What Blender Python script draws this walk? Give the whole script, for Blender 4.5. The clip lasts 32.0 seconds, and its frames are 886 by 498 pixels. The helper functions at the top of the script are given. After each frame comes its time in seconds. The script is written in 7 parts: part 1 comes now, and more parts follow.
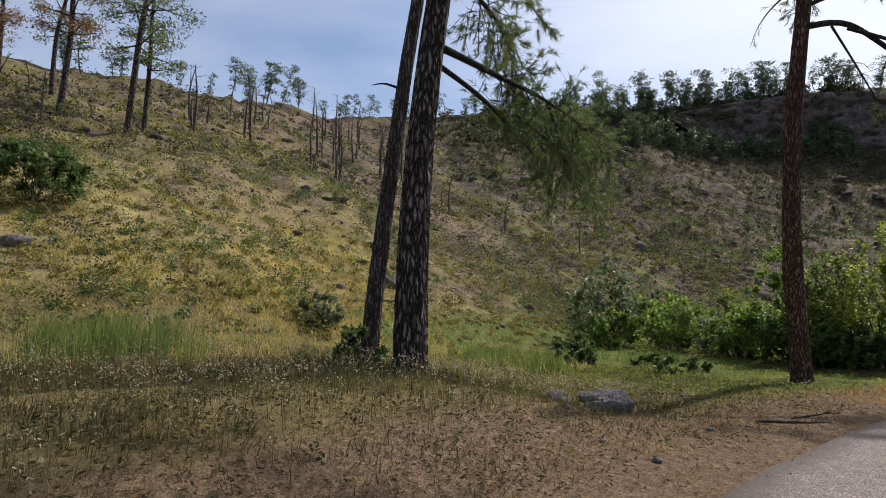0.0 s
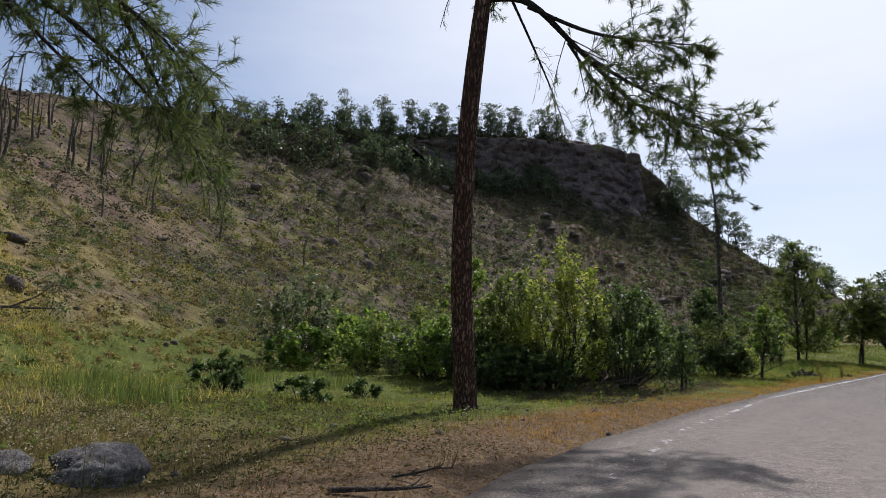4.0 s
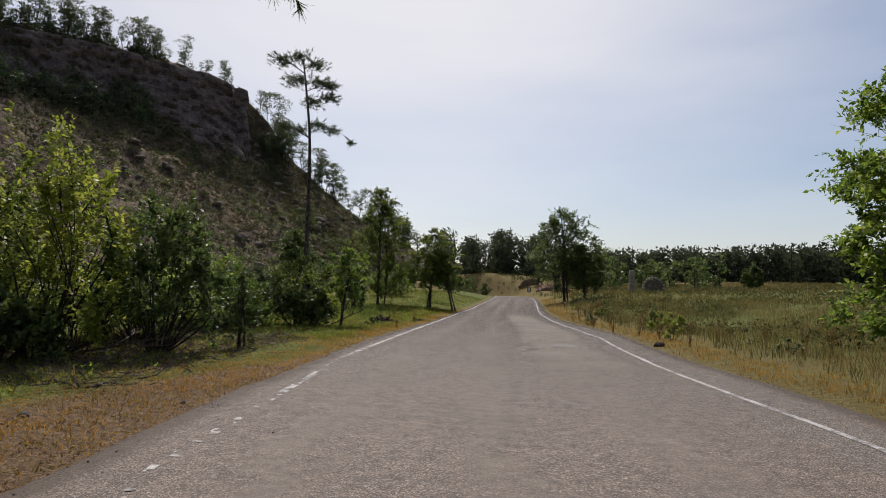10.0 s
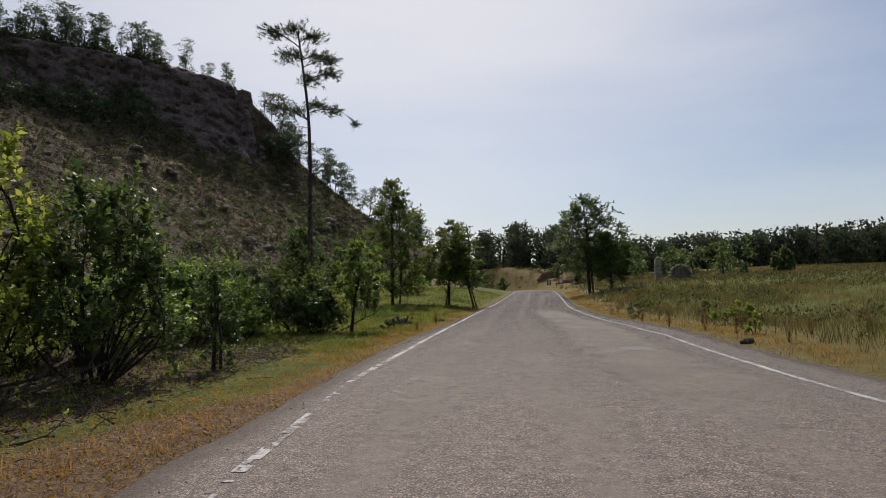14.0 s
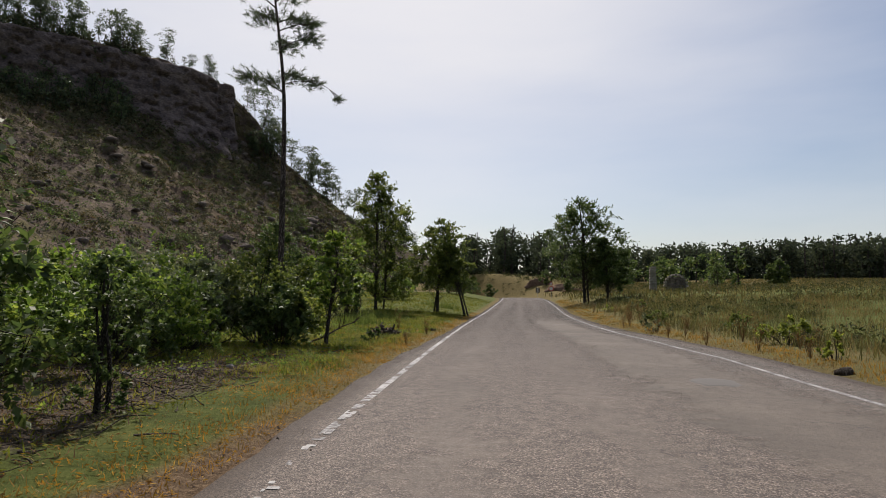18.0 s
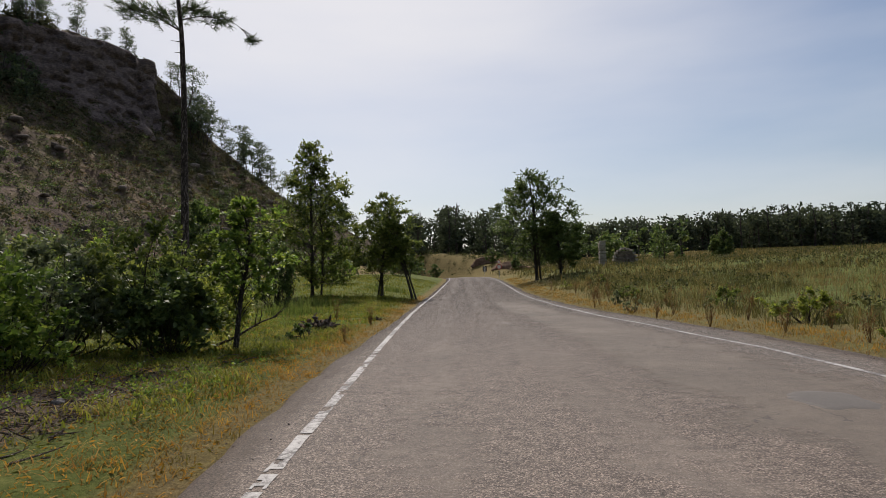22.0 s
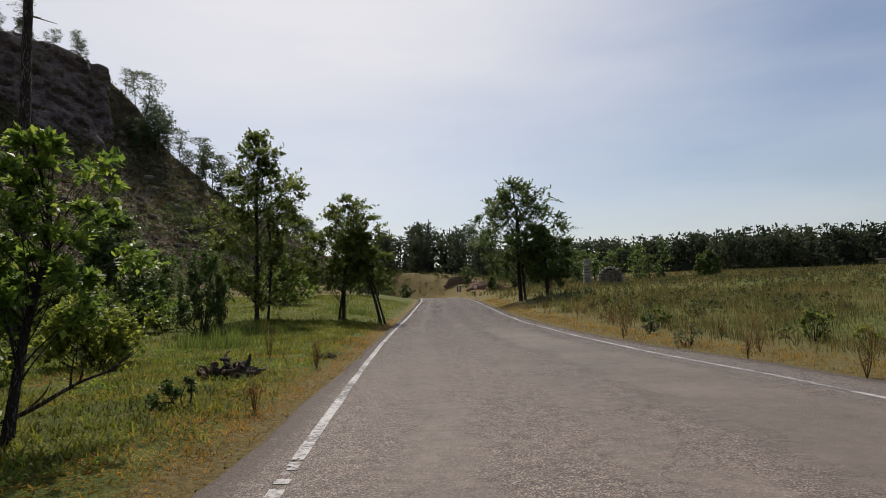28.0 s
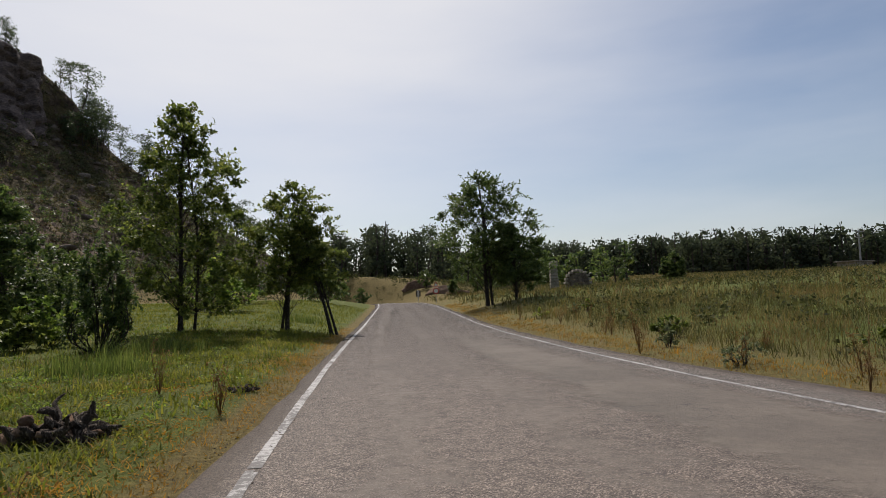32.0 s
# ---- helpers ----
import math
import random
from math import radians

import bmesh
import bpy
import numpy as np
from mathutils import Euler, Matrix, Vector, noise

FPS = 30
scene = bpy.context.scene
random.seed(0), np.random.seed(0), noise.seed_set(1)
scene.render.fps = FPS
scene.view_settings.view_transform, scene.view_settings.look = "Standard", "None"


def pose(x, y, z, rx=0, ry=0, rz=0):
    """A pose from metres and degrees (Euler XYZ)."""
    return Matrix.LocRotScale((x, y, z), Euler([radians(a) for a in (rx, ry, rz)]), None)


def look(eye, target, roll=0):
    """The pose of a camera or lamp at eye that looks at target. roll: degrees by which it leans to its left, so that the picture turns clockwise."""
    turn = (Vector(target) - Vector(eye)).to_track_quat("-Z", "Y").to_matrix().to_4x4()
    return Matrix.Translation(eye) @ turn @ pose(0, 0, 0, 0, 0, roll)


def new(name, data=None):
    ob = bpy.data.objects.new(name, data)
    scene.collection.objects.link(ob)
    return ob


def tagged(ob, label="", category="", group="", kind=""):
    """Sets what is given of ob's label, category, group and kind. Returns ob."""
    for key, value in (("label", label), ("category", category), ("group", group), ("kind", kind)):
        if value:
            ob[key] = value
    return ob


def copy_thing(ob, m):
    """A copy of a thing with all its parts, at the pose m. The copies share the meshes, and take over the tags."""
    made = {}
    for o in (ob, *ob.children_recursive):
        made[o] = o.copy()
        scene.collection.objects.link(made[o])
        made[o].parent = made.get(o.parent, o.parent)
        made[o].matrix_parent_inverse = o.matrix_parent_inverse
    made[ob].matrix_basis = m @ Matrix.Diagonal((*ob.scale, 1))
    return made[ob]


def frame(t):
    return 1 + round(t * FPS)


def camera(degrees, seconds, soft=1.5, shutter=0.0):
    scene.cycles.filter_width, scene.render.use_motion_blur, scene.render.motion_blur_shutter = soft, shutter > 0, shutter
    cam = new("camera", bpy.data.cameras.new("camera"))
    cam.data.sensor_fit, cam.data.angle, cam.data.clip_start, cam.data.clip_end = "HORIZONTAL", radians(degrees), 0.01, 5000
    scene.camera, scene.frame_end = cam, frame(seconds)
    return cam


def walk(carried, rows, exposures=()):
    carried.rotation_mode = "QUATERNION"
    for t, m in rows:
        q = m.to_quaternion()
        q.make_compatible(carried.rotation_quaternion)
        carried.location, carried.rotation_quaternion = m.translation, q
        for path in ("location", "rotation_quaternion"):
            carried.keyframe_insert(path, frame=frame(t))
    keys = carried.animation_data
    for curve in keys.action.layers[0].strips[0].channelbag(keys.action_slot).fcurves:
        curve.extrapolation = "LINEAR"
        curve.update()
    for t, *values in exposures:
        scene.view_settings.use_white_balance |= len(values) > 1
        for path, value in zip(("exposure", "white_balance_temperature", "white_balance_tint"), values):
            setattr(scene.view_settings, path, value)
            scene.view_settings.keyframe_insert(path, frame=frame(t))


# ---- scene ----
# ---- camera and walk ----
cam = camera(69.42, 32.0, soft=0.5, shutter=0.05)

# seconds, eye x, y, z, then heading to the left of +y, tilt up and roll in degrees
PATH = [
    (0, 3.541, -9.894, 1.564, 66.23, 6.16, 0.67),
    (0.5, 3.313, -9.38, 1.531, 69.94, 7.75, -0.45),
    (1, 3.003, -8.852, 1.504, 70.21, 7.92, -0.45),
    (1.5, 2.695, -8.228, 1.501, 68.24, 8.19, 0.52),
    (2, 2.39, -7.664, 1.484, 65.31, 8.27, 1.04),
    (2.5, 2.092, -7.064, 1.477, 60.41, 8.38, 1.48),
    (3, 1.824, -6.46, 1.478, 54.93, 8.27, 1.85),
    (3.5, 1.591, -5.861, 1.484, 47.55, 8.4, 1.2),
    (4, 1.424, -5.274, 1.469, 43.55, 8.24, 1.31),
    (4.5, 1.275, -4.719, 1.465, 41.44, 8.03, 1.48),
    (6.5, 0.6, -2.701, 1.547, 43.54, 8.02, 2.86),
    (7, 0.441, -2.161, 1.554, 39.26, 8.61, 2.89),
    (7.5, 0.32, -1.628, 1.537, 30.36, 8.55, 3.6),
    (8, 0.238, -1.105, 1.536, 18.04, 6.91, 2.95),
    (8.5, 0.148, -0.561, 1.525, 15.2, 5.61, 2.88),
    (9, -0, 0, 1.524, 11.37, 4.68, 2.42),
    (9.5, -0.135, 0.585, 1.508, 10, 4.4, 2.04),
    (10, -0.313, 1.158, 1.501, 8.85, 4.17, 1.46),
    (10.5, -0.469, 1.706, 1.488, 8.3, 3.98, 1.35),
    (11, -0.65, 2.219, 1.498, 7.9, 4.1, 0.79),
    (11.5, -0.799, 2.734, 1.5, 6.93, 3.91, 0.02),
    (12, -0.937, 3.247, 1.497, 6.81, 3.92, -0.26),
    (12.5, -1.062, 3.761, 1.486, 6.67, 3.92, -0.58),
    (13, -1.174, 4.277, 1.482, 7.42, 3.77, -0.61),
    (13.5, -1.312, 4.792, 1.481, 7.72, 3.72, -1.29),
    (14, -1.465, 5.296, 1.464, 9.9, 3.94, -0.9),
    (14.5, -1.657, 5.793, 1.455, 12.41, 4.3, -0.78),
    (16.5, -2.258, 7.881, 1.482, 10.07, 5, -1.27),
    (17, -2.395, 8.44, 1.484, 9.16, 4.89, -1),
    (17.5, -2.532, 9.019, 1.474, 9.01, 4.73, -0.06),
    (18, -2.674, 9.615, 1.47, 8.4, 4.42, 0.46),
    (18.5, -2.773, 10.223, 1.465, 7.47, 4.11, 0.56),
    (19, -2.881, 10.815, 1.465, 6.69, 3.58, 0.08),
    (19.5, -2.998, 11.381, 1.474, 6.38, 2.96, -0.2),
    (20, -3.129, 11.947, 1.485, 6.18, 2.9, -0.35),
    (20.5, -3.245, 12.515, 1.5, 4.91, 3.02, -0.88),
    (21, -3.345, 13.076, 1.508, 4.58, 2.91, -1.19),
    (21.5, -3.409, 13.615, 1.508, 3.89, 2.85, -1.7),
    (22, -3.457, 14.161, 1.495, 3.22, 2.7, -1.53),
    (22.5, -3.517, 14.724, 1.498, 2.67, 2.68, -1.53),
    (23, -3.569, 15.303, 1.502, 2.49, 2.94, -1.58),
    (23.5, -3.625, 15.888, 1.518, 2.5, 3.5, -2.05),
    (24, -3.685, 16.507, 1.533, 1.97, 3.66, -2.15),
    (24.5, -3.758, 17.13, 1.538, 1.93, 3.74, -1.68),
    (25, -3.837, 17.789, 1.544, 1.06, 3.71, -1.17),
    (25.5, -3.906, 18.446, 1.536, 0.8, 3.64, 0.09),
    (27.5, -4.187, 20.917, 1.466, 0.92, 4.55, -2.37),
    (28, -4.231, 21.535, 1.473, 0.4, 4.5, -1.35),
    (28.5, -4.285, 22.139, 1.481, -0.7, 4.56, 0.11),
    (29, -4.361, 22.738, 1.48, -0.71, 4.7, 0.8),
    (29.5, -4.457, 23.349, 1.478, -1.1, 4.88, 0.63),
    (30, -4.498, 23.984, 1.484, -1.68, 5.35, 0.5),
    (30.5, -4.548, 24.62, 1.488, -2.73, 5.49, -0.05),
    (31, -4.55, 25.275, 1.486, -3.15, 5.45, -0.95),
    (31.5, -4.559, 25.951, 1.493, -3.41, 4.95, -1.42),
    (32, -4.544, 26.628, 1.501, -3.51, 4.84, -1.66),
]


def aimed(x, y, z, yaw, pitch, roll):
    a, b = radians(yaw), radians(pitch)
    way = Vector((-math.sin(a) * math.cos(b), math.cos(a) * math.cos(b), math.sin(b)))
    return look((x, y, z), Vector((x, y, z)) + way * 10, roll)


walk(cam, [(row[0], aimed(*row[1:])) for row in PATH],
     exposures=[(0.0, 0.38, 6200, 13), (1.0, 0.62, 6200, 13), (2.0, 0.48, 6100, 13), (3.0, 0.34, 6000, 13), (4.5, 0.06, 6100, 12), (6.8, -0.12, 6150, 12), (9.0, 0.0, 6600, 13),
                (12.0, -0.12, 6550, 13), (14.5, -0.12, 6500, 13), (18.0, -0.02, 6650, 13), (25.0, -0.07, 6650, 13), (32.0, -0.07, 6600, 12)])

# ---- world and sun: hazy spring sun ahead, a little to the left of the road ----
SUN_AZ, SUN_EL = 17.0, 50.0
sun_way = Vector((-math.sin(radians(SUN_AZ)) * math.cos(radians(SUN_EL)),
                  math.cos(radians(SUN_AZ)) * math.cos(radians(SUN_EL)), math.sin(radians(SUN_EL))))
world = bpy.data.worlds.new("sky")
scene.world = world
world.use_nodes = True
wn, wl = world.node_tree.nodes, world.node_tree.links
wn.clear()
w_out = wn.new("ShaderNodeOutputWorld")
w_bg = wn.new("ShaderNodeBackground")
w_sky = wn.new("ShaderNodeTexSky")
w_sky.sky_type, w_sky.sun_disc = "NISHITA", False
w_sky.sun_elevation, w_sky.sun_rotation = radians(SUN_EL), radians(-SUN_AZ)
w_sky.altitude, w_sky.air_density, w_sky.dust_density, w_sky.ozone_density = 50, 1.0, 1.4, 1.6
# thin high cloud veils the blue
w_geo = wn.new("ShaderNodeTexCoord")
w_map = wn.new("ShaderNodeMapping")
w_map.inputs["Scale"].default_value = (1.2, 1.2, 5.0)
w_noise = wn.new("ShaderNodeTexNoise")
w_noise.inputs["Scale"].default_value, w_noise.inputs["Detail"].default_value = 1.6, 5.0
w_ramp = wn.new("ShaderNodeValToRGB")
w_ramp.color_ramp.elements[0].position, w_ramp.color_ramp.elements[1].position = 0.30, 0.75
w_ramp.color_ramp.elements[0].color, w_ramp.color_ramp.elements[1].color = (0.0,) * 3 + (1,), (0.34,) * 3 + (1,)
w_mix = wn.new("ShaderNodeMix")
w_mix.data_type = "RGBA"
w_mix.inputs["B"].default_value = (9.3, 9.4, 9.6, 1)
wl.new(w_geo.outputs["Generated"], w_map.inputs["Vector"])
wl.new(w_map.outputs["Vector"], w_noise.inputs["Vector"])
wl.new(w_noise.outputs["Fac"], w_ramp.inputs["Fac"])
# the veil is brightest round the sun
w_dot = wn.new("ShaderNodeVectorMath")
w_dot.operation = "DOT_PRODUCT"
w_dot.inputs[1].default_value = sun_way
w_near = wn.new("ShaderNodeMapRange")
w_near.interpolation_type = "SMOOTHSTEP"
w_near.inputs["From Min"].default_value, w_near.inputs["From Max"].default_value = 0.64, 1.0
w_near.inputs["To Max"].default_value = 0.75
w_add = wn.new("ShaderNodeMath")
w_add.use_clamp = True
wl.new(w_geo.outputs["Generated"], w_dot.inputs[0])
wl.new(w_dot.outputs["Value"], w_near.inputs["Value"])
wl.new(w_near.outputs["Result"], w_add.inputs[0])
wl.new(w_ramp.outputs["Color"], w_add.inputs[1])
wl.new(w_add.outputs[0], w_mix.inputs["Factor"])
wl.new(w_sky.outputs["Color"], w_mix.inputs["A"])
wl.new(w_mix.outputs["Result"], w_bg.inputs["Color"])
wl.new(w_bg.outputs["Background"], w_out.inputs["Surface"])
w_bg.inputs["Strength"].default_value = 0.093

sun = new("sun", bpy.data.lights.new("sun", "SUN"))
sun.data.energy, sun.data.angle, sun.data.color = 4.3, radians(1.5), (1.0, 0.935, 0.87)
sun.matrix_world = look((0, 0, 80), Vector((0, 0, 80)) - sun_way)


# ---- materials ----
def ramp(nt, fac, stops):
    node = nt.nodes.new("ShaderNodeValToRGB")
    els = node.color_ramp.elements
    while len(els) < len(stops):
        els.new(0.5)
    for e, (p, c) in zip(els, stops):
        e.position, e.color = p, (*c, 1)
    nt.links.new(fac, node.inputs["Fac"])
    return node.outputs["Color"]


def noise_tex(nt, scale, detail=4.0, rough=0.55, vec=None, distort=0.0):
    node = nt.nodes.new("ShaderNodeTexNoise")
    node.inputs["Scale"].default_value = scale
    node.inputs["Detail"].default_value = detail
    node.inputs["Roughness"].default_value = rough
    node.inputs["Distortion"].default_value = distort
    if vec is not None:
        nt.links.new(vec, node.inputs["Vector"])
    return node.outputs["Fac"]


def voronoi(nt, scale, feature="F1", vec=None, rand=1.0):
    node = nt.nodes.new("ShaderNodeTexVoronoi")
    node.feature = feature
    node.inputs["Scale"].default_value = scale
    node.inputs["Randomness"].default_value = rand
    if vec is not None:
        nt.links.new(vec, node.inputs["Vector"])
    return node


def mixc(nt, fac, a, b, mode="MIX"):
    node = nt.nodes.new("ShaderNodeMix")
    node.data_type, node.blend_type = "RGBA", mode
    for key, v in (("Factor", fac), ("A", a), ("B", b)):
        if isinstance(v, (int, float)):
            node.inputs[key].default_value = v
        elif isinstance(v, tuple):
            node.inputs[key].default_value = (*v, 1)
        else:
            nt.links.new(v, node.inputs[key])
    return node.outputs["Result"]


def calc(nt, op, a, b=0.0, clamp=False):
    node = nt.nodes.new("ShaderNodeMath")
    node.operation, node.use_clamp = op, clamp
    for k, v in ((0, a), (1, b)):
        if isinstance(v, (int, float)):
            node.inputs[k].default_value = v
        else:
            nt.links.new(v, node.inputs[k])
    return node.outputs[0]


def attr(nt, name):
    node = nt.nodes.new("ShaderNodeAttribute")
    node.attribute_name = name
    return node.outputs["Fac"]


def coords(nt, scale=(1, 1, 1), kind="Object"):
    tc = nt.nodes.new("ShaderNodeTexCoord")
    mp = nt.nodes.new("ShaderNodeMapping")
    mp.inputs["Scale"].default_value = scale
    nt.links.new(tc.outputs[kind], mp.inputs["Vector"])
    return mp.outputs["Vector"]


def bump(nt, height, strength=0.5, dist=0.05):
    node = nt.nodes.new("ShaderNodeBump")
    node.inputs["Strength"].default_value, node.inputs["Distance"].default_value = strength, dist
    nt.links.new(height, node.inputs["Height"])
    return node.outputs["Normal"]


def material(name, rough=0.85, spec=0.3):
    m = bpy.data.materials.new(name)
    m.use_nodes = True
    nt = m.node_tree
    b = nt.nodes["Principled BSDF"]
    b.inputs["Roughness"].default_value = rough
    b.inputs["Specular IOR Level"].default_value = spec
    return m, nt, b


def leaf_material(name, stops, trans=0.35, rough=0.5, spec=0.35, gain=1.0, patch=0.9, weight=0.4):
    """Foliage: colour varied leaf by leaf and patch by patch, lit through from behind."""
    m, nt, b = material(name, rough, spec)
    geo = nt.nodes.new("ShaderNodeNewGeometry")
    n = noise_tex(nt, patch, 4.0, vec=coords(nt))
    n = calc(nt, "ADD", calc(nt, "MULTIPLY", calc(nt, "SUBTRACT", n, 0.5), 2.4), 0.5, True)
    fac = calc(nt, "ADD", calc(nt, "MULTIPLY", geo.outputs["Random Per Island"], 1 - weight), calc(nt, "MULTIPLY", n, weight), True)
    col = ramp(nt, fac, [(p, tuple(gain * q for q in c)) for p, c in stops])
    nt.links.new(col, b.inputs["Base Color"])
    tr = nt.nodes.new("ShaderNodeBsdfTranslucent")
    nt.links.new(mixc(nt, 0.5, col, mixc(nt, 1.0, col, (1.0, 1.0, 0.55), "MULTIPLY")), tr.inputs["Color"])
    mx = nt.nodes.new("ShaderNodeMixShader")
    mx.inputs["Fac"].default_value = trans
    out = nt.nodes["Material Output"]
    nt.links.new(b.outputs["BSDF"], mx.inputs[1])
    nt.links.new(tr.outputs["BSDF"], mx.inputs[2])
    nt.links.new(mx.outputs["Shader"], out.inputs["Surface"])
    return m


def bark_material(name, dark, light, scale=1.0, crack=1.0, grain=0.10):
    m, nt, b = material(name, 0.95, 0.15)
    v = coords(nt, (1, 1, grain))
    warp = nt.nodes.new("ShaderNodeTexNoise")
    warp.inputs["Scale"].default_value, warp.inputs["Detail"].default_value = 7 * scale, 4.0
    nt.links.new(coords(nt, (1, 1, 0.5)), warp.inputs["Vector"])
    vw = mixc(nt, 0.10, v, warp.outputs["Color"])
    cell = voronoi(nt, 13.0 * scale, "DISTANCE_TO_EDGE", vw).outputs["Distance"]
    fine = noise_tex(nt, 60 * scale, 5.0, 0.75, vec=coords(nt, (1, 1, 0.35)))
    broad = noise_tex(nt, 1.3, 3.0, vec=coords(nt))
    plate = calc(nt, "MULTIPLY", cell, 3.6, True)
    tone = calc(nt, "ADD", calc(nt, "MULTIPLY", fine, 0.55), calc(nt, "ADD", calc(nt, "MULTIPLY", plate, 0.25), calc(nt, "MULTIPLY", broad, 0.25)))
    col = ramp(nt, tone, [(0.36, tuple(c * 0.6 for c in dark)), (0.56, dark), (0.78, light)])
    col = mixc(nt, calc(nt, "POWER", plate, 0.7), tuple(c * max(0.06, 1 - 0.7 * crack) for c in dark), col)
    nt.links.new(col, b.inputs["Base Color"])
    h = calc(nt, "ADD", calc(nt, "MULTIPLY", plate, 1.0), calc(nt, "MULTIPLY", fine, 0.4))
    nt.links.new(bump(nt, h, 1.0, 0.04), b.inputs["Normal"])
    return m


# the ground: straw, green sward, leaf litter by the road, stony hillside
GROUND, nt, b = material("ground_soil", 0.97, 0.12)
gv = coords(nt)
n_big, n_mid, n_fine = noise_tex(nt, 0.12, 4, vec=gv), noise_tex(nt, 0.9, 5, 0.65, vec=gv), noise_tex(nt, 9.0, 6, 0.75, vec=gv)
n_grit = noise_tex(nt, 42.0, 4, 0.8, vec=gv)
straw = ramp(nt, calc(nt, "ADD", calc(nt, "MULTIPLY", n_fine, 0.6), calc(nt, "MULTIPLY", n_grit, 0.4)),
             [(0.32, (0.05, 0.040, 0.018)), (0.5, (0.145, 0.112, 0.042)), (0.68, (0.27, 0.215, 0.085))])
green = ramp(nt, calc(nt, "ADD", calc(nt, "MULTIPLY", n_fine, 0.55), calc(nt, "MULTIPLY", n_mid, 0.45)),
             [(0.30, (0.030, 0.036, 0.010)), (0.5, (0.085, 0.105, 0.022)), (0.7, (0.19, 0.19, 0.055))])
litter = ramp(nt, calc(nt, "ADD", calc(nt, "MULTIPLY", n_fine, 0.45), calc(nt, "MULTIPLY", n_grit, 0.55)),
              [(0.35, (0.040, 0.027, 0.017)), (0.5, (0.142, 0.094, 0.054)), (0.65, (0.34, 0.24, 0.147))])
stony = ramp(nt, calc(nt, "ADD", calc(nt, "MULTIPLY", n_fine, 0.5), calc(nt, "MULTIPLY", n_mid, 0.5)),
             [(0.33, (0.028, 0.022, 0.017)), (0.46, (0.092, 0.070, 0.054)), (0.57, (0.17, 0.132, 0.102)), (0.70, (0.33, 0.28, 0.235))])
scrub = ramp(nt, n_fine, [(0.34, (0.030, 0.034, 0.011)), (0.52, (0.135, 0.128, 0.038)), (0.7, (0.28, 0.23, 0.075))])
ochre = ramp(nt, n_fine, [(0.3, (0.10, 0.062, 0.04)), (0.7, (0.24, 0.165, 0.115))])
pale = ramp(nt, calc(nt, "ADD", calc(nt, "MULTIPLY", n_fine, 0.5), calc(nt, "MULTIPLY", n_mid, 0.5)), [(0.3, (0.10, 0.082, 0.035)), (0.5, (0.27, 0.215, 0.085)), (0.7, (0.42, 0.34, 0.15))])
patchy = ramp(nt, noise_tex(nt, 0.33, 5, 0.7, vec=gv), [(0.46, (0, 0, 0)), (0.55, (1, 1, 1))])
hillc = mixc(nt, calc(nt, "MULTIPLY", patchy, calc(nt, "ADD", 0.5, calc(nt, "MULTIPLY", attr(nt, "green"), 0.4))), stony, scrub)
hillc = mixc(nt, 1.0, hillc, ramp(nt, noise_tex(nt, 0.16, 5, 0.65, vec=gv), [(0.40, (0.44, 0.41, 0.40)), (0.60, (1.0, 0.97, 0.94))]), "MULTIPLY")
hillc = mixc(nt, calc(nt, "MULTIPLY", attr(nt, "scree"), calc(nt, "ADD", 0.35, calc(nt, "MULTIPLY", n_mid, 0.9)), True), hillc, ochre)


def edged(mask):
    """A mask whose border is broken up by the grain of the ground."""
    return calc(nt, "MULTIPLY", calc(nt, "SUBTRACT", calc(nt, "ADD", mask, calc(nt, "MULTIPLY", n_mid, 0.7)), 0.6), 2.2, True)


hillc = mixc(nt, calc(nt, "MULTIPLY", attr(nt, "pale"), calc(nt, "ADD", 0.5, calc(nt, "MULTIPLY", patchy, 0.5)), True), hillc, pale)
gcol = mixc(nt, edged(attr(nt, "lush")), straw, green)
gcol = mixc(nt, edged(attr(nt, "litter")), gcol, litter)
# brown leaf mould along the hedge, its colour darkened for the shade there
shaded_mould = ramp(nt, calc(nt, "ADD", calc(nt, "MULTIPLY", n_fine, 0.5), calc(nt, "MULTIPLY", n_grit, 0.5)), [(0.34, (0.030, 0.023, 0.017)), (0.5, (0.095, 0.073, 0.052)), (0.66, (0.23, 0.185, 0.14))])
gcol = mixc(nt, edged(attr(nt, "shaded_mould")), gcol, shaded_mould)
gcol = mixc(nt, edged(attr(nt, "hill")), gcol, hillc)
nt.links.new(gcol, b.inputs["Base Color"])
g_lump = calc(nt, "MULTIPLY", attr(nt, "hill"), calc(nt, "ADD", calc(nt, "MULTIPLY", n_mid, 0.5), calc(nt, "MULTIPLY", noise_tex(nt, 0.3, 3, 0.6, vec=gv), 0.9)))
g_h = calc(nt, "ADD", calc(nt, "ADD", calc(nt, "MULTIPLY", n_fine, 0.06), calc(nt, "MULTIPLY", n_grit, 0.03)), g_lump)
nt.links.new(bump(nt, g_h, 0.9, 1.0), b.inputs["Normal"])

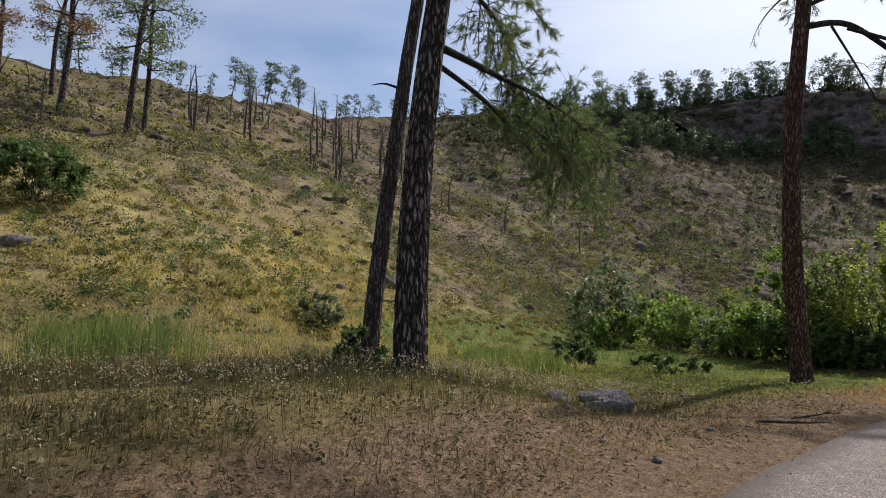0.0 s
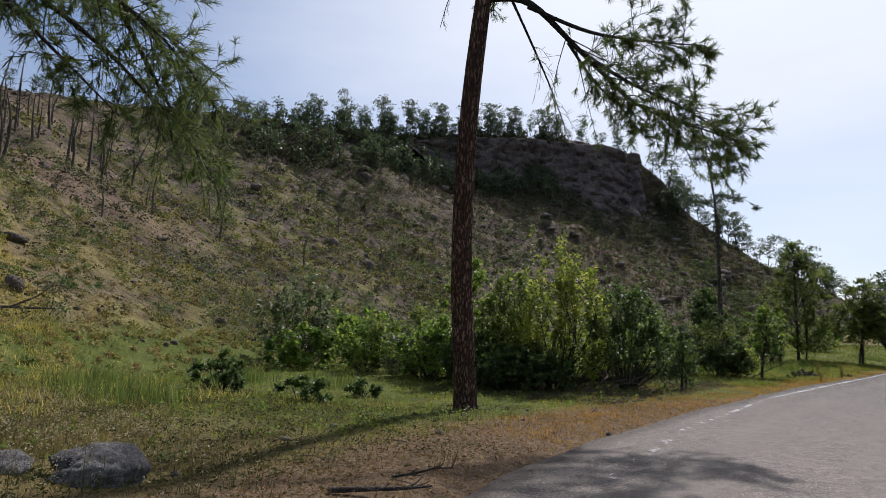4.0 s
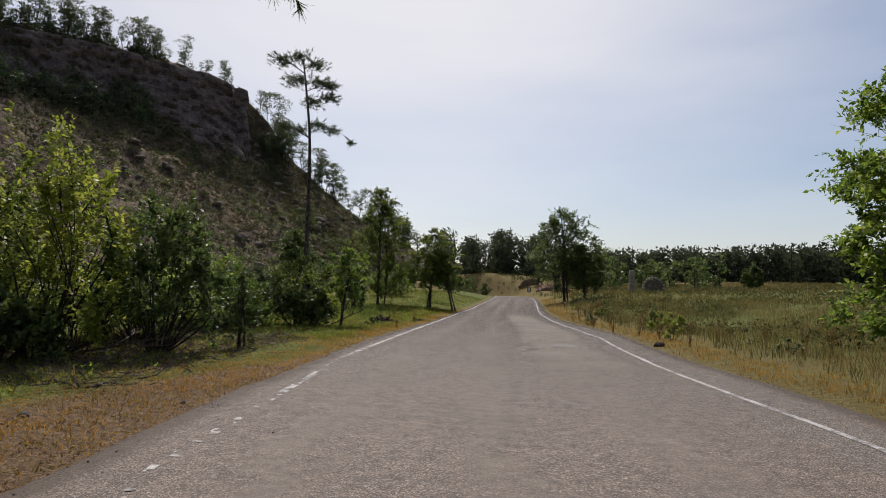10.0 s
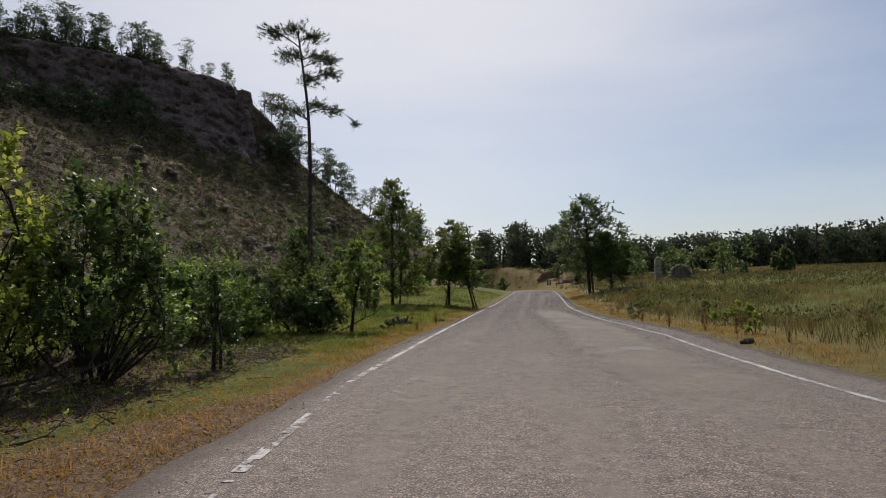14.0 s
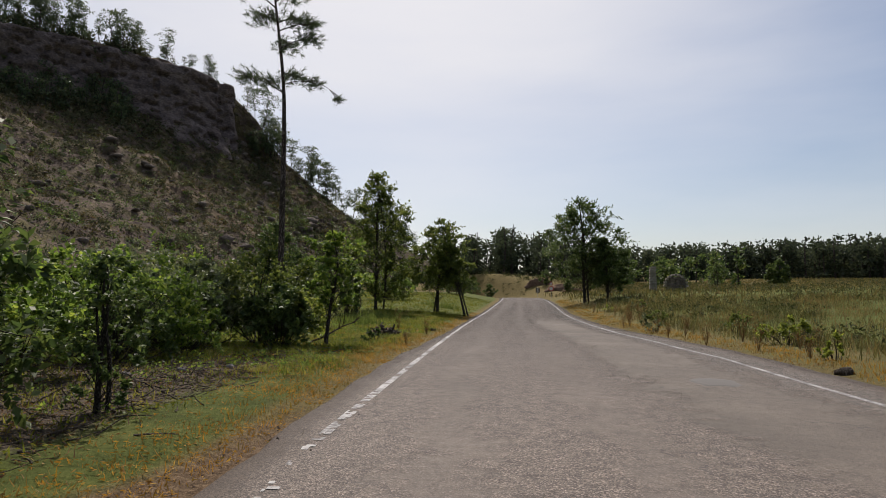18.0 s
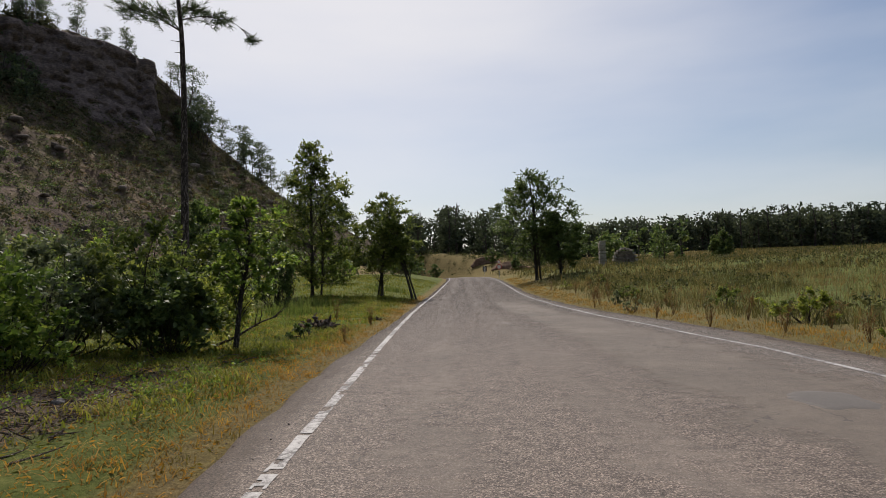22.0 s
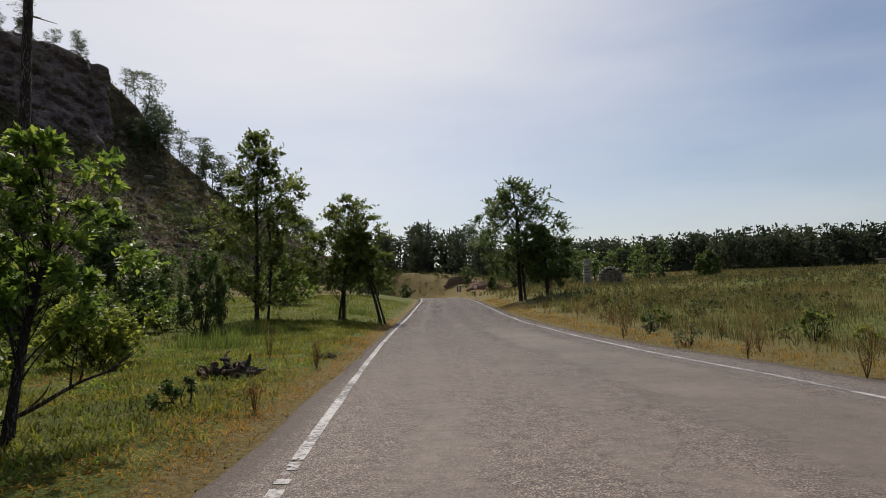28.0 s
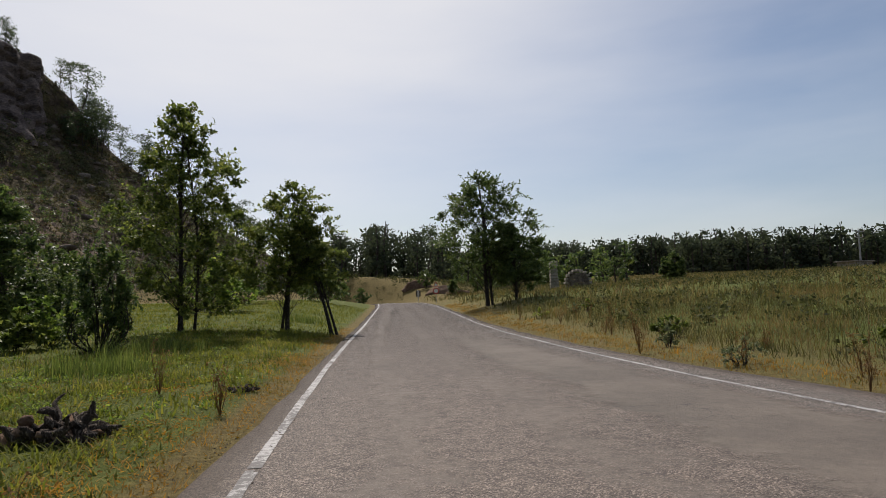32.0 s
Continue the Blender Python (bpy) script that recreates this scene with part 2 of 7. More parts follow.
# worn tarmac with darker patches, coarse grit and hair cracks
ROAD, nt, b = material("worn_tarmac", 0.80, 0.4)
rv = coords(nt)
r_big, r_long = noise_tex(nt, 0.35, 5, 0.6, vec=rv), noise_tex(nt, 1.0, 4, 0.6, vec=coords(nt, (1.6, 0.12, 1)))
r_grit = voronoi(nt, 88.0, "F1", rv).outputs["Color"]
r_sep = nt.nodes.new("ShaderNodeSeparateColor")
nt.links.new(r_grit, r_sep.inputs["Color"])
grit = ramp(nt, r_sep.outputs[0], [(0.0, (0.018, 0.016, 0.014)), (0.45, (0.080, 0.072, 0.066)), (0.85, (0.175, 0.160, 0.147)), (1.0, (0.36, 0.335, 0.31))])
base = ramp(nt, calc(nt, "ADD", calc(nt, "MULTIPLY", r_big, 0.5), calc(nt, "MULTIPLY", r_long, 0.5)),
            [(0.35, (0.070, 0.062, 0.057)), (0.5, (0.104, 0.093, 0.086)), (0.66, (0.148, 0.133, 0.123))])
r_across = attr(nt, "across")
r_nib = calc(nt, "MULTIPLY", calc(nt, "SUBTRACT", noise_tex(nt, 0.9, 7, 0.75, vec=rv), 0.5), 0.30)
r_place = calc(nt, "ADD", r_across, r_nib)


def lane(at, half, soft):
    """A band along the road, centred at a share of its width, with broken borders."""
    return calc(nt, "MULTIPLY", calc(nt, "SUBTRACT", half, calc(nt, "ABSOLUTE", calc(nt, "SUBTRACT", r_place, at))), 1.0 / soft, True)


r_relaid = calc(nt, "MULTIPLY", lane(0.66, 0.15, 0.05), attr(nt, "relaid"))
r_track = calc(nt, "MAXIMUM", calc(nt, "MAXIMUM", lane(0.21, 0.055, 0.05), lane(0.42, 0.06, 0.06)), calc(nt, "MULTIPLY", lane(0.62, 0.07, 0.06), 0.7))
r_coarse = lane(0.86, 0.07, 0.03)
worn_c = ramp(nt, calc(nt, "ADD", calc(nt, "MULTIPLY", r_big, 0.5), calc(nt, "MULTIPLY", noise_tex(nt, 110, 3, 0.8, vec=rv), 0.5)), [(0.34, (0.092, 0.080, 0.070)), (0.5, (0.136, 0.119, 0.105)), (0.66, (0.184, 0.163, 0.145))])
relaid_c = ramp(nt, calc(nt, "ADD", calc(nt, "MULTIPLY", noise_tex(nt, 0.5, 6, 0.7, vec=rv), 0.6), calc(nt, "MULTIPLY", noise_tex(nt, 140, 3, 0.8, vec=rv), 0.4)), [(0.36, (0.078, 0.068, 0.058)), (0.5, (0.110, 0.096, 0.082)), (0.64, (0.155, 0.136, 0.117))])
rough_c = mixc(nt, 1.0, mixc(nt, 0.82, base, grit), (1.08, 1.0, 0.95), "MULTIPLY")
rcol = mixc(nt, calc(nt, "MULTIPLY", r_track, 0.72), rough_c, worn_c)
rcol = mixc(nt, calc(nt, "MULTIPLY", r_coarse, 0.7), rcol, mixc(nt, 0.95, base, grit))
rcol = mixc(nt, calc(nt, "MULTIPLY", r_relaid, 0.85), rcol, relaid_c)
r_rough = calc(nt, "SUBTRACT", 1.0, calc(nt, "MAXIMUM", calc(nt, "MULTIPLY", r_relaid, 0.85), calc(nt, "MULTIPLY", r_track, 0.55)))
r_warp = nt.nodes.new("ShaderNodeTexNoise")
r_warp.inputs["Scale"].default_value, r_warp.inputs["Detail"].default_value = 4.0, 6.0
nt.links.new(rv, r_warp.inputs["Vector"])
warpc = r_warp.outputs["Color"]
r_crk = voronoi(nt, 0.8, "DISTANCE_TO_EDGE", mixc(nt, 0.35, rv, warpc)).outputs["Distance"]
crack = calc(nt, "MULTIPLY", calc(nt, "LESS_THAN", r_crk, 0.006), calc(nt, "GREATER_THAN", noise_tex(nt, 0.45, 4, 0.7, vec=rv), 0.57))
rcol = mixc(nt, calc(nt, "MULTIPLY", crack, 0.8), rcol, (0.06, 0.054, 0.05))
r_blot = ramp(nt, noise_tex(nt, 5.0, 9, 0.78, vec=rv), [(0.36, (0.62, 0.61, 0.60)), (0.5, (1.0, 1.0, 1.0)), (0.66, (1.36, 1.35, 1.33))])
rcol = mixc(nt, calc(nt, "ADD", 0.25, calc(nt, "MULTIPLY", r_rough, 0.7)), rcol, mixc(nt, 1.0, rcol, r_blot, "MULTIPLY"))
r_fleck = calc(nt, "GREATER_THAN", noise_tex(nt, 38.0, 2, 0.6, vec=rv), 0.64)
rcol = mixc(nt, calc(nt, "MULTIPLY", calc(nt, "MULTIPLY", r_fleck, r_rough), 0.75), rcol, (0.30, 0.27, 0.245))
r_dust = calc(nt, "MULTIPLY", attr(nt, "edge"), noise_tex(nt, 3.0, 5, 0.7, vec=rv), True)
rcol = mixc(nt, calc(nt, "MULTIPLY", r_dust, 2.4, True), rcol, mixc(nt, r_sep.outputs[0], (0.018, 0.012, 0.008), (0.100, 0.075, 0.055)))
nt.links.new(mixc(nt, 1.0, rcol, (1.08, 1.01, 0.93), "MULTIPLY"), b.inputs["Base Color"])
nt.links.new(bump(nt, calc(nt, "SUBTRACT", calc(nt, "MULTIPLY", r_sep.outputs[0], r_rough), calc(nt, "MULTIPLY", crack, 1.5)), 1.0, 0.05), b.inputs["Normal"])

PATCH, nt, b = material("smooth_patch_tarmac", 0.72, 0.4)
pv = coords(nt)
pn = calc(nt, "ADD", calc(nt, "MULTIPLY", noise_tex(nt, 0.7, 4, vec=pv), 0.5), calc(nt, "MULTIPLY", noise_tex(nt, 60, 3, 0.7, vec=pv), 0.5))
nt.links.new(ramp(nt, pn, [(0.35, (0.060, 0.053, 0.046)), (0.65, (0.115, 0.101, 0.088))]), b.inputs["Base Color"])
nt.links.new(bump(nt, pn, 0.3, 0.006), b.inputs["Normal"])

PAINT, nt, b = material("worn_white_road_paint", 0.7, 0.3)
pv = coords(nt)
wear = calc(nt, "ADD", calc(nt, "MULTIPLY", noise_tex(nt, 14, 5, 0.75, vec=pv), 0.6), calc(nt, "MULTIPLY", noise_tex(nt, 1.1, 3, vec=pv), 0.4))
nt.links.new(ramp(nt, wear, [(0.45, (0.12, 0.112, 0.105)), (0.51, (0.33, 0.32, 0.305)), (0.7, (0.55, 0.54, 0.515))]), b.inputs["Base Color"])

ROCK, nt, b = material("lichen_limestone", 0.95, 0.2)
kv = coords(nt)
kn, kf = noise_tex(nt, 3.0, 6, 0.7, vec=kv), noise_tex(nt, 18, 5, 0.75, vec=kv)
kcol = ramp(nt, calc(nt, "ADD", calc(nt, "MULTIPLY", kn, 0.5), calc(nt, "MULTIPLY", kf, 0.5)),
            [(0.36, (0.035, 0.031, 0.030)), (0.48, (0.125, 0.115, 0.112)), (0.58, (0.23, 0.215, 0.205)), (0.68, (0.44, 0.42, 0.40))])
nt.links.new(kcol, b.inputs["Base Color"])
nt.links.new(bump(nt, calc(nt, "ADD", kn, kf), 1.0, 0.06), b.inputs["Normal"])

HILLROCK, nt, b = material("brown_hill_rubble", 0.97, 0.1)
kv = coords(nt)
kn = calc(nt, "ADD", calc(nt, "MULTIPLY", noise_tex(nt, 0.35, 5, 0.7, vec=kv), 0.5), calc(nt, "MULTIPLY", noise_tex(nt, 5, 5, 0.75, vec=kv), 0.5))
nt.links.new(ramp(nt, kn, [(0.36, (0.040, 0.032, 0.027)), (0.5, (0.125, 0.100, 0.083)), (0.66, (0.26, 0.225, 0.195))]), b.inputs["Base Color"])
nt.links.new(bump(nt, kn, 1.0, 0.3), b.inputs["Normal"])

CLIFF, nt, b = material("red_brown_cliff_rock", 0.95, 0.15)
kv = coords(nt, (1, 1, 2.2))
kn, kf = noise_tex(nt, 0.25, 6, 0.7, vec=kv), noise_tex(nt, 1.6, 6, 0.75, vec=kv)
kcol = ramp(nt, calc(nt, "ADD", calc(nt, "MULTIPLY", kn, 0.5), calc(nt, "MULTIPLY", kf, 0.5)),
            [(0.36, (0.034, 0.029, 0.030)), (0.5, (0.115, 0.090, 0.084)), (0.66, (0.24, 0.195, 0.18))])
nt.links.new(kcol, b.inputs["Base Color"])
nt.links.new(bump(nt, kf, 0.9, 0.35), b.inputs["Normal"])

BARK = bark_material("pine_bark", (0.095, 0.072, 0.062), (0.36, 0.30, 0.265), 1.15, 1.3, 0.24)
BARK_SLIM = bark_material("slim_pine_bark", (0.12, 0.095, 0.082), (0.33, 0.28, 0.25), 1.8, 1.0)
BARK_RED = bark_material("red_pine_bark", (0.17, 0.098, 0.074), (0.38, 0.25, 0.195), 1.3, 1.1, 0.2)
BARK_GREY = bark_material("grey_branch_bark", (0.07, 0.06, 0.052), (0.22, 0.19, 0.165), 2.5, 0.6)
DEADWOOD = bark_material("weathered_dead_wood", (0.16, 0.13, 0.105), (0.36, 0.31, 0.26), 3.0, 0.5)
CHAR = bark_material("dark_rotten_wood", (0.11, 0.088, 0.07), (0.30, 0.25, 0.20), 2.0, 0.5)
NEEDLE = leaf_material("pine_needles", [(0.1, (0.028, 0.042, 0.014)), (0.5, (0.055, 0.078, 0.024)), (0.9, (0.125, 0.14, 0.045))], 0.5, gain=1.7)
NEEDLE_DRY = leaf_material("dry_brown_needles", [(0.1, (0.12, 0.06, 0.035)), (0.5, (0.24, 0.13, 0.075)), (0.9, (0.34, 0.22, 0.13))], 0.3)
NEEDLE_FAR = leaf_material("far_pine_needles", [(0.1, (0.020, 0.031, 0.018)), (0.5, (0.040, 0.058, 0.030)), (0.9, (0.075, 0.095, 0.042))], 0.45, gain=1.75)
# far woods: needle green greyed towards blue, distance haze put into the colour
WOOD_HAZED = leaf_material("haze_toned_pine_wood", [(0.1, (0.030, 0.040, 0.028)), (0.5, (0.052, 0.066, 0.044)), (0.9, (0.085, 0.10, 0.06))], 0.45, 0.9, 0.1, 1.15, 0.05, 0.5)
LEAF = leaf_material("fresh_green_leaves", [(0.1, (0.035, 0.060, 0.014)), (0.5, (0.085, 0.135, 0.026)), (0.9, (0.20, 0.235, 0.045))], 0.60, gain=1.74)
LEAF_MID = leaf_material("mid_green_leaves", [(0.1, (0.030, 0.044, 0.013)), (0.5, (0.070, 0.095, 0.024)), (0.9, (0.17, 0.185, 0.045))], 0.60, gain=1.68)
LEAF_YEL = leaf_material("yellow_green_leaves", [(0.1, (0.060, 0.080, 0.016)), (0.5, (0.135, 0.165, 0.030)), (0.9, (0.27, 0.27, 0.055))], 0.60, gain=1.64)
LEAF_DARK = leaf_material("dark_oak_leaves", [(0.1, (0.016, 0.028, 0.010)), (0.5, (0.036, 0.056, 0.018)), (0.9, (0.085, 0.105, 0.03))], 0.5, gain=2.3)
LEAF_GREY = leaf_material("grey_green_leaves", [(0.1, (0.045, 0.058, 0.034)), (0.5, (0.095, 0.115, 0.062)), (0.9, (0.17, 0.185, 0.10))], 0.5, gain=1.55)
GRASS = leaf_material("green_grass_blades", [(0.1, (0.060, 0.072, 0.014)), (0.45, (0.140, 0.162, 0.026)), (0.7, (0.225, 0.22, 0.042)), (0.95, (0.36, 0.29, 0.085))], 0.5, 0.7, 0.2, 1.08, 0.8, 0.6)
STRAW = leaf_material("dry_grass_blades", [(0.1, (0.12, 0.085, 0.038)), (0.5, (0.27, 0.205, 0.085)), (0.9, (0.45, 0.37, 0.18))], 0.4, 0.8, 0.2)
BANK = leaf_material("olive_and_straw_bank_grass", [(0.08, (0.030, 0.034, 0.016)), (0.4, (0.066, 0.066, 0.026)), (0.62, (0.12, 0.102, 0.040)), (0.8, (0.17, 0.105, 0.052)), (0.95, (0.32, 0.26, 0.14))], 0.45, 0.8, 0.2, 1.0, 0.55, 0.62)
GOLD = leaf_material("golden_slope_grass", [(0.1, (0.10, 0.10, 0.026)), (0.45, (0.27, 0.22, 0.060)), (0.75, (0.42, 0.33, 0.11)), (0.95, (0.50, 0.42, 0.20))], 0.5, 0.8, 0.2, 1.5, 0.3, 0.6)
RUSSET = leaf_material("russet_dry_stalks", [(0.1, (0.075, 0.040, 0.024)), (0.45, (0.21, 0.115, 0.052)), (0.7, (0.30, 0.20, 0.075)), (0.95, (0.44, 0.31, 0.16))], 0.35, 0.8, 0.2, 1.0, 1.3, 0.55)
FIELD = leaf_material("olive_field_grass", [(0.08, (0.034, 0.040, 0.015)), (0.35, (0.078, 0.082, 0.028)), (0.58, (0.145, 0.122, 0.045)), (0.75, (0.20, 0.13, 0.06)), (0.92, (0.30, 0.24, 0.11))], 0.4, 0.8, 0.2, 1.1, 0.30, 0.66)
VERGE = leaf_material("orange_dry_verge_grass", [(0.1, (0.075, 0.085, 0.020)), (0.33, (0.22, 0.155, 0.032)), (0.6, (0.42, 0.215, 0.040)), (0.9, (0.50, 0.32, 0.085))], 0.45, 0.8, 0.2, 1.0, 0.9, 0.6)
SCRUB_YEL = leaf_material("olive_tussock_leaves", [(0.1, (0.060, 0.064, 0.016)), (0.5, (0.175, 0.165, 0.038)), (0.9, (0.33, 0.28, 0.080))], 0.25, 0.8, 0.2, 1.15)
SCRUB_DARK = leaf_material("dark_hill_scrub_leaves", [(0.1, (0.018, 0.021, 0.013)), (0.5, (0.046, 0.050, 0.027)), (0.9, (0.085, 0.080, 0.046))], 0.3, 0.8, 0.2, 1.8)
SCRUB_RED = leaf_material("brown_hill_scrub_leaves", [(0.1, (0.035, 0.024, 0.017)), (0.5, (0.085, 0.060, 0.040)), (0.9, (0.17, 0.125, 0.08))], 0.12, 0.8, 0.2)
OAT = leaf_material("pale_grass_heads", [(0.1, (0.22, 0.19, 0.12)), (0.5, (0.38, 0.33, 0.22)), (0.9, (0.56, 0.50, 0.36))], 0.4, 0.8, 0.2)
GRASS_TALL = leaf_material("tall_green_grass_blades", [(0.1, (0.045, 0.066, 0.018)), (0.5, (0.105, 0.145, 0.036)), (0.9, (0.21, 0.235, 0.07))], 0.5, 0.7, 0.2, 1.2)
FIELD_WEED = leaf_material("dull_field_weeds", [(0.1, (0.024, 0.030, 0.013)), (0.5, (0.058, 0.064, 0.025)), (0.9, (0.13, 0.125, 0.05))], 0.4, 0.8, 0.2, 1.15)
EARTH, nt, b = material("red_brown_earth", 0.97, 0.1)
ev = coords(nt)
en = calc(nt, "ADD", calc(nt, "MULTIPLY", noise_tex(nt, 0.8, 5, 0.7, vec=ev), 0.5), calc(nt, "MULTIPLY", noise_tex(nt, 7, 5, 0.75, vec=ev), 0.5))
nt.links.new(ramp(nt, en, [(0.36, (0.07, 0.045, 0.03)), (0.5, (0.17, 0.11, 0.075)), (0.66, (0.30, 0.22, 0.16))]), b.inputs["Base Color"])
nt.links.new(bump(nt, en, 1.0, 0.2), b.inputs["Normal"])

# ---- lie of the land ----
ROAD_L = [(-60, 22.0), (-30, 9.5), (-10, 1.2), (-3.7, -1.75), (0.4, -3.2), (2.7, -3.8), (4.8, -4.2), (6.7, -4.47), (8.4, -4.72), (10.8, -5.02), (14, -5.32), (17, -5.62),
          (20, -5.9), (23, -6.15), (27, -6.38), (32, -6.52), (37, -6.68), (44, -6.92), (52, -7.1), (66, -7.35), (80, -7.55), (97, -7.85), (114, -8.7), (130, -14.5), (160, -38.0)]
ROAD_R = [(-60, 33.0), (-30, 20.5), (-10, 11.5), (0, 6.4), (7, 4.5), (10, 4.3), (13.5, 4.15), (16.4, 3.7), (20, 3.4), (25, 3.35), (29, 3.25), (32, 2.9), (36, 2.5), (40, 1.75), (44, 1.2),
          (49, 0.75), (53, 0.45), (61, 0.1), (70, -0.1), (78, -0.3), (90, -0.6), (100, -1.0), (114, -2.0), (130, -8.0), (160, -31.0)]
ROAD_Z = [(-60, 0), (38, 0), (46, 0.08), (54, 0.20), (63, 0.36), (70, 0.55), (78.6, 0.77), (90, 1.10), (100, 1.38), (114, 1.66), (120, 1.60), (140, 0.6), (170, -1.0)]
FIELD_Z = [(-900, 0), (40, 0), (50, 0.35), (62, 0.95), (75, 1.6), (88, 2.05), (100, 2.35), (125, 2.6), (150, 3.3), (200, 5.2), (260, 7.0), (420, 9.0), (2400, 9.0)]
FOOT = [(-2, -160), (-8, -80), (-13, -30), (-20, -5), (-32, 20), (-42, 50), (-45, 93), (-39, 140.6), (-36.8, 148), (-26, 182), (-10.7, 218.7), (11, 260)]
CREST = [(-60, -160, 36), (-70, -80, 35), (-100, -40, 37.5), (-130, 20, 44.5), (-137, 72, 54.5), (-124, 115, 58.2), (-105.4, 153.3, 62.8),
         (-88.9, 175.5, 61.2), (-85.1, 180.7, 50.3), (-69.3, 201.4, 31.9), (-50.9, 229.6, 17.8), (-16.2, 265.4, 9.6)]


def hash01(i, j, seed):
    v = np.sin(i * 127.1 + j * 311.7 + seed * 74.7) * 43758.5453
    return v - np.floor(v)


def value_noise(x, y, seed=0):
    i, j = np.floor(x), np.floor(y)
    u, v = x - i, y - j
    u, v = u * u * (3 - 2 * u), v * v * (3 - 2 * v)
    a, b_ = hash01(i, j, seed), hash01(i + 1, j, seed)
    c, d = hash01(i, j + 1, seed), hash01(i + 1, j + 1, seed)
    return (a * (1 - u) + b_ * u) * (1 - v) + (c * (1 - u) + d * u) * v


def fbm(x, y, scale, octaves=4, seed=0):
    total, amp, norm = 0.0, 1.0, 0.0
    for k in range(octaves):
        total = total + amp * value_noise(x / scale, y / scale, seed + k)
        norm, amp, scale = norm + amp, amp * 0.5, scale * 0.5
    return total / norm - 0.5


def smooth(a, b_, x):
    t = np.clip((x - a) / (b_ - a), 0, 1)
    return t * t * (3 - 2 * t)


def to_line(x, y, line):
    """Distance to a polyline, its running index there, and the side (positive: left of it, going along)."""
    best, index, side = np.full(x.shape, 1e9), np.zeros(x.shape), np.zeros(x.shape)
    for k in range(len(line) - 1):
        (ax, ay), (bx, by) = line[k][:2], line[k + 1][:2]
        dx, dy = bx - ax, by - ay
        t = np.clip(((x - ax) * dx + (y - ay) * dy) / (dx * dx + dy * dy), 0, 1)
        ex, ey = x - ax - t * dx, y - ay - t * dy
        d = np.hypot(ex, ey)
        near = d < best
        best = np.where(near, d, best)
        index = np.where(near, k + t, index)
        side = np.where(near, np.sign(dx * (y - ay) - dy * (x - ax)), side)
    return best, index, side


def road_sides(y):
    left = np.interp(y, [p[0] for p in ROAD_L], [p[1] for p in ROAD_L])
    right = np.interp(y, [p[0] for p in ROAD_R], [p[1] for p in ROAD_R])
    return left, right


def road_height(y):
    return np.interp(y, [p[0] for p in ROAD_Z], [p[1] for p in ROAD_Z])


def road_gap(x, y):
    """How far a place lies outside the tarmac (negative: on it)."""
    left, right = road_sides(y)
    return np.maximum(left - x, x - right)


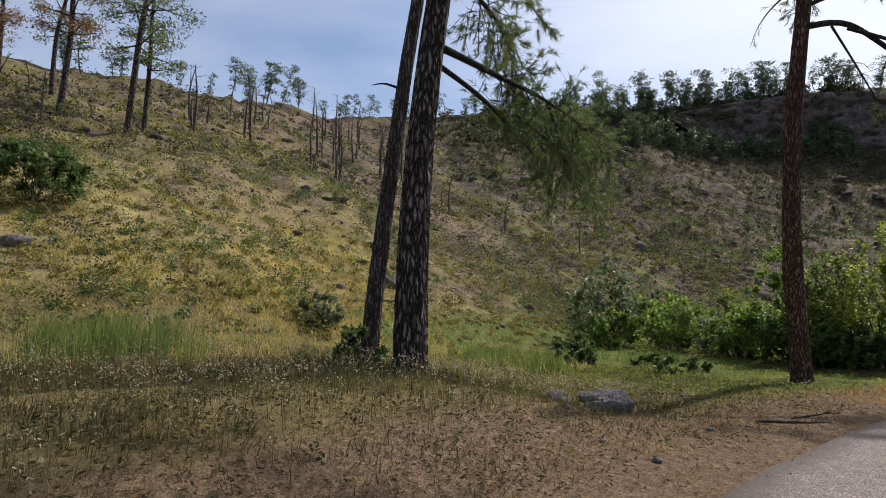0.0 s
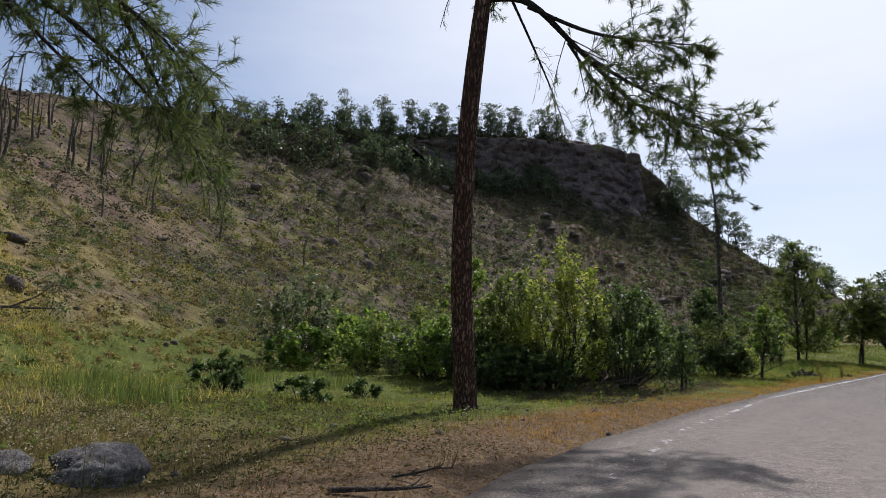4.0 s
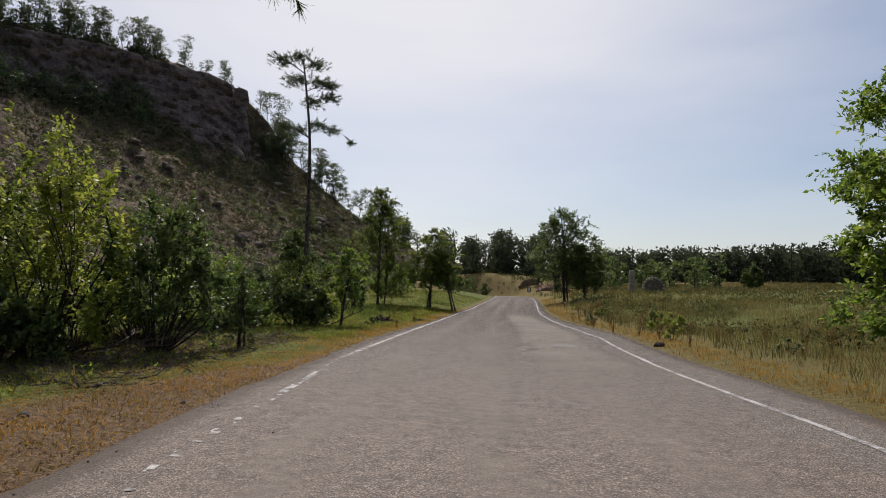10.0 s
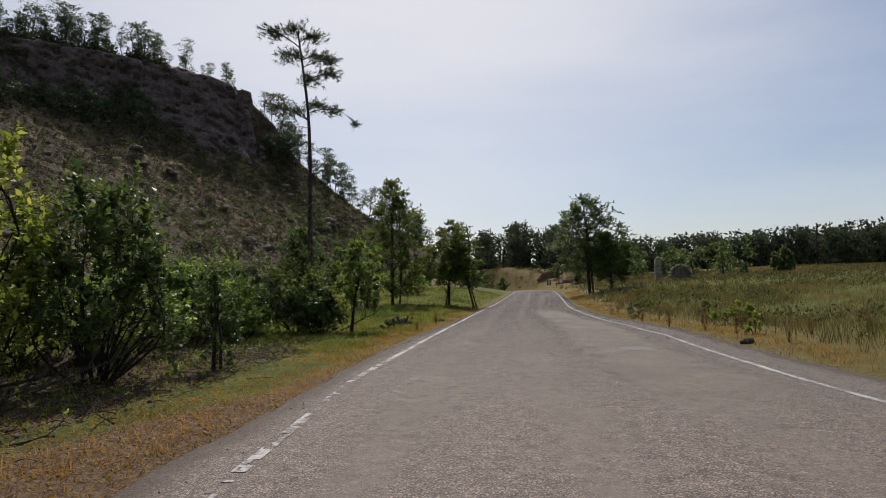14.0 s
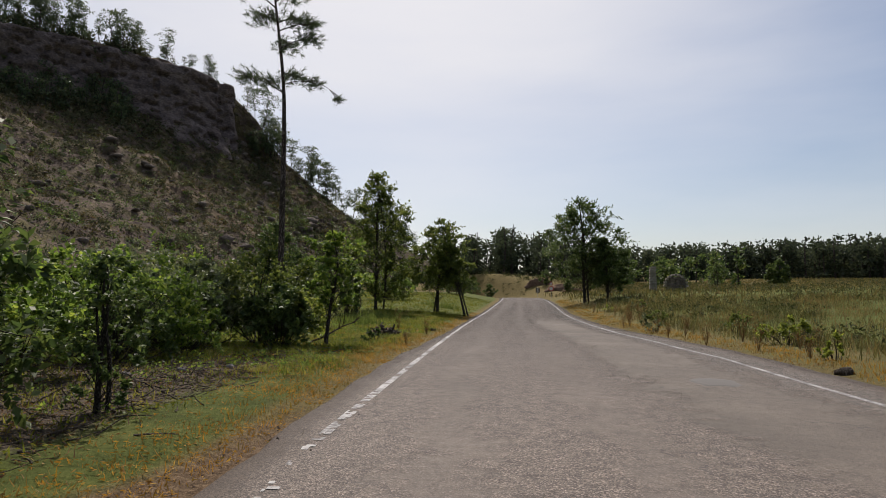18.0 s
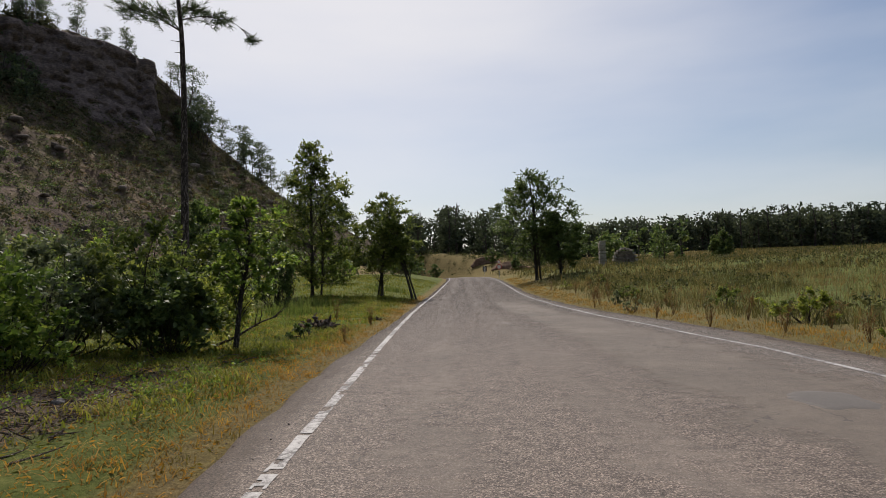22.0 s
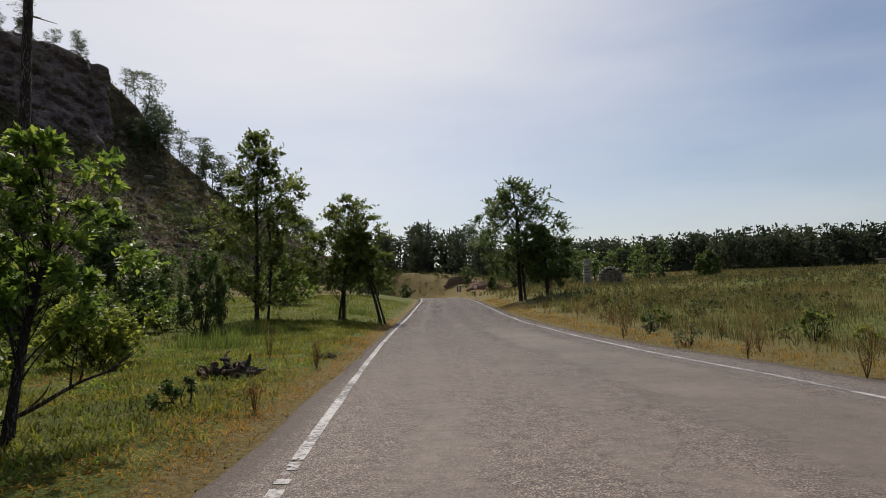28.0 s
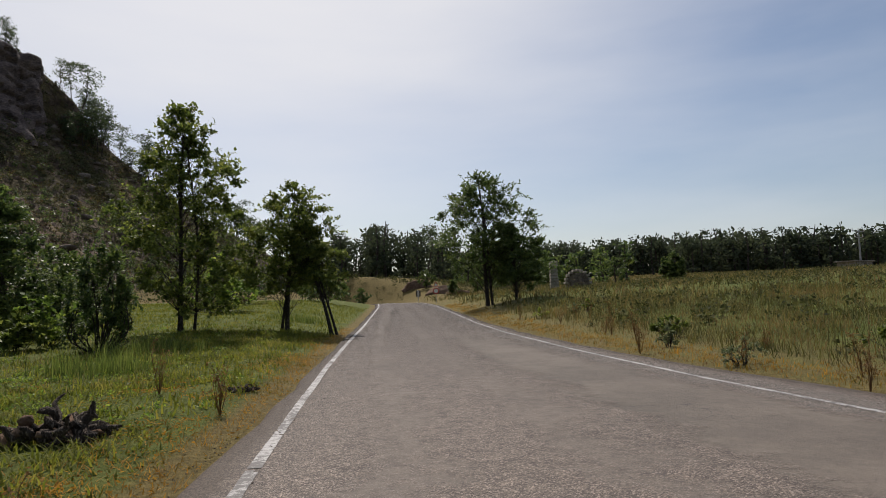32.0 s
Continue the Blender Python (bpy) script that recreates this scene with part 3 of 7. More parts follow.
def height(x, y):
    x, y = np.atleast_1d(np.asarray(x, float)), np.atleast_1d(np.asarray(y, float))
    field = np.interp(y, [p[0] for p in FIELD_Z], [p[1] for p in FIELD_Z])
    field = field + 3.6 * np.exp(-(((x + 12) / 22.0) ** 2)) * smooth(118, 148, y) * (1 - smooth(190, 260, y))
    field = field + 0.042 * np.maximum(0, x - 5) * smooth(2, 60, y) * (1 - smooth(45, 140, x) * 0.8)
    field = field + 5 * smooth(190, 420, np.hypot(x, y)) * smooth(-60, 60, x)
    bank = 0.72 * smooth(-2.0, -7.0, y) * smooth(0.2, -4.5, x - np.interp(y, [-10, 0], [1.0, -3.0])) * smooth(-70, -40, y)
    base = field + bank + 0.12 * fbm(x, y, 3.0, 3, 5) + 0.3 * fbm(x, y, 17.0, 3, 9) * smooth(3, 14, road_gap(x, y)) - 0.14 * smooth(3, 5, y) * (1 - smooth(9, 14, y)) * smooth(-4, -7, x)
    gap = road_gap(x, y)
    rh = road_height(y)
    near = 1 - smooth(0.0, 7.0, gap)
    base = base * (1 - near) + near * (rh - 0.10 + 0.10 * smooth(0.0, 1.2, gap) + (bank + 0.05 * fbm(x, y, 1.2, 3, 5)) * smooth(0, 2.5, gap))
    base = np.where(gap < 0.25, rh - 0.10, base)
    df, _, sf = to_line(x, y, FOOT)
    on_hill = sf > 0
    if not on_hill.any():
        return base
    whole = base
    x, y, df, base = x[on_hill], y[on_hill], df[on_hill], base[on_hill]
    dc, _, sc = to_line(x, y, CREST)
    top, ic, weight = np.zeros(x.shape), np.zeros(x.shape), np.zeros(x.shape)
    for k in np.linspace(0, len(CREST) - 1, 67):
        kx, ky, kz = (float(np.interp(k, range(len(CREST)), [p[n] for p in CREST])) for n in range(3))
        w = 1.0 / ((x - kx) ** 2 + (y - ky) ** 2 + 16.0) ** 2.2
        top, ic, weight = top + w * kz, ic + w * k, weight + w
    top, ic = top / weight, ic / weight
    t = df / (df + dc + 1e-6)
    slope = t ** (1.22 - 0.24 * smooth(3.5, 2.3, ic))
    steep = smooth(4.6, 5.4, ic) * (1 - smooth(7.6, 8.4, ic))
    cliffy = np.where(t < 0.88, 0.74 * (t / 0.88) ** 1.15, 0.74 + 0.24 * smooth(0.90, 0.95, t) + 0.02 * smooth(0.95, 1, t))
    rise = top * (slope * (1 - steep) + cliffy * steep)
    rise = rise + smooth(2, 25, df) * (3.2 * fbm(x, y, 34.0, 4, 21) * (1 - 0.7 * t) + 2.8 * fbm(x, y, 7.0, 3, 33) + (2.4 + 2.0 * smooth(40, 90, y)) * np.abs(fbm(x, y, 4.2, 2, 41)))
    rise = np.where(sc > 0, top + 1.0 * fbm(x, y, 30.0, 3, 21) - 0.06 * dc, rise)
    whole[on_hill] = base * (1 - smooth(0, 45, df)) + np.maximum(rise, -0.3)
    return whole


def lines(spans):
    """Grid lines: (from, to, step) spans laid end to end."""
    out = []
    for a, b_, step in spans:
        out += list(np.arange(a, b_ - 1e-6, step))
    return np.array(out + [spans[-1][1]])


def mesh_from(name, verts, faces, mat=None, smooth_shade=False):
    """A mesh from an array of places and an array of faces that all have as many corners."""
    me = bpy.data.meshes.new(name)
    verts, faces = np.asarray(verts, np.float32), np.asarray(faces, np.int32)
    n, k = faces.shape
    me.vertices.add(len(verts))
    me.vertices.foreach_set("co", verts.ravel())
    me.loops.add(n * k)
    me.loops.foreach_set("vertex_index", faces.ravel())
    me.polygons.add(n)
    me.polygons.foreach_set("loop_start", np.arange(0, n * k, k, dtype=np.int32))
    me.polygons.foreach_set("loop_total", np.full(n, k, dtype=np.int32))
    if smooth_shade:
        me.polygons.foreach_set("use_smooth", np.ones(n, dtype=bool))
    me.update(calc_edges=True)
    if mat is not None:
        me.materials.append(mat)
    return me


def put_attr(me, name, values):
    a = me.attributes.new(name, "FLOAT", "POINT")
    a.data.foreach_set("value", np.asarray(values, np.float32).ravel())


def part(name, me, parent=None, label=""):
    ob = new(name, me)
    ob.parent = parent
    return tagged(ob, label)


def thing(name, label, category, at=(0, 0, 0), group="", kind=""):
    ob = new(name)
    ob.empty_display_size = 0.2
    ob.location = at
    return tagged(ob, label, category, group, kind)


def grid_faces(nx, ny):
    i, j = np.meshgrid(np.arange(nx - 1), np.arange(ny - 1), indexing="ij")
    a = (i * ny + j).ravel()
    return np.stack([a, a + ny, a + ny + 1, a + 1], 1)


gx = lines([(-1500, -400, 110), (-400, -150, 14), (-150, -32, 1.7), (-32, -14, 0.7), (-14, 8, 0.3), (8, 24, 0.9), (24, 80, 3), (80, 300, 12), (300, 1500, 100)])
gy = lines([(-900, -120, 60), (-120, -24, 3), (-24, -13, 0.8), (-13, 36, 0.32), (36, 70, 0.9), (70, 250, 1.9), (250, 500, 12), (500, 2400, 120)])
GX, GY = np.meshgrid(gx, gy, indexing="ij")
GZ = height(GX, GY)
ground_me = mesh_from("ground", np.stack([GX, GY, GZ], -1).reshape(-1, 3), grid_faces(len(gx), len(gy)), GROUND, True)
g_gap = road_gap(GX, GY)
g_df, _, g_sf = to_line(GX, GY, FOOT)
g_left = GX < np.interp(GY, [-30, 100], [5, -4])
put_attr(ground_me, "litter", np.where(g_left, (1 - smooth(np.interp(GY, [8, 15], [0.8, 0.1]), np.interp(GY, [8, 15], [3.8, 0.8]), g_gap)) * (1 - 0.75 * smooth(14, 20, GY)) + 0.3 * smooth(0, -6, GY) * (1 - smooth(2, 7, g_gap)),
                                       0.35 * (1 - smooth(0.3, 1.0, g_gap))))
put_attr(ground_me, "lush", np.where(g_left, smooth(np.interp(GY, [4, 14], [1.5, 0.2]), np.interp(GY, [4, 14], [4.5, 1.0]), g_gap) * smooth(-3, 5, GY - 0.15 * (GX + 8)), 0.35 + 0.4 * smooth(2, 8, g_gap)) * (1 - 0.85 * smooth(106, 118, GY)))
put_attr(ground_me, "hill", np.where(g_sf > 0, smooth(np.interp(GY, [0, 14], [1.5, 1]), np.interp(GY, [0, 14], [7, 9]), g_df), 0))
put_attr(ground_me, "shaded_mould", np.where(g_left, smooth(1.5, 2.8, g_gap) * (1 - smooth(7, 9, g_gap)) * smooth(10.5, 12.5, GY) * (1 - smooth(24, 28, GY)), 0))
put_attr(ground_me, "pale", np.where(g_sf > 0, smooth(22, -6, GY) * (1 - 0.8 * smooth(10, 30, g_df)), 0))
put_attr(ground_me, "green", smooth(100, 45, GY))
put_attr(ground_me, "scree", np.where(g_sf > 0, np.maximum(smooth(0.12, 0.3, fbm(GX, GY, 22, 3, 77)), 1.3 * np.exp(-(((GX + 37) / 9.0) ** 2 + ((GY + 4.0) / 5.0) ** 2))), 0))
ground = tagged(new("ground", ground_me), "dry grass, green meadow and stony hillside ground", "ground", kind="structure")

# the road, its ragged edges laid on the ground
ry = np.concatenate([np.arange(-58, 60, 0.35), np.arange(60, 158, 1.0)])
side_cols = [0, 0.015, 0.03, 0.045, 0.06, 0.08, 0.11, 0.15]
cols = np.array(side_cols + list(np.linspace(0.2, 0.8, 10)) + [1 - c for c in reversed(side_cols)])
rl, rr = road_sides(ry)
jag = 0.17 * fbm(ry, ry * 0, 1.3, 3, 3)
jag_r = 0.25 * fbm(ry, ry * 0 + 9, 1.5, 3, 8)
RX = (rl + jag)[:, None] * (1 - cols) + (rr + jag_r)[:, None] * cols
RY = np.repeat(ry[:, None], len(cols), 1)
crown = 0.035 * (1 - (2 * cols - 1) ** 2) - 0.11 * (np.abs(2 * cols - 1) > 0.999)
RZ = road_height(ry)[:, None] + crown[None] + 0.012 * fbm(RX, RY, 2.2, 2, 4)
road_me = mesh_from("road", np.stack([RX, RY, RZ], -1).reshape(-1, 3), grid_faces(*RX.shape)[:, ::-1], ROAD, True)
put_attr(road_me, "across", np.repeat(cols[None], len(ry), 0))
put_attr(road_me, "relaid", np.repeat((smooth(12, 17, ry) * (1 - smooth(46, 56, ry)))[:, None], len(cols), 1))
put_attr(road_me, "edge", np.repeat((smooth(0.86, 0.96, np.abs(2 * cols - 1)))[None], len(ry), 0))
road = tagged(new("road", road_me), "cracked grey tarmac country road with worn edges", "road", kind="structure")


def road_surface(x, y):
    l, r = road_sides(y)
    c = np.clip((x - l) / (r - l), 0, 1)
    return road_height(y) + 0.035 * (1 - (2 * c - 1) ** 2) + 0.012 * fbm(x, y, 2.2, 2, 4)


def strip(name, centre, y0, y1, width, label, seed, whole=True):
    """A painted stripe along the road, its sides nibbled away."""
    y = np.arange(y0, y1 + 0.05, 0.07)
    x = np.interp(y, [p[0] for p in centre], [p[1] for p in centre])
    w = width * (0.5 + 0.12 * fbm(y, y * 0 + seed, 0.4, 3, seed))
    cols_ = (-1, -0.6, -0.2, 0.2, 0.6, 1)
    v = []
    for s in cols_:
        px = x + s * w + 0.012 * fbm(y, y * 0 + 7 * s, 0.15, 2, seed)
        v.append(np.stack([px, y, road_surface(px, y) + 0.006], -1))
    v = np.stack(v, 1).reshape(-1, 3)
    f = grid_faces(len(y), len(cols_))[:, ::-1]
    c = v[f].mean(1)
    worn = 0.9 * fbm(c[:, 0], c[:, 1], 0.14, 2, seed + 2) + 0.55 * fbm(c[:, 1], c[:, 1] * 0, 3.0, 3, seed + 3)
    keep = worn > (-0.36 if whole else np.interp(c[:, 1], [4, 13, 20], [0.26, 0.08, -0.27]))
    keep[0] = True
    return part(name, mesh_from(name, v, f[keep], PAINT), road, label)


LINE_L = [(-30, 11.8), (-10, 3.6), (0, -1.9), (4.8, -3.13), (5.4, -3.27), (6.3, -3.5), (15.8, -4.9), (18.6, -5.1), (23.7, -5.42), (28, -5.7), (32.5, -5.97), (37, -6.22), (42.2, -6.45), (48, -6.62), (55, -6.75), (66.7, -6.92), (80, -7.15), (97, -7.4), (114, -8.2)]
LINE_R = [(-30, 19.0), (-10, 9.7), (0, 5.0), (8, 3.27), (10, 3.07), (12, 2.8), (15, 2.45), (16.7, 2.3), (21.7, 2.05), (27, 1.95), (30, 1.6), (33, 1.4), (37, 0.95), (41, 0.55), (45, 0.2), (49, -0.05), (53, -0.35), (61, -0.6), (70, -0.75), (78, -0.9), (90, -1.2), (100, -1.6), (114, -2.6)]
strip("edge_line", LINE_R, -24, 113, 0.11, "worn white edge line", 3)
strip("edge_line", LINE_L, 1.0, 113, 0.13, "worn white edge line, nearly gone at one end", 4, False)


def road_patch(cx, cy, hx, hy, seed, mat=PATCH):
    """A flat repair with a ragged outline, a hand's breadth of edge feathered into the old surface."""
    n, rings = 72, 7
    a = np.linspace(0, 2 * np.pi, n, endpoint=False)
    r = 1 + 0.55 * fbm(np.cos(a) * 2 + 5, np.sin(a) * 2 + 5, 1.0, 4, seed)
    sq = (np.abs(np.cos(a)) ** 3 + np.abs(np.sin(a)) ** 3) ** (-1 / 3)
    v = [[cx, cy, float(road_surface(np.array(cx), np.array(cy))) + 0.009]]
    for k in range(1, rings + 1):
        f = k / rings
        px, py = cx + hx * r * sq * f * np.cos(a), cy + hy * r * sq * f * np.sin(a)
        lift = 0.009 if k < rings else -0.004
        v += list(np.stack([px, py, road_surface(px, py) + lift], -1))
    f = [[0, 1 + i, 1 + (i + 1) % n, 1 + (i + 1) % n] for i in range(n)]
    for k in range(rings - 1):
        o = 1 + k * n
        f += [[o + i, o + n + i, o + n + (i + 1) % n, o + (i + 1) % n] for i in range(n)]
    me = bpy.data.meshes.new("tarmac_patch")
    me.from_pydata([tuple(p) for p in v], [], [tuple(dict.fromkeys(q)) for q in f])
    me.materials.append(mat)
    me.polygons.foreach_set("use_smooth", np.ones(len(me.polygons), dtype=bool))
    return part("tarmac_patch", me, road, "smoother grey tarmac repair")


road_patch(0.4, 21.6, 0.42, 0.55, 2)


# ---- makers of plants and rocks ----
class Geo:
    """Gathers quads for one mesh."""

    def __init__(self):
        self.v, self.f, self.n = [], [], 0

    def add(self, verts, faces):
        self.v.append(np.asarray(verts, np.float32))
        self.f.append(np.asarray(faces, np.int64) + self.n)
        self.n += len(verts)

    def mesh(self, name, mat, smooth_shade=False):
        return mesh_from(name, np.concatenate(self.v), np.concatenate(self.f), mat, smooth_shade)


def unit(v):
    return v / (np.linalg.norm(v, axis=-1, keepdims=True) + 1e-9)


def curve_points(ctrl, n):
    """A smooth line through a few places."""
    ctrl = np.asarray(ctrl, float)
    t = np.linspace(0, len(ctrl) - 1, n)
    k = np.clip(t.astype(int), 0, len(ctrl) - 2)
    u = (t - k)[:, None]
    p0, p1, p2, p3 = ctrl[np.maximum(k - 1, 0)], ctrl[k], ctrl[k + 1], ctrl[np.minimum(k + 2, len(ctrl) - 1)]
    return 0.5 * (2 * p1 + (p2 - p0) * u + (2 * p0 - 5 * p1 + 4 * p2 - p3) * u**2 + (3 * p1 - p0 - 3 * p2 + p3) * u**3)


def tube(geo, pts, radii, sides=8, rough=0.0, seed=0, flare=0.0):
    pts, radii = np.asarray(pts, float), np.asarray(radii, float)
    n = len(pts)
    tang = unit(np.gradient(pts, axis=0))
    ref = np.where(np.abs(tang[:, 2:]) > 0.9, [[1.0, 0, 0]], [[0, 0, 1.0]])
    a = unit(np.cross(tang, ref))
    c = np.cross(tang, a)
    ang = np.linspace(0, 2 * np.pi, sides, endpoint=False)
    r = np.repeat(radii[:, None], sides, 1)
    if rough:
        run = np.arange(n)[:, None] * np.linalg.norm(pts[1] - pts[0])
        twist = 0.35 * fbm(run * 0 + 3, run, 1.1, 2, seed)
        ridge = 0.7 - 2.6 * np.abs(fbm(np.cos(ang + twist) * 7 + 40, np.sin(ang + twist) * 7 + run * 1.1, 1.0, 3, seed))
        r = r * (1 + rough * ridge)
    if flare:
        up = pts[:, 2:] - pts[0, 2]
        lobes = 0.6 + 0.4 * np.cos(ang[None] * 5 + seed)
        r = r * (1 + flare * lobes * np.exp(-up / 0.28))
    v = pts[:, None] + r[..., None] * (np.cos(ang)[None, :, None] * a[:, None] + np.sin(ang)[None, :, None] * c[:, None])
    i, j = np.meshgrid(np.arange(n - 1), np.arange(sides), indexing="ij")
    k = (j + 1) % sides
    f = np.stack([i * sides + j, i * sides + k, (i + 1) * sides + k, (i + 1) * sides + j], -1).reshape(-1, 4)
    geo.add(v.reshape(-1, 3), f)


def leaves(geo, rs, centres, size, flat=0.3, aspect=0.55):
    """Diamond leaves, lightly folded, at the given places."""
    n = len(centres)
    d = rs.normal(size=(n, 3))
    d[:, 2] = d[:, 2] * (1 - flat) - 0.15
    d = unit(d)
    s = unit(np.cross(d, rs.normal(size=(n, 3))))
    up = np.cross(s, d)
    ln = size * rs.uniform(0.6, 1.35, (n, 1))
    w = ln * aspect * 0.5
    c = np.asarray(centres)
    mid = c + d * ln * 0.5 + up * ln * 0.08
    v = np.stack([c, mid + s * w, c + d * ln, mid - s * w], 1).reshape(-1, 3)
    geo.add(v, np.arange(4 * n).reshape(n, 4))


def needles(geo, rs, tips, ways, count, length, width=0.0035, spread=0.75):
    """Tufts of long thin needles that fan out from each tip."""
    n = len(tips)
    c = np.repeat(np.asarray(tips), count, 0) - np.repeat(np.asarray(ways), count, 0) * rs.uniform(0, length * 0.9, (n * count, 1))
    d = unit(np.repeat(unit(np.asarray(ways)), count, 0) + rs.normal(scale=spread, size=(n * count, 3)))
    ln = length * rs.uniform(0.6, 1.2, (n * count, 1))
    s = unit(np.cross(d, rs.normal(size=(n * count, 3)))) * width
    sag = np.array([0, 0, -0.12]) * ln
    v = np.stack([c - s, c + s, c + d * ln + s * 0.3 + sag, c + d * ln - s * 0.3 + sag], 1).reshape(-1, 3)
    geo.add(v, np.arange(4 * n * count).reshape(-1, 4))


def ball(rs, n, hollow=0.45):
    """Places in a ball, thinner towards the middle."""
    d = unit(rs.normal(size=(n, 3)))
    return d * (hollow + (1 - hollow) * rs.random_sample((n, 1))) ** 0.8


def spray(geo, rs, centre, rad, n, leaf, root, aspect=0.62):
    """Leaves set along the shoots of one clump, which point away from the root and upwards."""
    shoots = max(4, n // 13)
    per = max(3, n // shoots)
    out = unit(np.asarray(centre) - np.asarray(root))
    d = unit(rs.normal(scale=0.75, size=(shoots, 3)) + out * 0.55 + np.array([0, 0, 0.30]))
    base = np.asarray(centre) + rs.normal(scale=0.22, size=(shoots, 3)) * rad
    ln = rs.uniform(0.35, 1.15, (shoots, 1)) * rad
    f = np.tile((np.arange(per) + 0.5) / per, shoots)[:, None]
    tip = np.repeat(d * ln, per, 0)
    c = np.repeat(base, per, 0) + tip * f + np.array([0, 0, -0.12]) * np.abs(tip).max(1, keepdims=True) * f * f
    k = len(c)
    side = unit(np.cross(np.repeat(d, per, 0), rs.normal(size=(k, 3))))
    way = unit(np.repeat(d, per, 0) * 0.7 + side * rs.uniform(0.5, 1.2, (k, 1)) + np.array([0, 0, -0.18]))
    flat = unit(np.cross(way, np.array([0, 0, 1.0]) + rs.normal(scale=0.55, size=(k, 3))))
    up = np.cross(flat, way)
    l = leaf * rs.uniform(0.55, 1.35, (k, 1))
    w = l * aspect * 0.5
    a, b_ = c + way * l * 0.42 + up * l * 0.10, c + way * l
    geo.add(np.stack([c, a + flat * w, b_, a - flat * w], 1).reshape(-1, 3), np.arange(4 * k).reshape(k, 4))


def bush(name, label, at, size, mat, seed, clusters=26, per=130, leaf=0.09, stems=7, category="bush", group="", stem_mat=None, low=0.12):
    """A many-stemmed shrub: stems that fan out of the ground, each ending in clumps of leaves."""
    rs = np.random.RandomState(seed)
    ob = thing(name, label, category, at, group)
    sx, sy, sz = size
    wood, crown = Geo(), Geo()
    for k in range(clusters):
        a, r = rs.uniform(0, 2 * np.pi), math.sqrt(rs.uniform(0.02, 1.0))
        z = sz * (low + (1 - low) * rs.uniform(0, 1) ** 0.8 * (1 - 0.45 * r * r))
        c = np.array([sx * r * math.cos(a), sy * r * math.sin(a), z])
        if k == 0:
            c = np.array([0.1 * sx, 0.0, sz * 0.92])
        rad = np.array([sx, sy, sz * 0.75]) * rs.uniform(0.14, 0.36)
        n = int(per * rs.uniform(0.4, 1.5))
        spray(crown, rs, c, rad, n, leaf, (0, 0, 0))
        if k < stems * 3:
            foot = np.array([c[0] * 0.18, c[1] * 0.18, -0.08])
            bend = (c + foot) / 2 + rs.normal(scale=0.09 * sz, size=3)
            p = curve_points([foot, bend, c], 9)
            tube(wood, p, np.linspace(0.020, 0.006, 9) * (0.5 + sz / 4), 4)
            for _ in range(3):
                tip = c + ball(rs, 1)[0] * rad * 1.15
                q = p[rs.randint(4, 8)]
                tube(wood, curve_points([q, (q + tip) / 2 + rs.normal(scale=0.04 * sz, size=3), tip], 4), np.linspace(0.007, 0.003, 4) * (0.5 + sz / 4), 3)
    tagged(part("branchwork", wood.mesh("branchwork", stem_mat or BARK_GREY), ob), kind="stuff")
    part("crown", crown.mesh("crown", mat), ob)
    return ob


def leafy_tree(name, label, at, tall, wide, mat, seed, trunks=((0, 0, 0.12),), clusters=34, per=190, leaf=0.11, bare=0.28, category="tree", group="", lean=(0, 0)):
    """A broadleaved tree: bent trunks, limbs out to clumps of leaves with gaps between them."""
    rs = np.random.RandomState(seed)
    ob = thing(name, label, category, at, group)
    crown, limbs = Geo(), Geo()
    lines_ = []
    for tx, ty, r0 in trunks:
        bend = rs.normal(scale=0.035 * tall, size=(3, 2))
        ctrl = [(tx, ty, -0.15)]
        for k, f in enumerate((0.3, 0.6, 0.93)):
            ctrl.append((tx * (1 - f * 0.6) + lean[0] * f + bend[k, 0] * f, ty * (1 - f * 0.6) + lean[1] * f + bend[k, 1] * f, tall * f))
        p = curve_points(ctrl, 26)
        g = Geo()
        tube(g, p, r0 * np.linspace(1, 0.12, 26) ** 0.9, 10, 0.25, seed, 0.35)
        part("trunk", g.mesh("trunk", BARK_GREY, True), ob)
        lines_.append((p, r0))
    clusters = int(clusters * 1.35)
    for k in range(clusters):
        p, r0 = lines_[k % len(lines_)]
        f = bare + (1 - bare) * (k + 0.5) / clusters
        i = min(int(f * 0.9 * 25), 24)
        a = k * 2.4 + rs.uniform(-0.6, 0.6)
        prof = math.sin(math.pi * min(max((f - bare) / (1 - bare) * 0.86 + 0.12, 0), 1)) ** 0.7
        reach = wide * prof * rs.uniform(0.3, 1.35)
        c = p[i] + np.array([math.cos(a) * reach, math.sin(a) * reach, 0.08 * tall * rs.uniform(-0.3, 1.2)])
        c[2] = min(c[2], tall * 1.0)
        start = p[max(i - 4, 3)]
        q = curve_points([start, (start + c) / 2 + rs.normal(scale=0.05 * wide, size=3) + np.array([0, 0, 0.06 * wide]), c], 8)
        tube(limbs, q[::2], np.linspace(r0 * 0.22, r0 * 0.05, 4), 4)
        rad = wide * rs.uniform(0.20, 0.44) * np.array([1, 1, 0.75])
        for _ in range(5):
            tip = c + ball(rs, 1)[0] * rad
            tube(limbs, np.linspace(q[rs.randint(4, 8)], tip, 3), np.linspace(r0 * 0.07, r0 * 0.03, 3), 3)
        n = int(per * rs.uniform(0.7, 1.8))
        spray(crown, rs, c, rad, n, leaf * 0.9, p[max(i - 4, 0)])
    tagged(part("branchwork", limbs.mesh("branchwork", BARK_GREY), ob), kind="stuff")
    part("crown", crown.mesh("crown", mat), ob)
    return ob


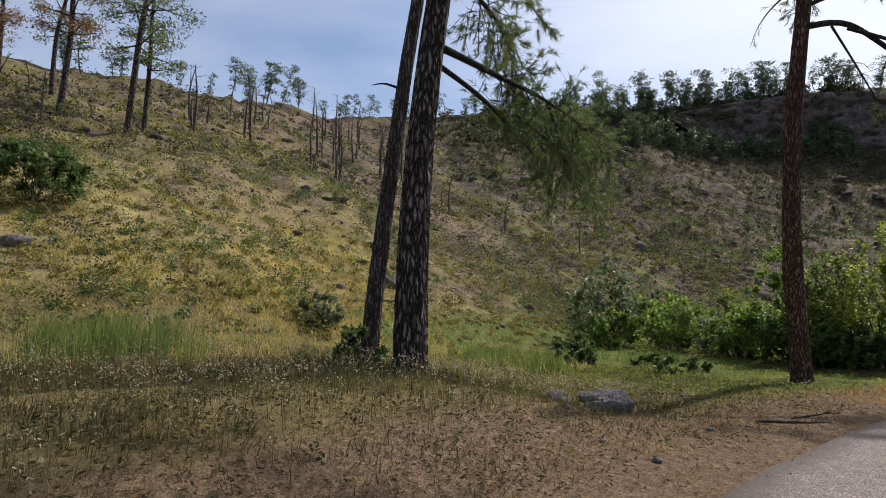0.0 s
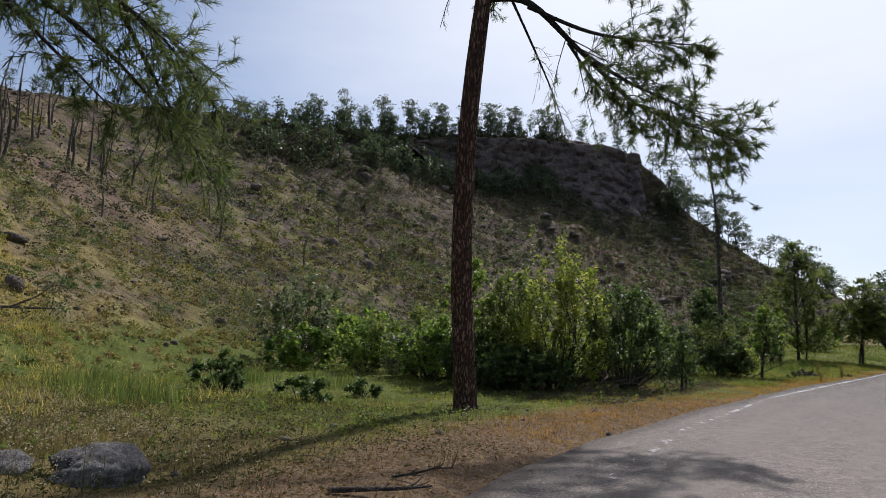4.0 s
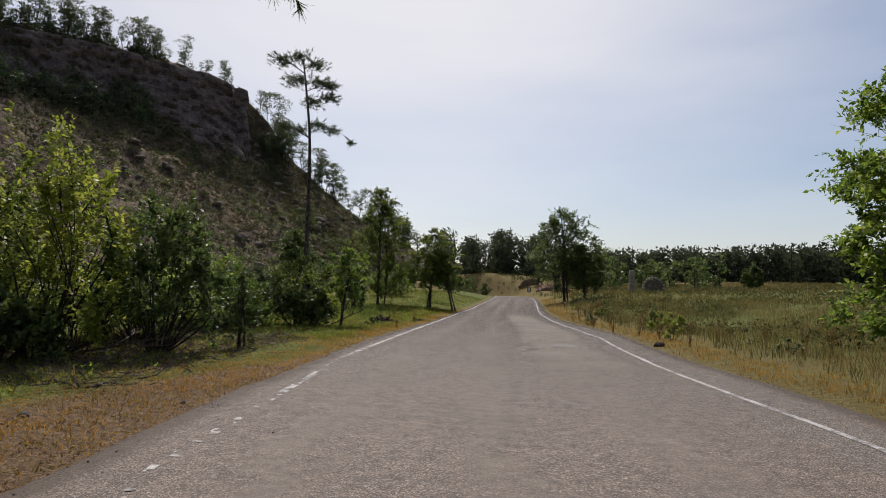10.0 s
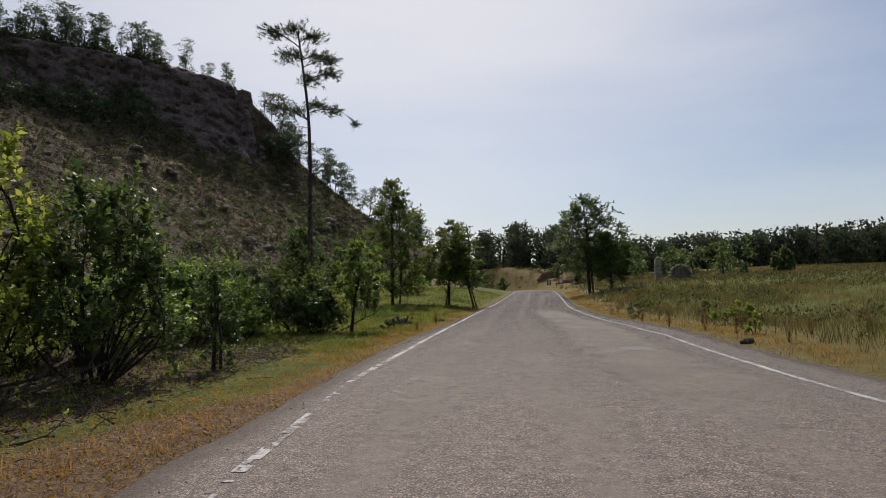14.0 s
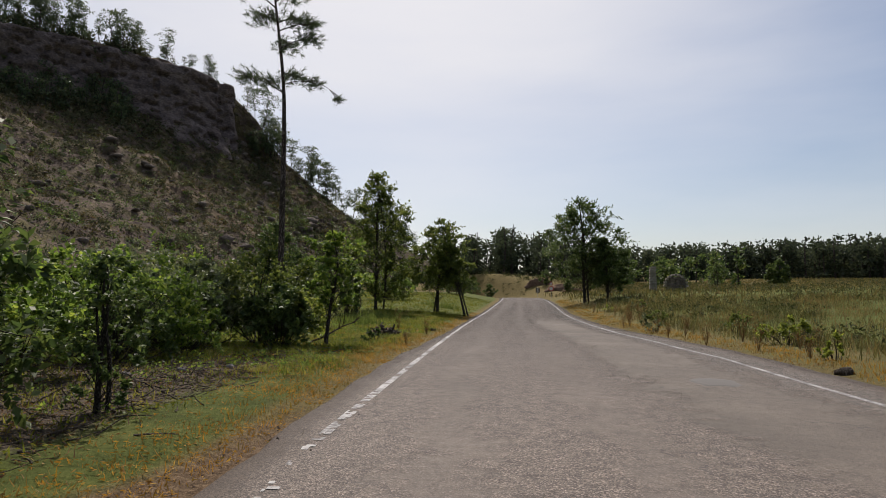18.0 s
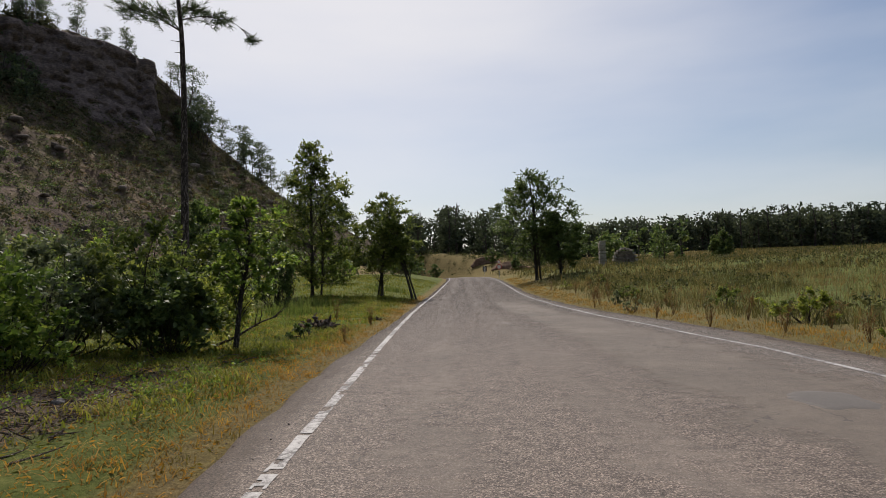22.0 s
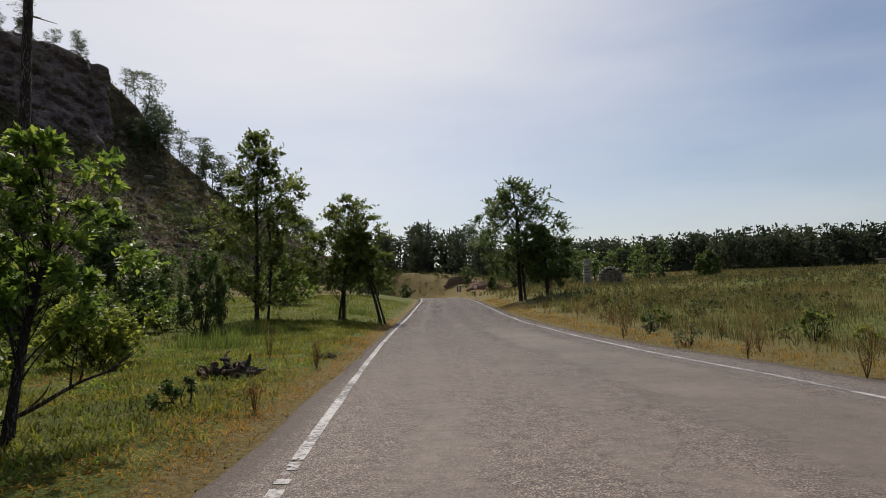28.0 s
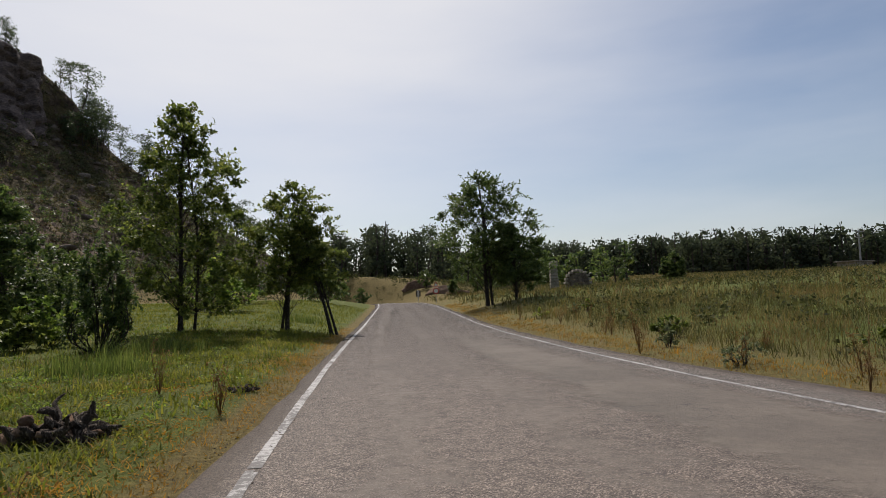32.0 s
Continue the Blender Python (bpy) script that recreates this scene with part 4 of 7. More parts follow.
def pine_branch(ob, ctrl, r0, rs, twigs, tuft, mat=None, wood_mat=None, live=True, label="", needle_len=0.13, droop=0.25, spread=0.55, width=0.0045, start=0.3, reach=1.0):
    """One limb of a near pine with side twigs that carry needle tufts; a dead limb has the twigs alone."""
    wood, green = Geo(), Geo()
    p = curve_points(ctrl, 24)
    tube(wood, p, np.linspace(r0, r0 * 0.18, 24), 8, 0.2, 3)
    length = np.linalg.norm(np.diff(p, axis=0), axis=1).sum()
    tips, ways = [], []
    for k in range(twigs):
        f = start + (1 - start) * (k + rs.random_sample()) / twigs
        i = min(int(f * 23), 22)
        along = unit(p[i + 1] - p[i])
        d = unit(along * rs.uniform(0.2, 1.0) + rs.normal(scale=spread, size=3) + np.array([0, 0, -droop * rs.random_sample()]))
        ln = reach * length * rs.uniform(0.07, 0.22) * (1.15 - 0.55 * f)
        q = curve_points([p[i], p[i] + d * ln * 0.5 + rs.normal(scale=0.05 * ln, size=3), p[i] + d * ln + np.array([0, 0, -droop * ln * 0.5])], 7)
        tube(wood, q, np.linspace(r0 * 0.22, 0.004, 7), 4)
        for _ in range(4):
            j = rs.randint(2, 6)
            e = unit(d + rs.normal(scale=0.7, size=3))
            s = np.linspace(q[j], q[j] + e * ln * rs.uniform(0.2, 0.5), 4)
            tube(wood, s, np.linspace(0.006, 0.003, 4), 3)
            tips.append(s[-1])
            ways.append(e)
        tips += list(q[5:])
        ways += [d] * len(q[5:])
    branch = part("branch", wood.mesh("branch", wood_mat or BARK_GREY, True), ob, label)
    if live:
        needles(green, rs, np.array(tips), np.array(ways), int(tuft * 1.5), needle_len, width, 0.6)
        part("needles", green.mesh("needles", mat or NEEDLE), branch)
    return branch


def far_pine(name, label, tall, seed, crown_from=0.45, wide=0.3, cards=650, card=0.34, bent=0.05, mat=None, shape="umbrella", group="", clumps=15, bark=None, thick=0.02, clump=0.12, flatness=0.6):
    """A pine seen from afar: thin bent trunk, layered limbs, ragged flat clumps of needles."""
    rs = np.random.RandomState(seed)
    ob = thing(name, label, "pine tree", (0, 0, 0), group)
    bends = rs.normal(scale=bent * tall, size=(3, 2))
    p = curve_points([(0, 0, -0.4)] + [(*bends[k] * f, tall * f) for k, f in enumerate((0.35, 0.7, 0.97))], 16)
    g = Geo()
    tube(g, p, np.linspace(thick * tall, 0.004 * tall, 16), 7)
    limbs, crown = Geo(), Geo()
    for k in range(clumps):
        f = crown_from + (1 - crown_from) * (k + 0.7) / clumps
        u = (f - crown_from) / (1 - crown_from)
        reach = wide * tall * ((0.55 + 0.45 * u) if shape == "umbrella" else (1.05 - 0.85 * u)) * rs.uniform(0.3, 1.05) * (1 if u < 0.9 else 0.4)
        a = k * 2.4 + rs.uniform(-0.7, 0.7)
        i = min(int(f * 15), 15)
        c = p[i] + np.array([math.cos(a) * reach, math.sin(a) * reach, tall * rs.uniform(-0.03, 0.07)])
        q = curve_points([p[i] - np.array([0, 0, 0.012 * tall]), (p[i] + c) / 2 + np.array([0, 0, -0.008 * tall]), c], 4)
        tube(limbs, q, np.linspace(thick * 0.33 * tall, thick * 0.1 * tall, 4), 3)
        rad = tall * clump * rs.uniform(0.6, 1.15) * np.array([1, 1, flatness])
        n = int(cards / clumps * rs.uniform(0.6, 1.4))
        leaves(crown, rs, c + ball(rs, n, 0.2) * rad, card, 0.2, 0.32)
        if shape == "cone":
            leaves(crown, rs, (0.45 * p[i] + 0.55 * c) + ball(rs, n // 2, 0.2) * rad * 0.8, card, 0.2, 0.32)
    for k in range(5):
        i, a = rs.randint(4, 11), rs.uniform(0, 6.28)
        e = p[i] + np.array([math.cos(a), math.sin(a), rs.uniform(-0.3, 0.4)]) * tall * rs.uniform(0.05, 0.13)
        tube(limbs, np.linspace(p[i], e, 3), np.linspace(thick * 0.2 * tall, thick * 0.06 * tall, 3), 3)
    part("trunk", g.mesh("trunk", bark or BARK_GREY, True), ob)
    tagged(part("branchwork", limbs.mesh("branchwork", bark or BARK_GREY), ob), kind="stuff")
    part("crown", crown.mesh("crown", mat or NEEDLE_FAR), ob)
    return ob


def stone_shape(rs, size, cuts=3, rough=0.3):
    """A weathered boulder as arrays of places and triangles."""
    bm = bmesh.new()
    bmesh.ops.create_icosphere(bm, subdivisions=cuts, radius=1.0)
    v = np.array([q.co[:] for q in bm.verts])
    f = np.array([[q.index for q in t.verts] for t in bm.faces])
    bm.free()
    off = rs.uniform(0, 50, 3)
    for sc, amp in ((1.2, rough), (0.45, rough * 0.45), (0.16, rough * 0.2)):
        d = np.array([noise.noise(Vector(q / sc + off)) for q in v])
        v = v * (1 + amp * d)[:, None]
    for _ in range(5):
        n = unit(rs.normal(size=3))
        cut = rs.uniform(0.55, 0.85)
        over = np.maximum(v @ n - cut, 0)
        v = v - over[:, None] * n * 0.85
    return v * np.asarray(size), f


def rock_thing(name, label, at, size, seed, mat=None, cuts=4, turn=0.0, rough=0.3, category="rock"):
    v, f = stone_shape(np.random.RandomState(seed), size, cuts, rough)
    ob = new(name, mesh_from(name, v, f, mat or ROCK, True))
    ob.matrix_world = pose(*at, 0, 0, turn)
    return tagged(ob, label, category)


def on_ground(x, y, lift=0.0):
    return (x, y, float(height(np.array([x]), np.array([y]))[0]) + lift)


def blades(geo, rs, x, y, z, tall, width, lean=0.35, bent=True):
    """Grass blades, each a bent strip of two quads."""
    n = len(x)
    a = rs.uniform(0, 2 * np.pi, n)
    h = tall * rs.uniform(0.5, 1.25, n)
    l = lean * h * rs.uniform(0.2, 1.3, n)
    d = np.stack([np.cos(a), np.sin(a), 0 * a], -1)
    s = np.stack([-np.sin(a), np.cos(a), 0 * a], -1) * width * rs.uniform(0.7, 1.3, (n, 1))
    root = np.stack([x, y, z - 0.02], -1)
    mid = root + d * (l * 0.3)[:, None] + np.stack([0 * h, 0 * h, h * 0.6], -1)
    tip = root + d * l[:, None] + np.stack([0 * h, 0 * h, h], -1)
    if not bent:
        geo.add(np.stack([root - s, root + s, tip + s * 0.3, tip - s * 0.3], 1).reshape(-1, 3), np.arange(4 * n).reshape(n, 4))
        return tip
    v = np.stack([root - s, root + s, mid - s * 0.8, mid + s * 0.8, tip - s * 0.15, tip + s * 0.15], 1).reshape(-1, 3)
    o = np.arange(n)[:, None] * 6
    f = np.concatenate([o + [0, 1, 3, 2], o + [2, 3, 5, 4]], 0)
    geo.add(v, f)
    return tip


def scatter(rs, n, box, keep):
    """About n places in a box, thinned by keep(x, y) between 0 and 1."""
    x, y = rs.uniform(box[0], box[1], n), rs.uniform(box[2], box[3], n)
    ok = rs.random_sample(n) < keep(x, y)
    return x[ok], y[ok]


def sward(name, label, mat, seed, box, tufts, per, spread, tall, width, keep, lean=0.35, heads=None, head_size=0.03, bent=True):
    """Grass that nobody could count, one mesh of tufts."""
    rs = np.random.RandomState(seed)
    cx, cy = scatter(rs, tufts, box, keep)
    size = rs.uniform(0.6, 1.3, len(cx))
    x = np.repeat(cx, per) + rs.normal(scale=spread, size=len(cx) * per)
    y = np.repeat(cy, per) + rs.normal(scale=spread, size=len(cx) * per)
    ok = road_gap(x, y) > 0.02
    x, y, size = x[ok], y[ok], np.repeat(size, per)[ok]
    geo = Geo()
    tip = blades(geo, rs, x, y, height(x, y), tall * size, width, lean, bent)
    if heads:
        pick = rs.random_sample(len(tip)) < 0.5
        t = tip[pick]
        g2 = Geo()
        t3 = np.repeat(t, 5, 0) + rs.normal(scale=(0.018, 0.018, 0.035), size=(len(t) * 5, 3))
        leaves(g2, rs, t3, head_size, 0.0, 0.4)
        tagged(new(heads, g2.mesh(heads, OAT)), "pale nodding seed heads of wild grass", "grass", kind="stuff")
    return tagged(new(name, geo.mesh(name, mat)), label, "grass", kind="stuff")

# ---- the hill: cliff, boulders, scrub and pines ----
def hill_spot(rs, n, t0, t1, i0=0.0, i1=10.0):
    """Places on the slope between foot and crest: t up the slope, i along the crest."""
    i, t = rs.uniform(i0, i1, n), rs.uniform(t0, t1, n)
    k = np.arange(len(CREST))
    cx, cy = np.interp(i, k, [p[0] for p in CREST]), np.interp(i, k, [p[1] for p in CREST])
    fx, fy = np.interp(i, k, [p[0] for p in FOOT]), np.interp(i, k, [p[1] for p in FOOT])
    return fx + (cx - fx) * t, fy + (cy - fy) * t


rs = np.random.RandomState(11)
forms = [stone_shape(np.random.RandomState(2 + k), (1, 1, 0.7), 2, 0.55) for k in range(4)]
small = stone_shape(np.random.RandomState(9), (1, 1, 0.75), 1, 0.45)
rocks_v, rocks_f, o = [], [], 0
x, y = hill_spot(rs, 3800, 0.02, 0.97, 2.1, 9.6)
ok = (fbm(x, y, 20, 3, 77) > -0.02) | (rs.random_sample(len(x)) < 0.25)
x, y = x[ok], y[ok]
z = height(x, y)
for k in range(len(x)):
    s = 0.12 + 0.5 * rs.random_sample() ** 4 + (rs.uniform(0.3, 1.2) if rs.random_sample() < 0.10 and y[k] > 50 else 0)
    a = rs.uniform(0, 6.28)
    v0, f0 = forms[k % 4] if s > 0.45 else small
    m = np.array([[math.cos(a), -math.sin(a), 0], [math.sin(a), math.cos(a), 0], [0, 0, 1]])
    rocks_v.append(v0 @ m.T * s * rs.uniform(0.6, 1.4, 3) + [x[k], y[k], z[k] + 0.1 * s])
    rocks_f.append(f0 + o)
    o += len(v0)
tagged(new("hillside_stones", mesh_from("hillside_stones", np.concatenate(rocks_v), np.concatenate(rocks_f), HILLROCK)),
       "grey limestone rubble strewn over the slope", "stones", kind="stuff")


def cliff_wall():
    """The rock band under the crest: ragged ledges, clefts and overhangs along its line."""
    n, rows = 420, 56
    i = np.linspace(4.9, 7.12, n)
    k = np.arange(len(CREST))
    cx, cy = np.interp(i, k, [p[0] for p in CREST]), np.interp(i, k, [p[1] for p in CREST])
    fx, fy = np.interp(i, k, [p[0] for p in FOOT]), np.interp(i, k, [p[1] for p in FOOT])
    d = unit(np.stack([fx - cx, fy - cy], -1))
    run = np.concatenate([[0], np.cumsum(np.hypot(np.diff(cx), np.diff(cy)))])
    tall = 3.0 + 10.5 * smooth(0, 0.5, i - 4.9) + 2.5 * fbm(run, run * 0, 11.0, 3, 58)
    top = np.interp(i, k, [p[2] for p in CREST]) + 0.2 + 1.6 * fbm(run, run * 0, 7.0, 4, 57) - 2.5 * smooth(0.5, 0, i - 4.9)
    v = np.zeros((n, rows, 3))
    for r in range(rows):
        u = -0.75 + 1.75 * r / (rows - 1)
        cleft = -2.2 * smooth(0.10, 0.26, fbm(run, run * 0 + u * 2.0, 5.0, 3, 61)) - 1.2 * smooth(0.1, 0.2, fbm(run, run * 0 + u * 30, 2.4, 2, 63))
        bulge = 3.2 * fbm(run, run * 0 + u * 9.0, 6.0, 5, 51) + 1.3 * fbm(run * 0.5, run * 0.06 + u * 21.0, 2.6, 4, 53) + 1.3 * fbm(run, run * 0 + u * 14.0, 1.6, 3, 55)
        out = 9.6 - 3.4 * u + 4.5 * max(0.0, -u) + bulge + cleft + 0.7 * smooth(0.68, 0.74, np.array(u)) - 8.5 * max(0, u - 0.9) / 0.1
        out = out * (1 - 0.6 * smooth(6.8, 7.1, i))
        v[:, r] = np.stack([cx + d[:, 0] * out, cy + d[:, 1] * out, top - tall * (1 - u) - 0.6], -1)
    me = mesh_from("rock_cliff", v.reshape(-1, 3), grid_faces(n, rows), CLIFF, False)
    return tagged(new("rock_cliff", me), "red-brown layered cliff band below the hilltop", "cliff", kind="structure")


cliff_wall()


def scrub_stuff(name, label, mat, seed, n, t0, t1, i0, i1, size, per, leaf):
    rs = np.random.RandomState(seed)
    x, y = hill_spot(rs, n, t0, t1, i0, i1)
    x, y = x + rs.normal(scale=2.0, size=n), y + rs.normal(scale=2.0, size=n)
    ok = (fbm(x, y, 14, 3, seed) > -0.1) & (road_gap(x, y) > 6)
    x, y = x[ok], y[ok]
    z = height(x, y)
    r = size * (0.35 + 0.9 * rs.random_sample(len(x)) ** 2.2)
    away = np.clip(np.hypot(x + 2, y - 5) / 95.0, 0.3, 1.0)
    many = (per * np.clip(1 / away, 1, 3)).astype(int)
    cx = np.repeat(np.stack([x, y, z + r * 0.3], -1), many, 0) + ball(rs, int(many.sum()), 0.3) * np.repeat(r, many)[:, None] * np.array([1, 1, 0.7])
    geo = Geo()
    leaves(geo, rs, cx, leaf * np.repeat(np.maximum(away, 0.12 / leaf), many)[:, None], 0.2, 0.6)
    return tagged(new(name, geo.mesh(name, mat)), label, "shrubs", kind="stuff")


scrub_stuff("hill_scrub", "low dark green scrub on the stony slope", SCRUB_DARK, 61, 5200, 0.06, 0.98, 2.2, 10.6, 1.15, 10, 0.48)
scrub_stuff("hill_scrub", "yellow-green spurge and thyme tussocks on the slope", SCRUB_YEL, 62, 6500, 0.02, 0.72, 2.2, 5.0, 0.75, 8, 0.38)
scrub_stuff("hill_scrub", "dull brown tussocks on the slope", SCRUB_DARK, 71, 3000, 0.05, 0.62, 5.8, 9.5, 0.8, 8, 0.38)
scrub_stuff("hill_scrub", "olive and straw tussocks between the stones", BANK, 74, 9000, 0.02, 0.9, 4.6, 10.2, 0.85, 16, 0.30)
scrub_stuff("hill_bushes", "olive bushes low on the far slope", LEAF_DARK, 75, 1100, 0.0, 0.55, 4.6, 10.0, 1.5, 60, 0.28)
scrub_stuff("hill_scrub", "grey-green low bushes on the slope", LEAF_GREY, 63, 2200, 0.06, 0.7, 2.2, 10.4, 0.8, 9, 0.4)
scrub_stuff("hill_scrub", "dry brown tussocks on the slope", SCRUB_RED, 64, 5000, 0.06, 0.92, 2.2, 9.5, 0.75, 7, 0.42)
scrub_stuff("hill_scrub", "dense dark bushes under the cliff", SCRUB_DARK, 65, 1800, 0.60, 0.97, 3.6, 7.0, 1.5, 30, 0.42)
scrub_stuff("hill_bushes", "rounded dark bushes scattered over the hill", SCRUB_DARK, 69, 1800, 0.04, 0.9, 2.3, 9.6, 1.7, 44, 0.36)
scrub_stuff("hill_bushes", "rounded olive bushes scattered over the hill", LEAF_DARK, 70, 900, 0.02, 0.8, 2.3, 9.6, 1.6, 60, 0.30)
scrub_stuff("crest_thicket", "dark thicket under the pines along the crest", SCRUB_DARK, 72, 800, 0.80, 0.99, 3.6, 6.1, 2.3, 40, 0.75)
scrub_stuff("crest_thicket", "dark bushes among the pines of the nose", SCRUB_DARK, 73, 90, 0.80, 1.0, 8.5, 10.6, 1.5, 40, 0.5)
scrub_stuff("slope_scrub", "dark low scrub near the foot of the slope", LEAF_DARK, 66, 1000, 0.0, 0.30, 2.0, 5.0, 0.7, 30, 0.2)
scrub_stuff("slope_scrub", "yellow-green tussocks near the foot of the slope", SCRUB_YEL, 67, 2200, 0.0, 0.32, 2.0, 5.0, 0.6, 24, 0.18)
scrub_stuff("slope_scrub", "dry grass tussocks near the foot of the slope", STRAW, 68, 1900, 0.0, 0.28, 2.0, 5.0, 0.45, 20, 0.16)

PINE_LABEL = "wind-bent dark green pine on the hill crest"
kinds = [far_pine("pine_tree", PINE_LABEL, 7.5, 70 + k, (0.14, 0.32, 0.22, 0.42)[k % 4], 0.19 + 0.06 * (k % 3), 560, 0.46, 0.05 + 0.04 * (k % 2), clump=0.125 + 0.02 * (k % 3), clumps=14 + 3 * (k % 3),
                  group="pines along the crest", flatness=0.46, thick=0.013) for k in range(8)]
rs = np.random.RandomState(5)
spots = []
# loose groups along the crest, thinner towards the cliff's tip
i = 2.25
while i < 6.95:
    bare = smooth(5.7, 6.4, np.array(i))
    for k in range(rs.randint(1, 5 if bare < 0.5 else 4)):
        spots.append((i + rs.normal(scale=0.035), rs.uniform(0.95, 1.01), (0.45 + 0.95 * rs.random_sample() ** 1.3) * (0.9 if bare > 0.5 else 1.0)))
    i += rs.uniform(0.05, 0.16 + 0.05 * float(bare))
for k in range(72):
    i = rs.uniform(7.5, 10.6)
    spots.append((i, rs.uniform(0.82, 1.0), rs.uniform(0.75, 1.6) * (0.8 if i < 8.0 else 1.0)))
ck = np.arange(len(CREST))
for n, (i, t, s) in enumerate(spots):
    cx, cy = np.interp(i, ck, [p[0] for p in CREST]), np.interp(i, ck, [p[1] for p in CREST])
    fx, fy = np.interp(i, ck, [p[0] for p in FOOT]), np.interp(i, ck, [p[1] for p in FOOT])
    p = on_ground(fx + (cx - fx) * t, fy + (cy - fy) * t)
    m = pose(*p, rs.uniform(-13, 13), rs.uniform(-13, 13), rs.uniform(0, 360))
    base_tree = kinds[n % 8]
    ob = base_tree if n < 8 else copy_thing(base_tree, m)
    s *= 0.62 if 3.0 < i < 4.2 else 1.0
    ob.matrix_basis = m @ Matrix.Diagonal((s * rs.uniform(0.85, 1.25), s * rs.uniform(0.85, 1.25), s, 1))

# bare dead trunks that stand on the slope
def dead_tree(at, tall, seed, label="bare grey dead tree trunk on the slope"):
    rs = np.random.RandomState(seed)
    ob = thing("dead_tree", label, "dead tree", at, "dead trees on the slope")
    g, tw = Geo(), Geo()
    p = curve_points([(0, 0, -0.4), (rs.normal(scale=0.2), rs.normal(scale=0.2), tall * 0.5), (rs.normal(scale=0.4), rs.normal(scale=0.4), tall)], 14)
    tube(g, p, np.linspace(0.022 * tall + 0.03, 0.02, 14), 6, 0.2, seed)
    for k in range(9):
        i, a = rs.randint(4, 13), rs.uniform(0, 6.28)
        e = p[i] + np.array([math.cos(a), math.sin(a), rs.uniform(0, 0.8)]) * tall * rs.uniform(0.06, 0.2)
        tube(tw, curve_points([p[i], (p[i] + e) / 2 + rs.normal(scale=0.1, size=3), e], 5), np.linspace(0.04, 0.012, 5), 4)
    part("trunk", g.mesh("trunk", DEADWOOD, True), ob)
    tagged(part("branchwork", tw.mesh("branchwork", DEADWOOD), ob), kind="stuff")
    return ob


rs = np.random.RandomState(18)
for k in range(42):
    dead_tree(on_ground(rs.uniform(-104, -66), rs.uniform(-8, 24)), rs.uniform(4, 8.5), 300 + k)
rs = np.random.RandomState(8)
for k in range(22):
    hx, hy = hill_spot(rs, 1, 0.3, 0.85, 2.2, 4.6)
    dead_tree(on_ground(float(hx[0]), float(hy[0])), rs.uniform(3, 6.5), 200 + k)

# ---- woods far off ----
def wood_stuff(name, label, spots, seed, tall, mat, cards=130, card=1.7):
    rs = np.random.RandomState(seed)
    geo, wood = Geo(), Geo()
    for x, y in spots:
        z = float(height(np.array([x]), np.array([y]))[0])
        h = tall * rs.uniform(0.72, 1.18)
        p = np.array([[x, y, z - 0.5], [x + rs.normal(scale=0.3), y, z + h * 0.55], [x + rs.normal(scale=0.5), y, z + h * 0.95]])
        tube(wood, p, [0.024 * h, 0.018 * h, 0.006 * h], 5)
        n = cards // 7
        for c in range(7):
            a, f = rs.uniform(0, 6.28), 0.06 + 0.90 * (c + rs.random_sample()) / 7
            r = 0.26 * h * rs.uniform(0.1, 1.0) * (1.1 - 0.4 * f)
            centre = p[0] + (p[2] - p[0]) * f + np.array([math.cos(a) * r, math.sin(a) * r, 0])
            leaves(geo, rs, centre + ball(rs, n, 0.15) * h * rs.uniform(0.14, 0.24) * np.array([1, 1, 0.6]), card, 0.2, 0.5)
    ob = thing(name, label, "woods", kind="stuff")
    tagged(part("trunkwork", wood.mesh("trunkwork", BARK_GREY), ob), kind="stuff")
    tagged(part("foliage", geo.mesh("foliage", mat), ob), kind="stuff")
    return ob


rs = np.random.RandomState(33)
ii, tt = rs.uniform(3.95, 6.0, 230), 1.0 - 0.2 * rs.random_sample(230) ** 1.4
bx, by = np.interp(ii, ck, [p[0] for p in CREST]), np.interp(ii, ck, [p[1] for p in CREST])
fx, fy = np.interp(ii, ck, [p[0] for p in FOOT]), np.interp(ii, ck, [p[1] for p in FOOT])
wood_stuff("pine_belt", "dense belt of dark pines below the hill crest", list(zip(fx + (bx - fx) * tt, fy + (by - fy) * tt)), 7, 5.6, NEEDLE_FAR, 150, 0.62)
rs = np.random.RandomState(31)
spots = []
for k in range(680):
    a = radians(rs.uniform(2, 62))
    d = 225 + 75 * rs.random_sample() ** 1.6 - 50 * max(0.0, math.sin(a) - 0.2)
    spots.append((d * math.sin(a), d * math.cos(a)))
wood_stuff("pine_wood", "dense dark pine wood along the far edge of the fields", spots, 3, 11.5, WOOD_HAZED, 190, 1.15)
spots = [(rs.uniform(-30, 4), rs.uniform(150, 178)) for k in range(64)]
wood_stuff("pine_grove", "dark grove of tall pines beyond the bend", spots, 4, 10.5, WOOD_HAZED, 380, 0.75)
spots = [(rs.uniform(6, 40), rs.uniform(140, 190)) for k in range(26)]
wood_stuff("copse", "loose copse of dark trees beyond the ruin", spots, 6, 7.5, LEAF_DARK, 240, 0.8)

# ---- the near pines on the left verge ----
def pine_trunk(ob, ctrl, r0, r1, seed, mat, rings=190, sides=72, label=""):
    g = Geo()
    p = curve_points(ctrl, rings)
    tube(g, p, np.linspace(r0, r1, rings), sides, 0.20, seed, 0.42)
    return part("trunk", g.mesh("trunk", mat, True), ob, label)


AX, AY, AZ = on_ground(-5.85, -6.31)
pine_a = thing("pine_tree", "old pine with deeply furrowed dark bark on the verge", "pine tree", (AX, AY, AZ))
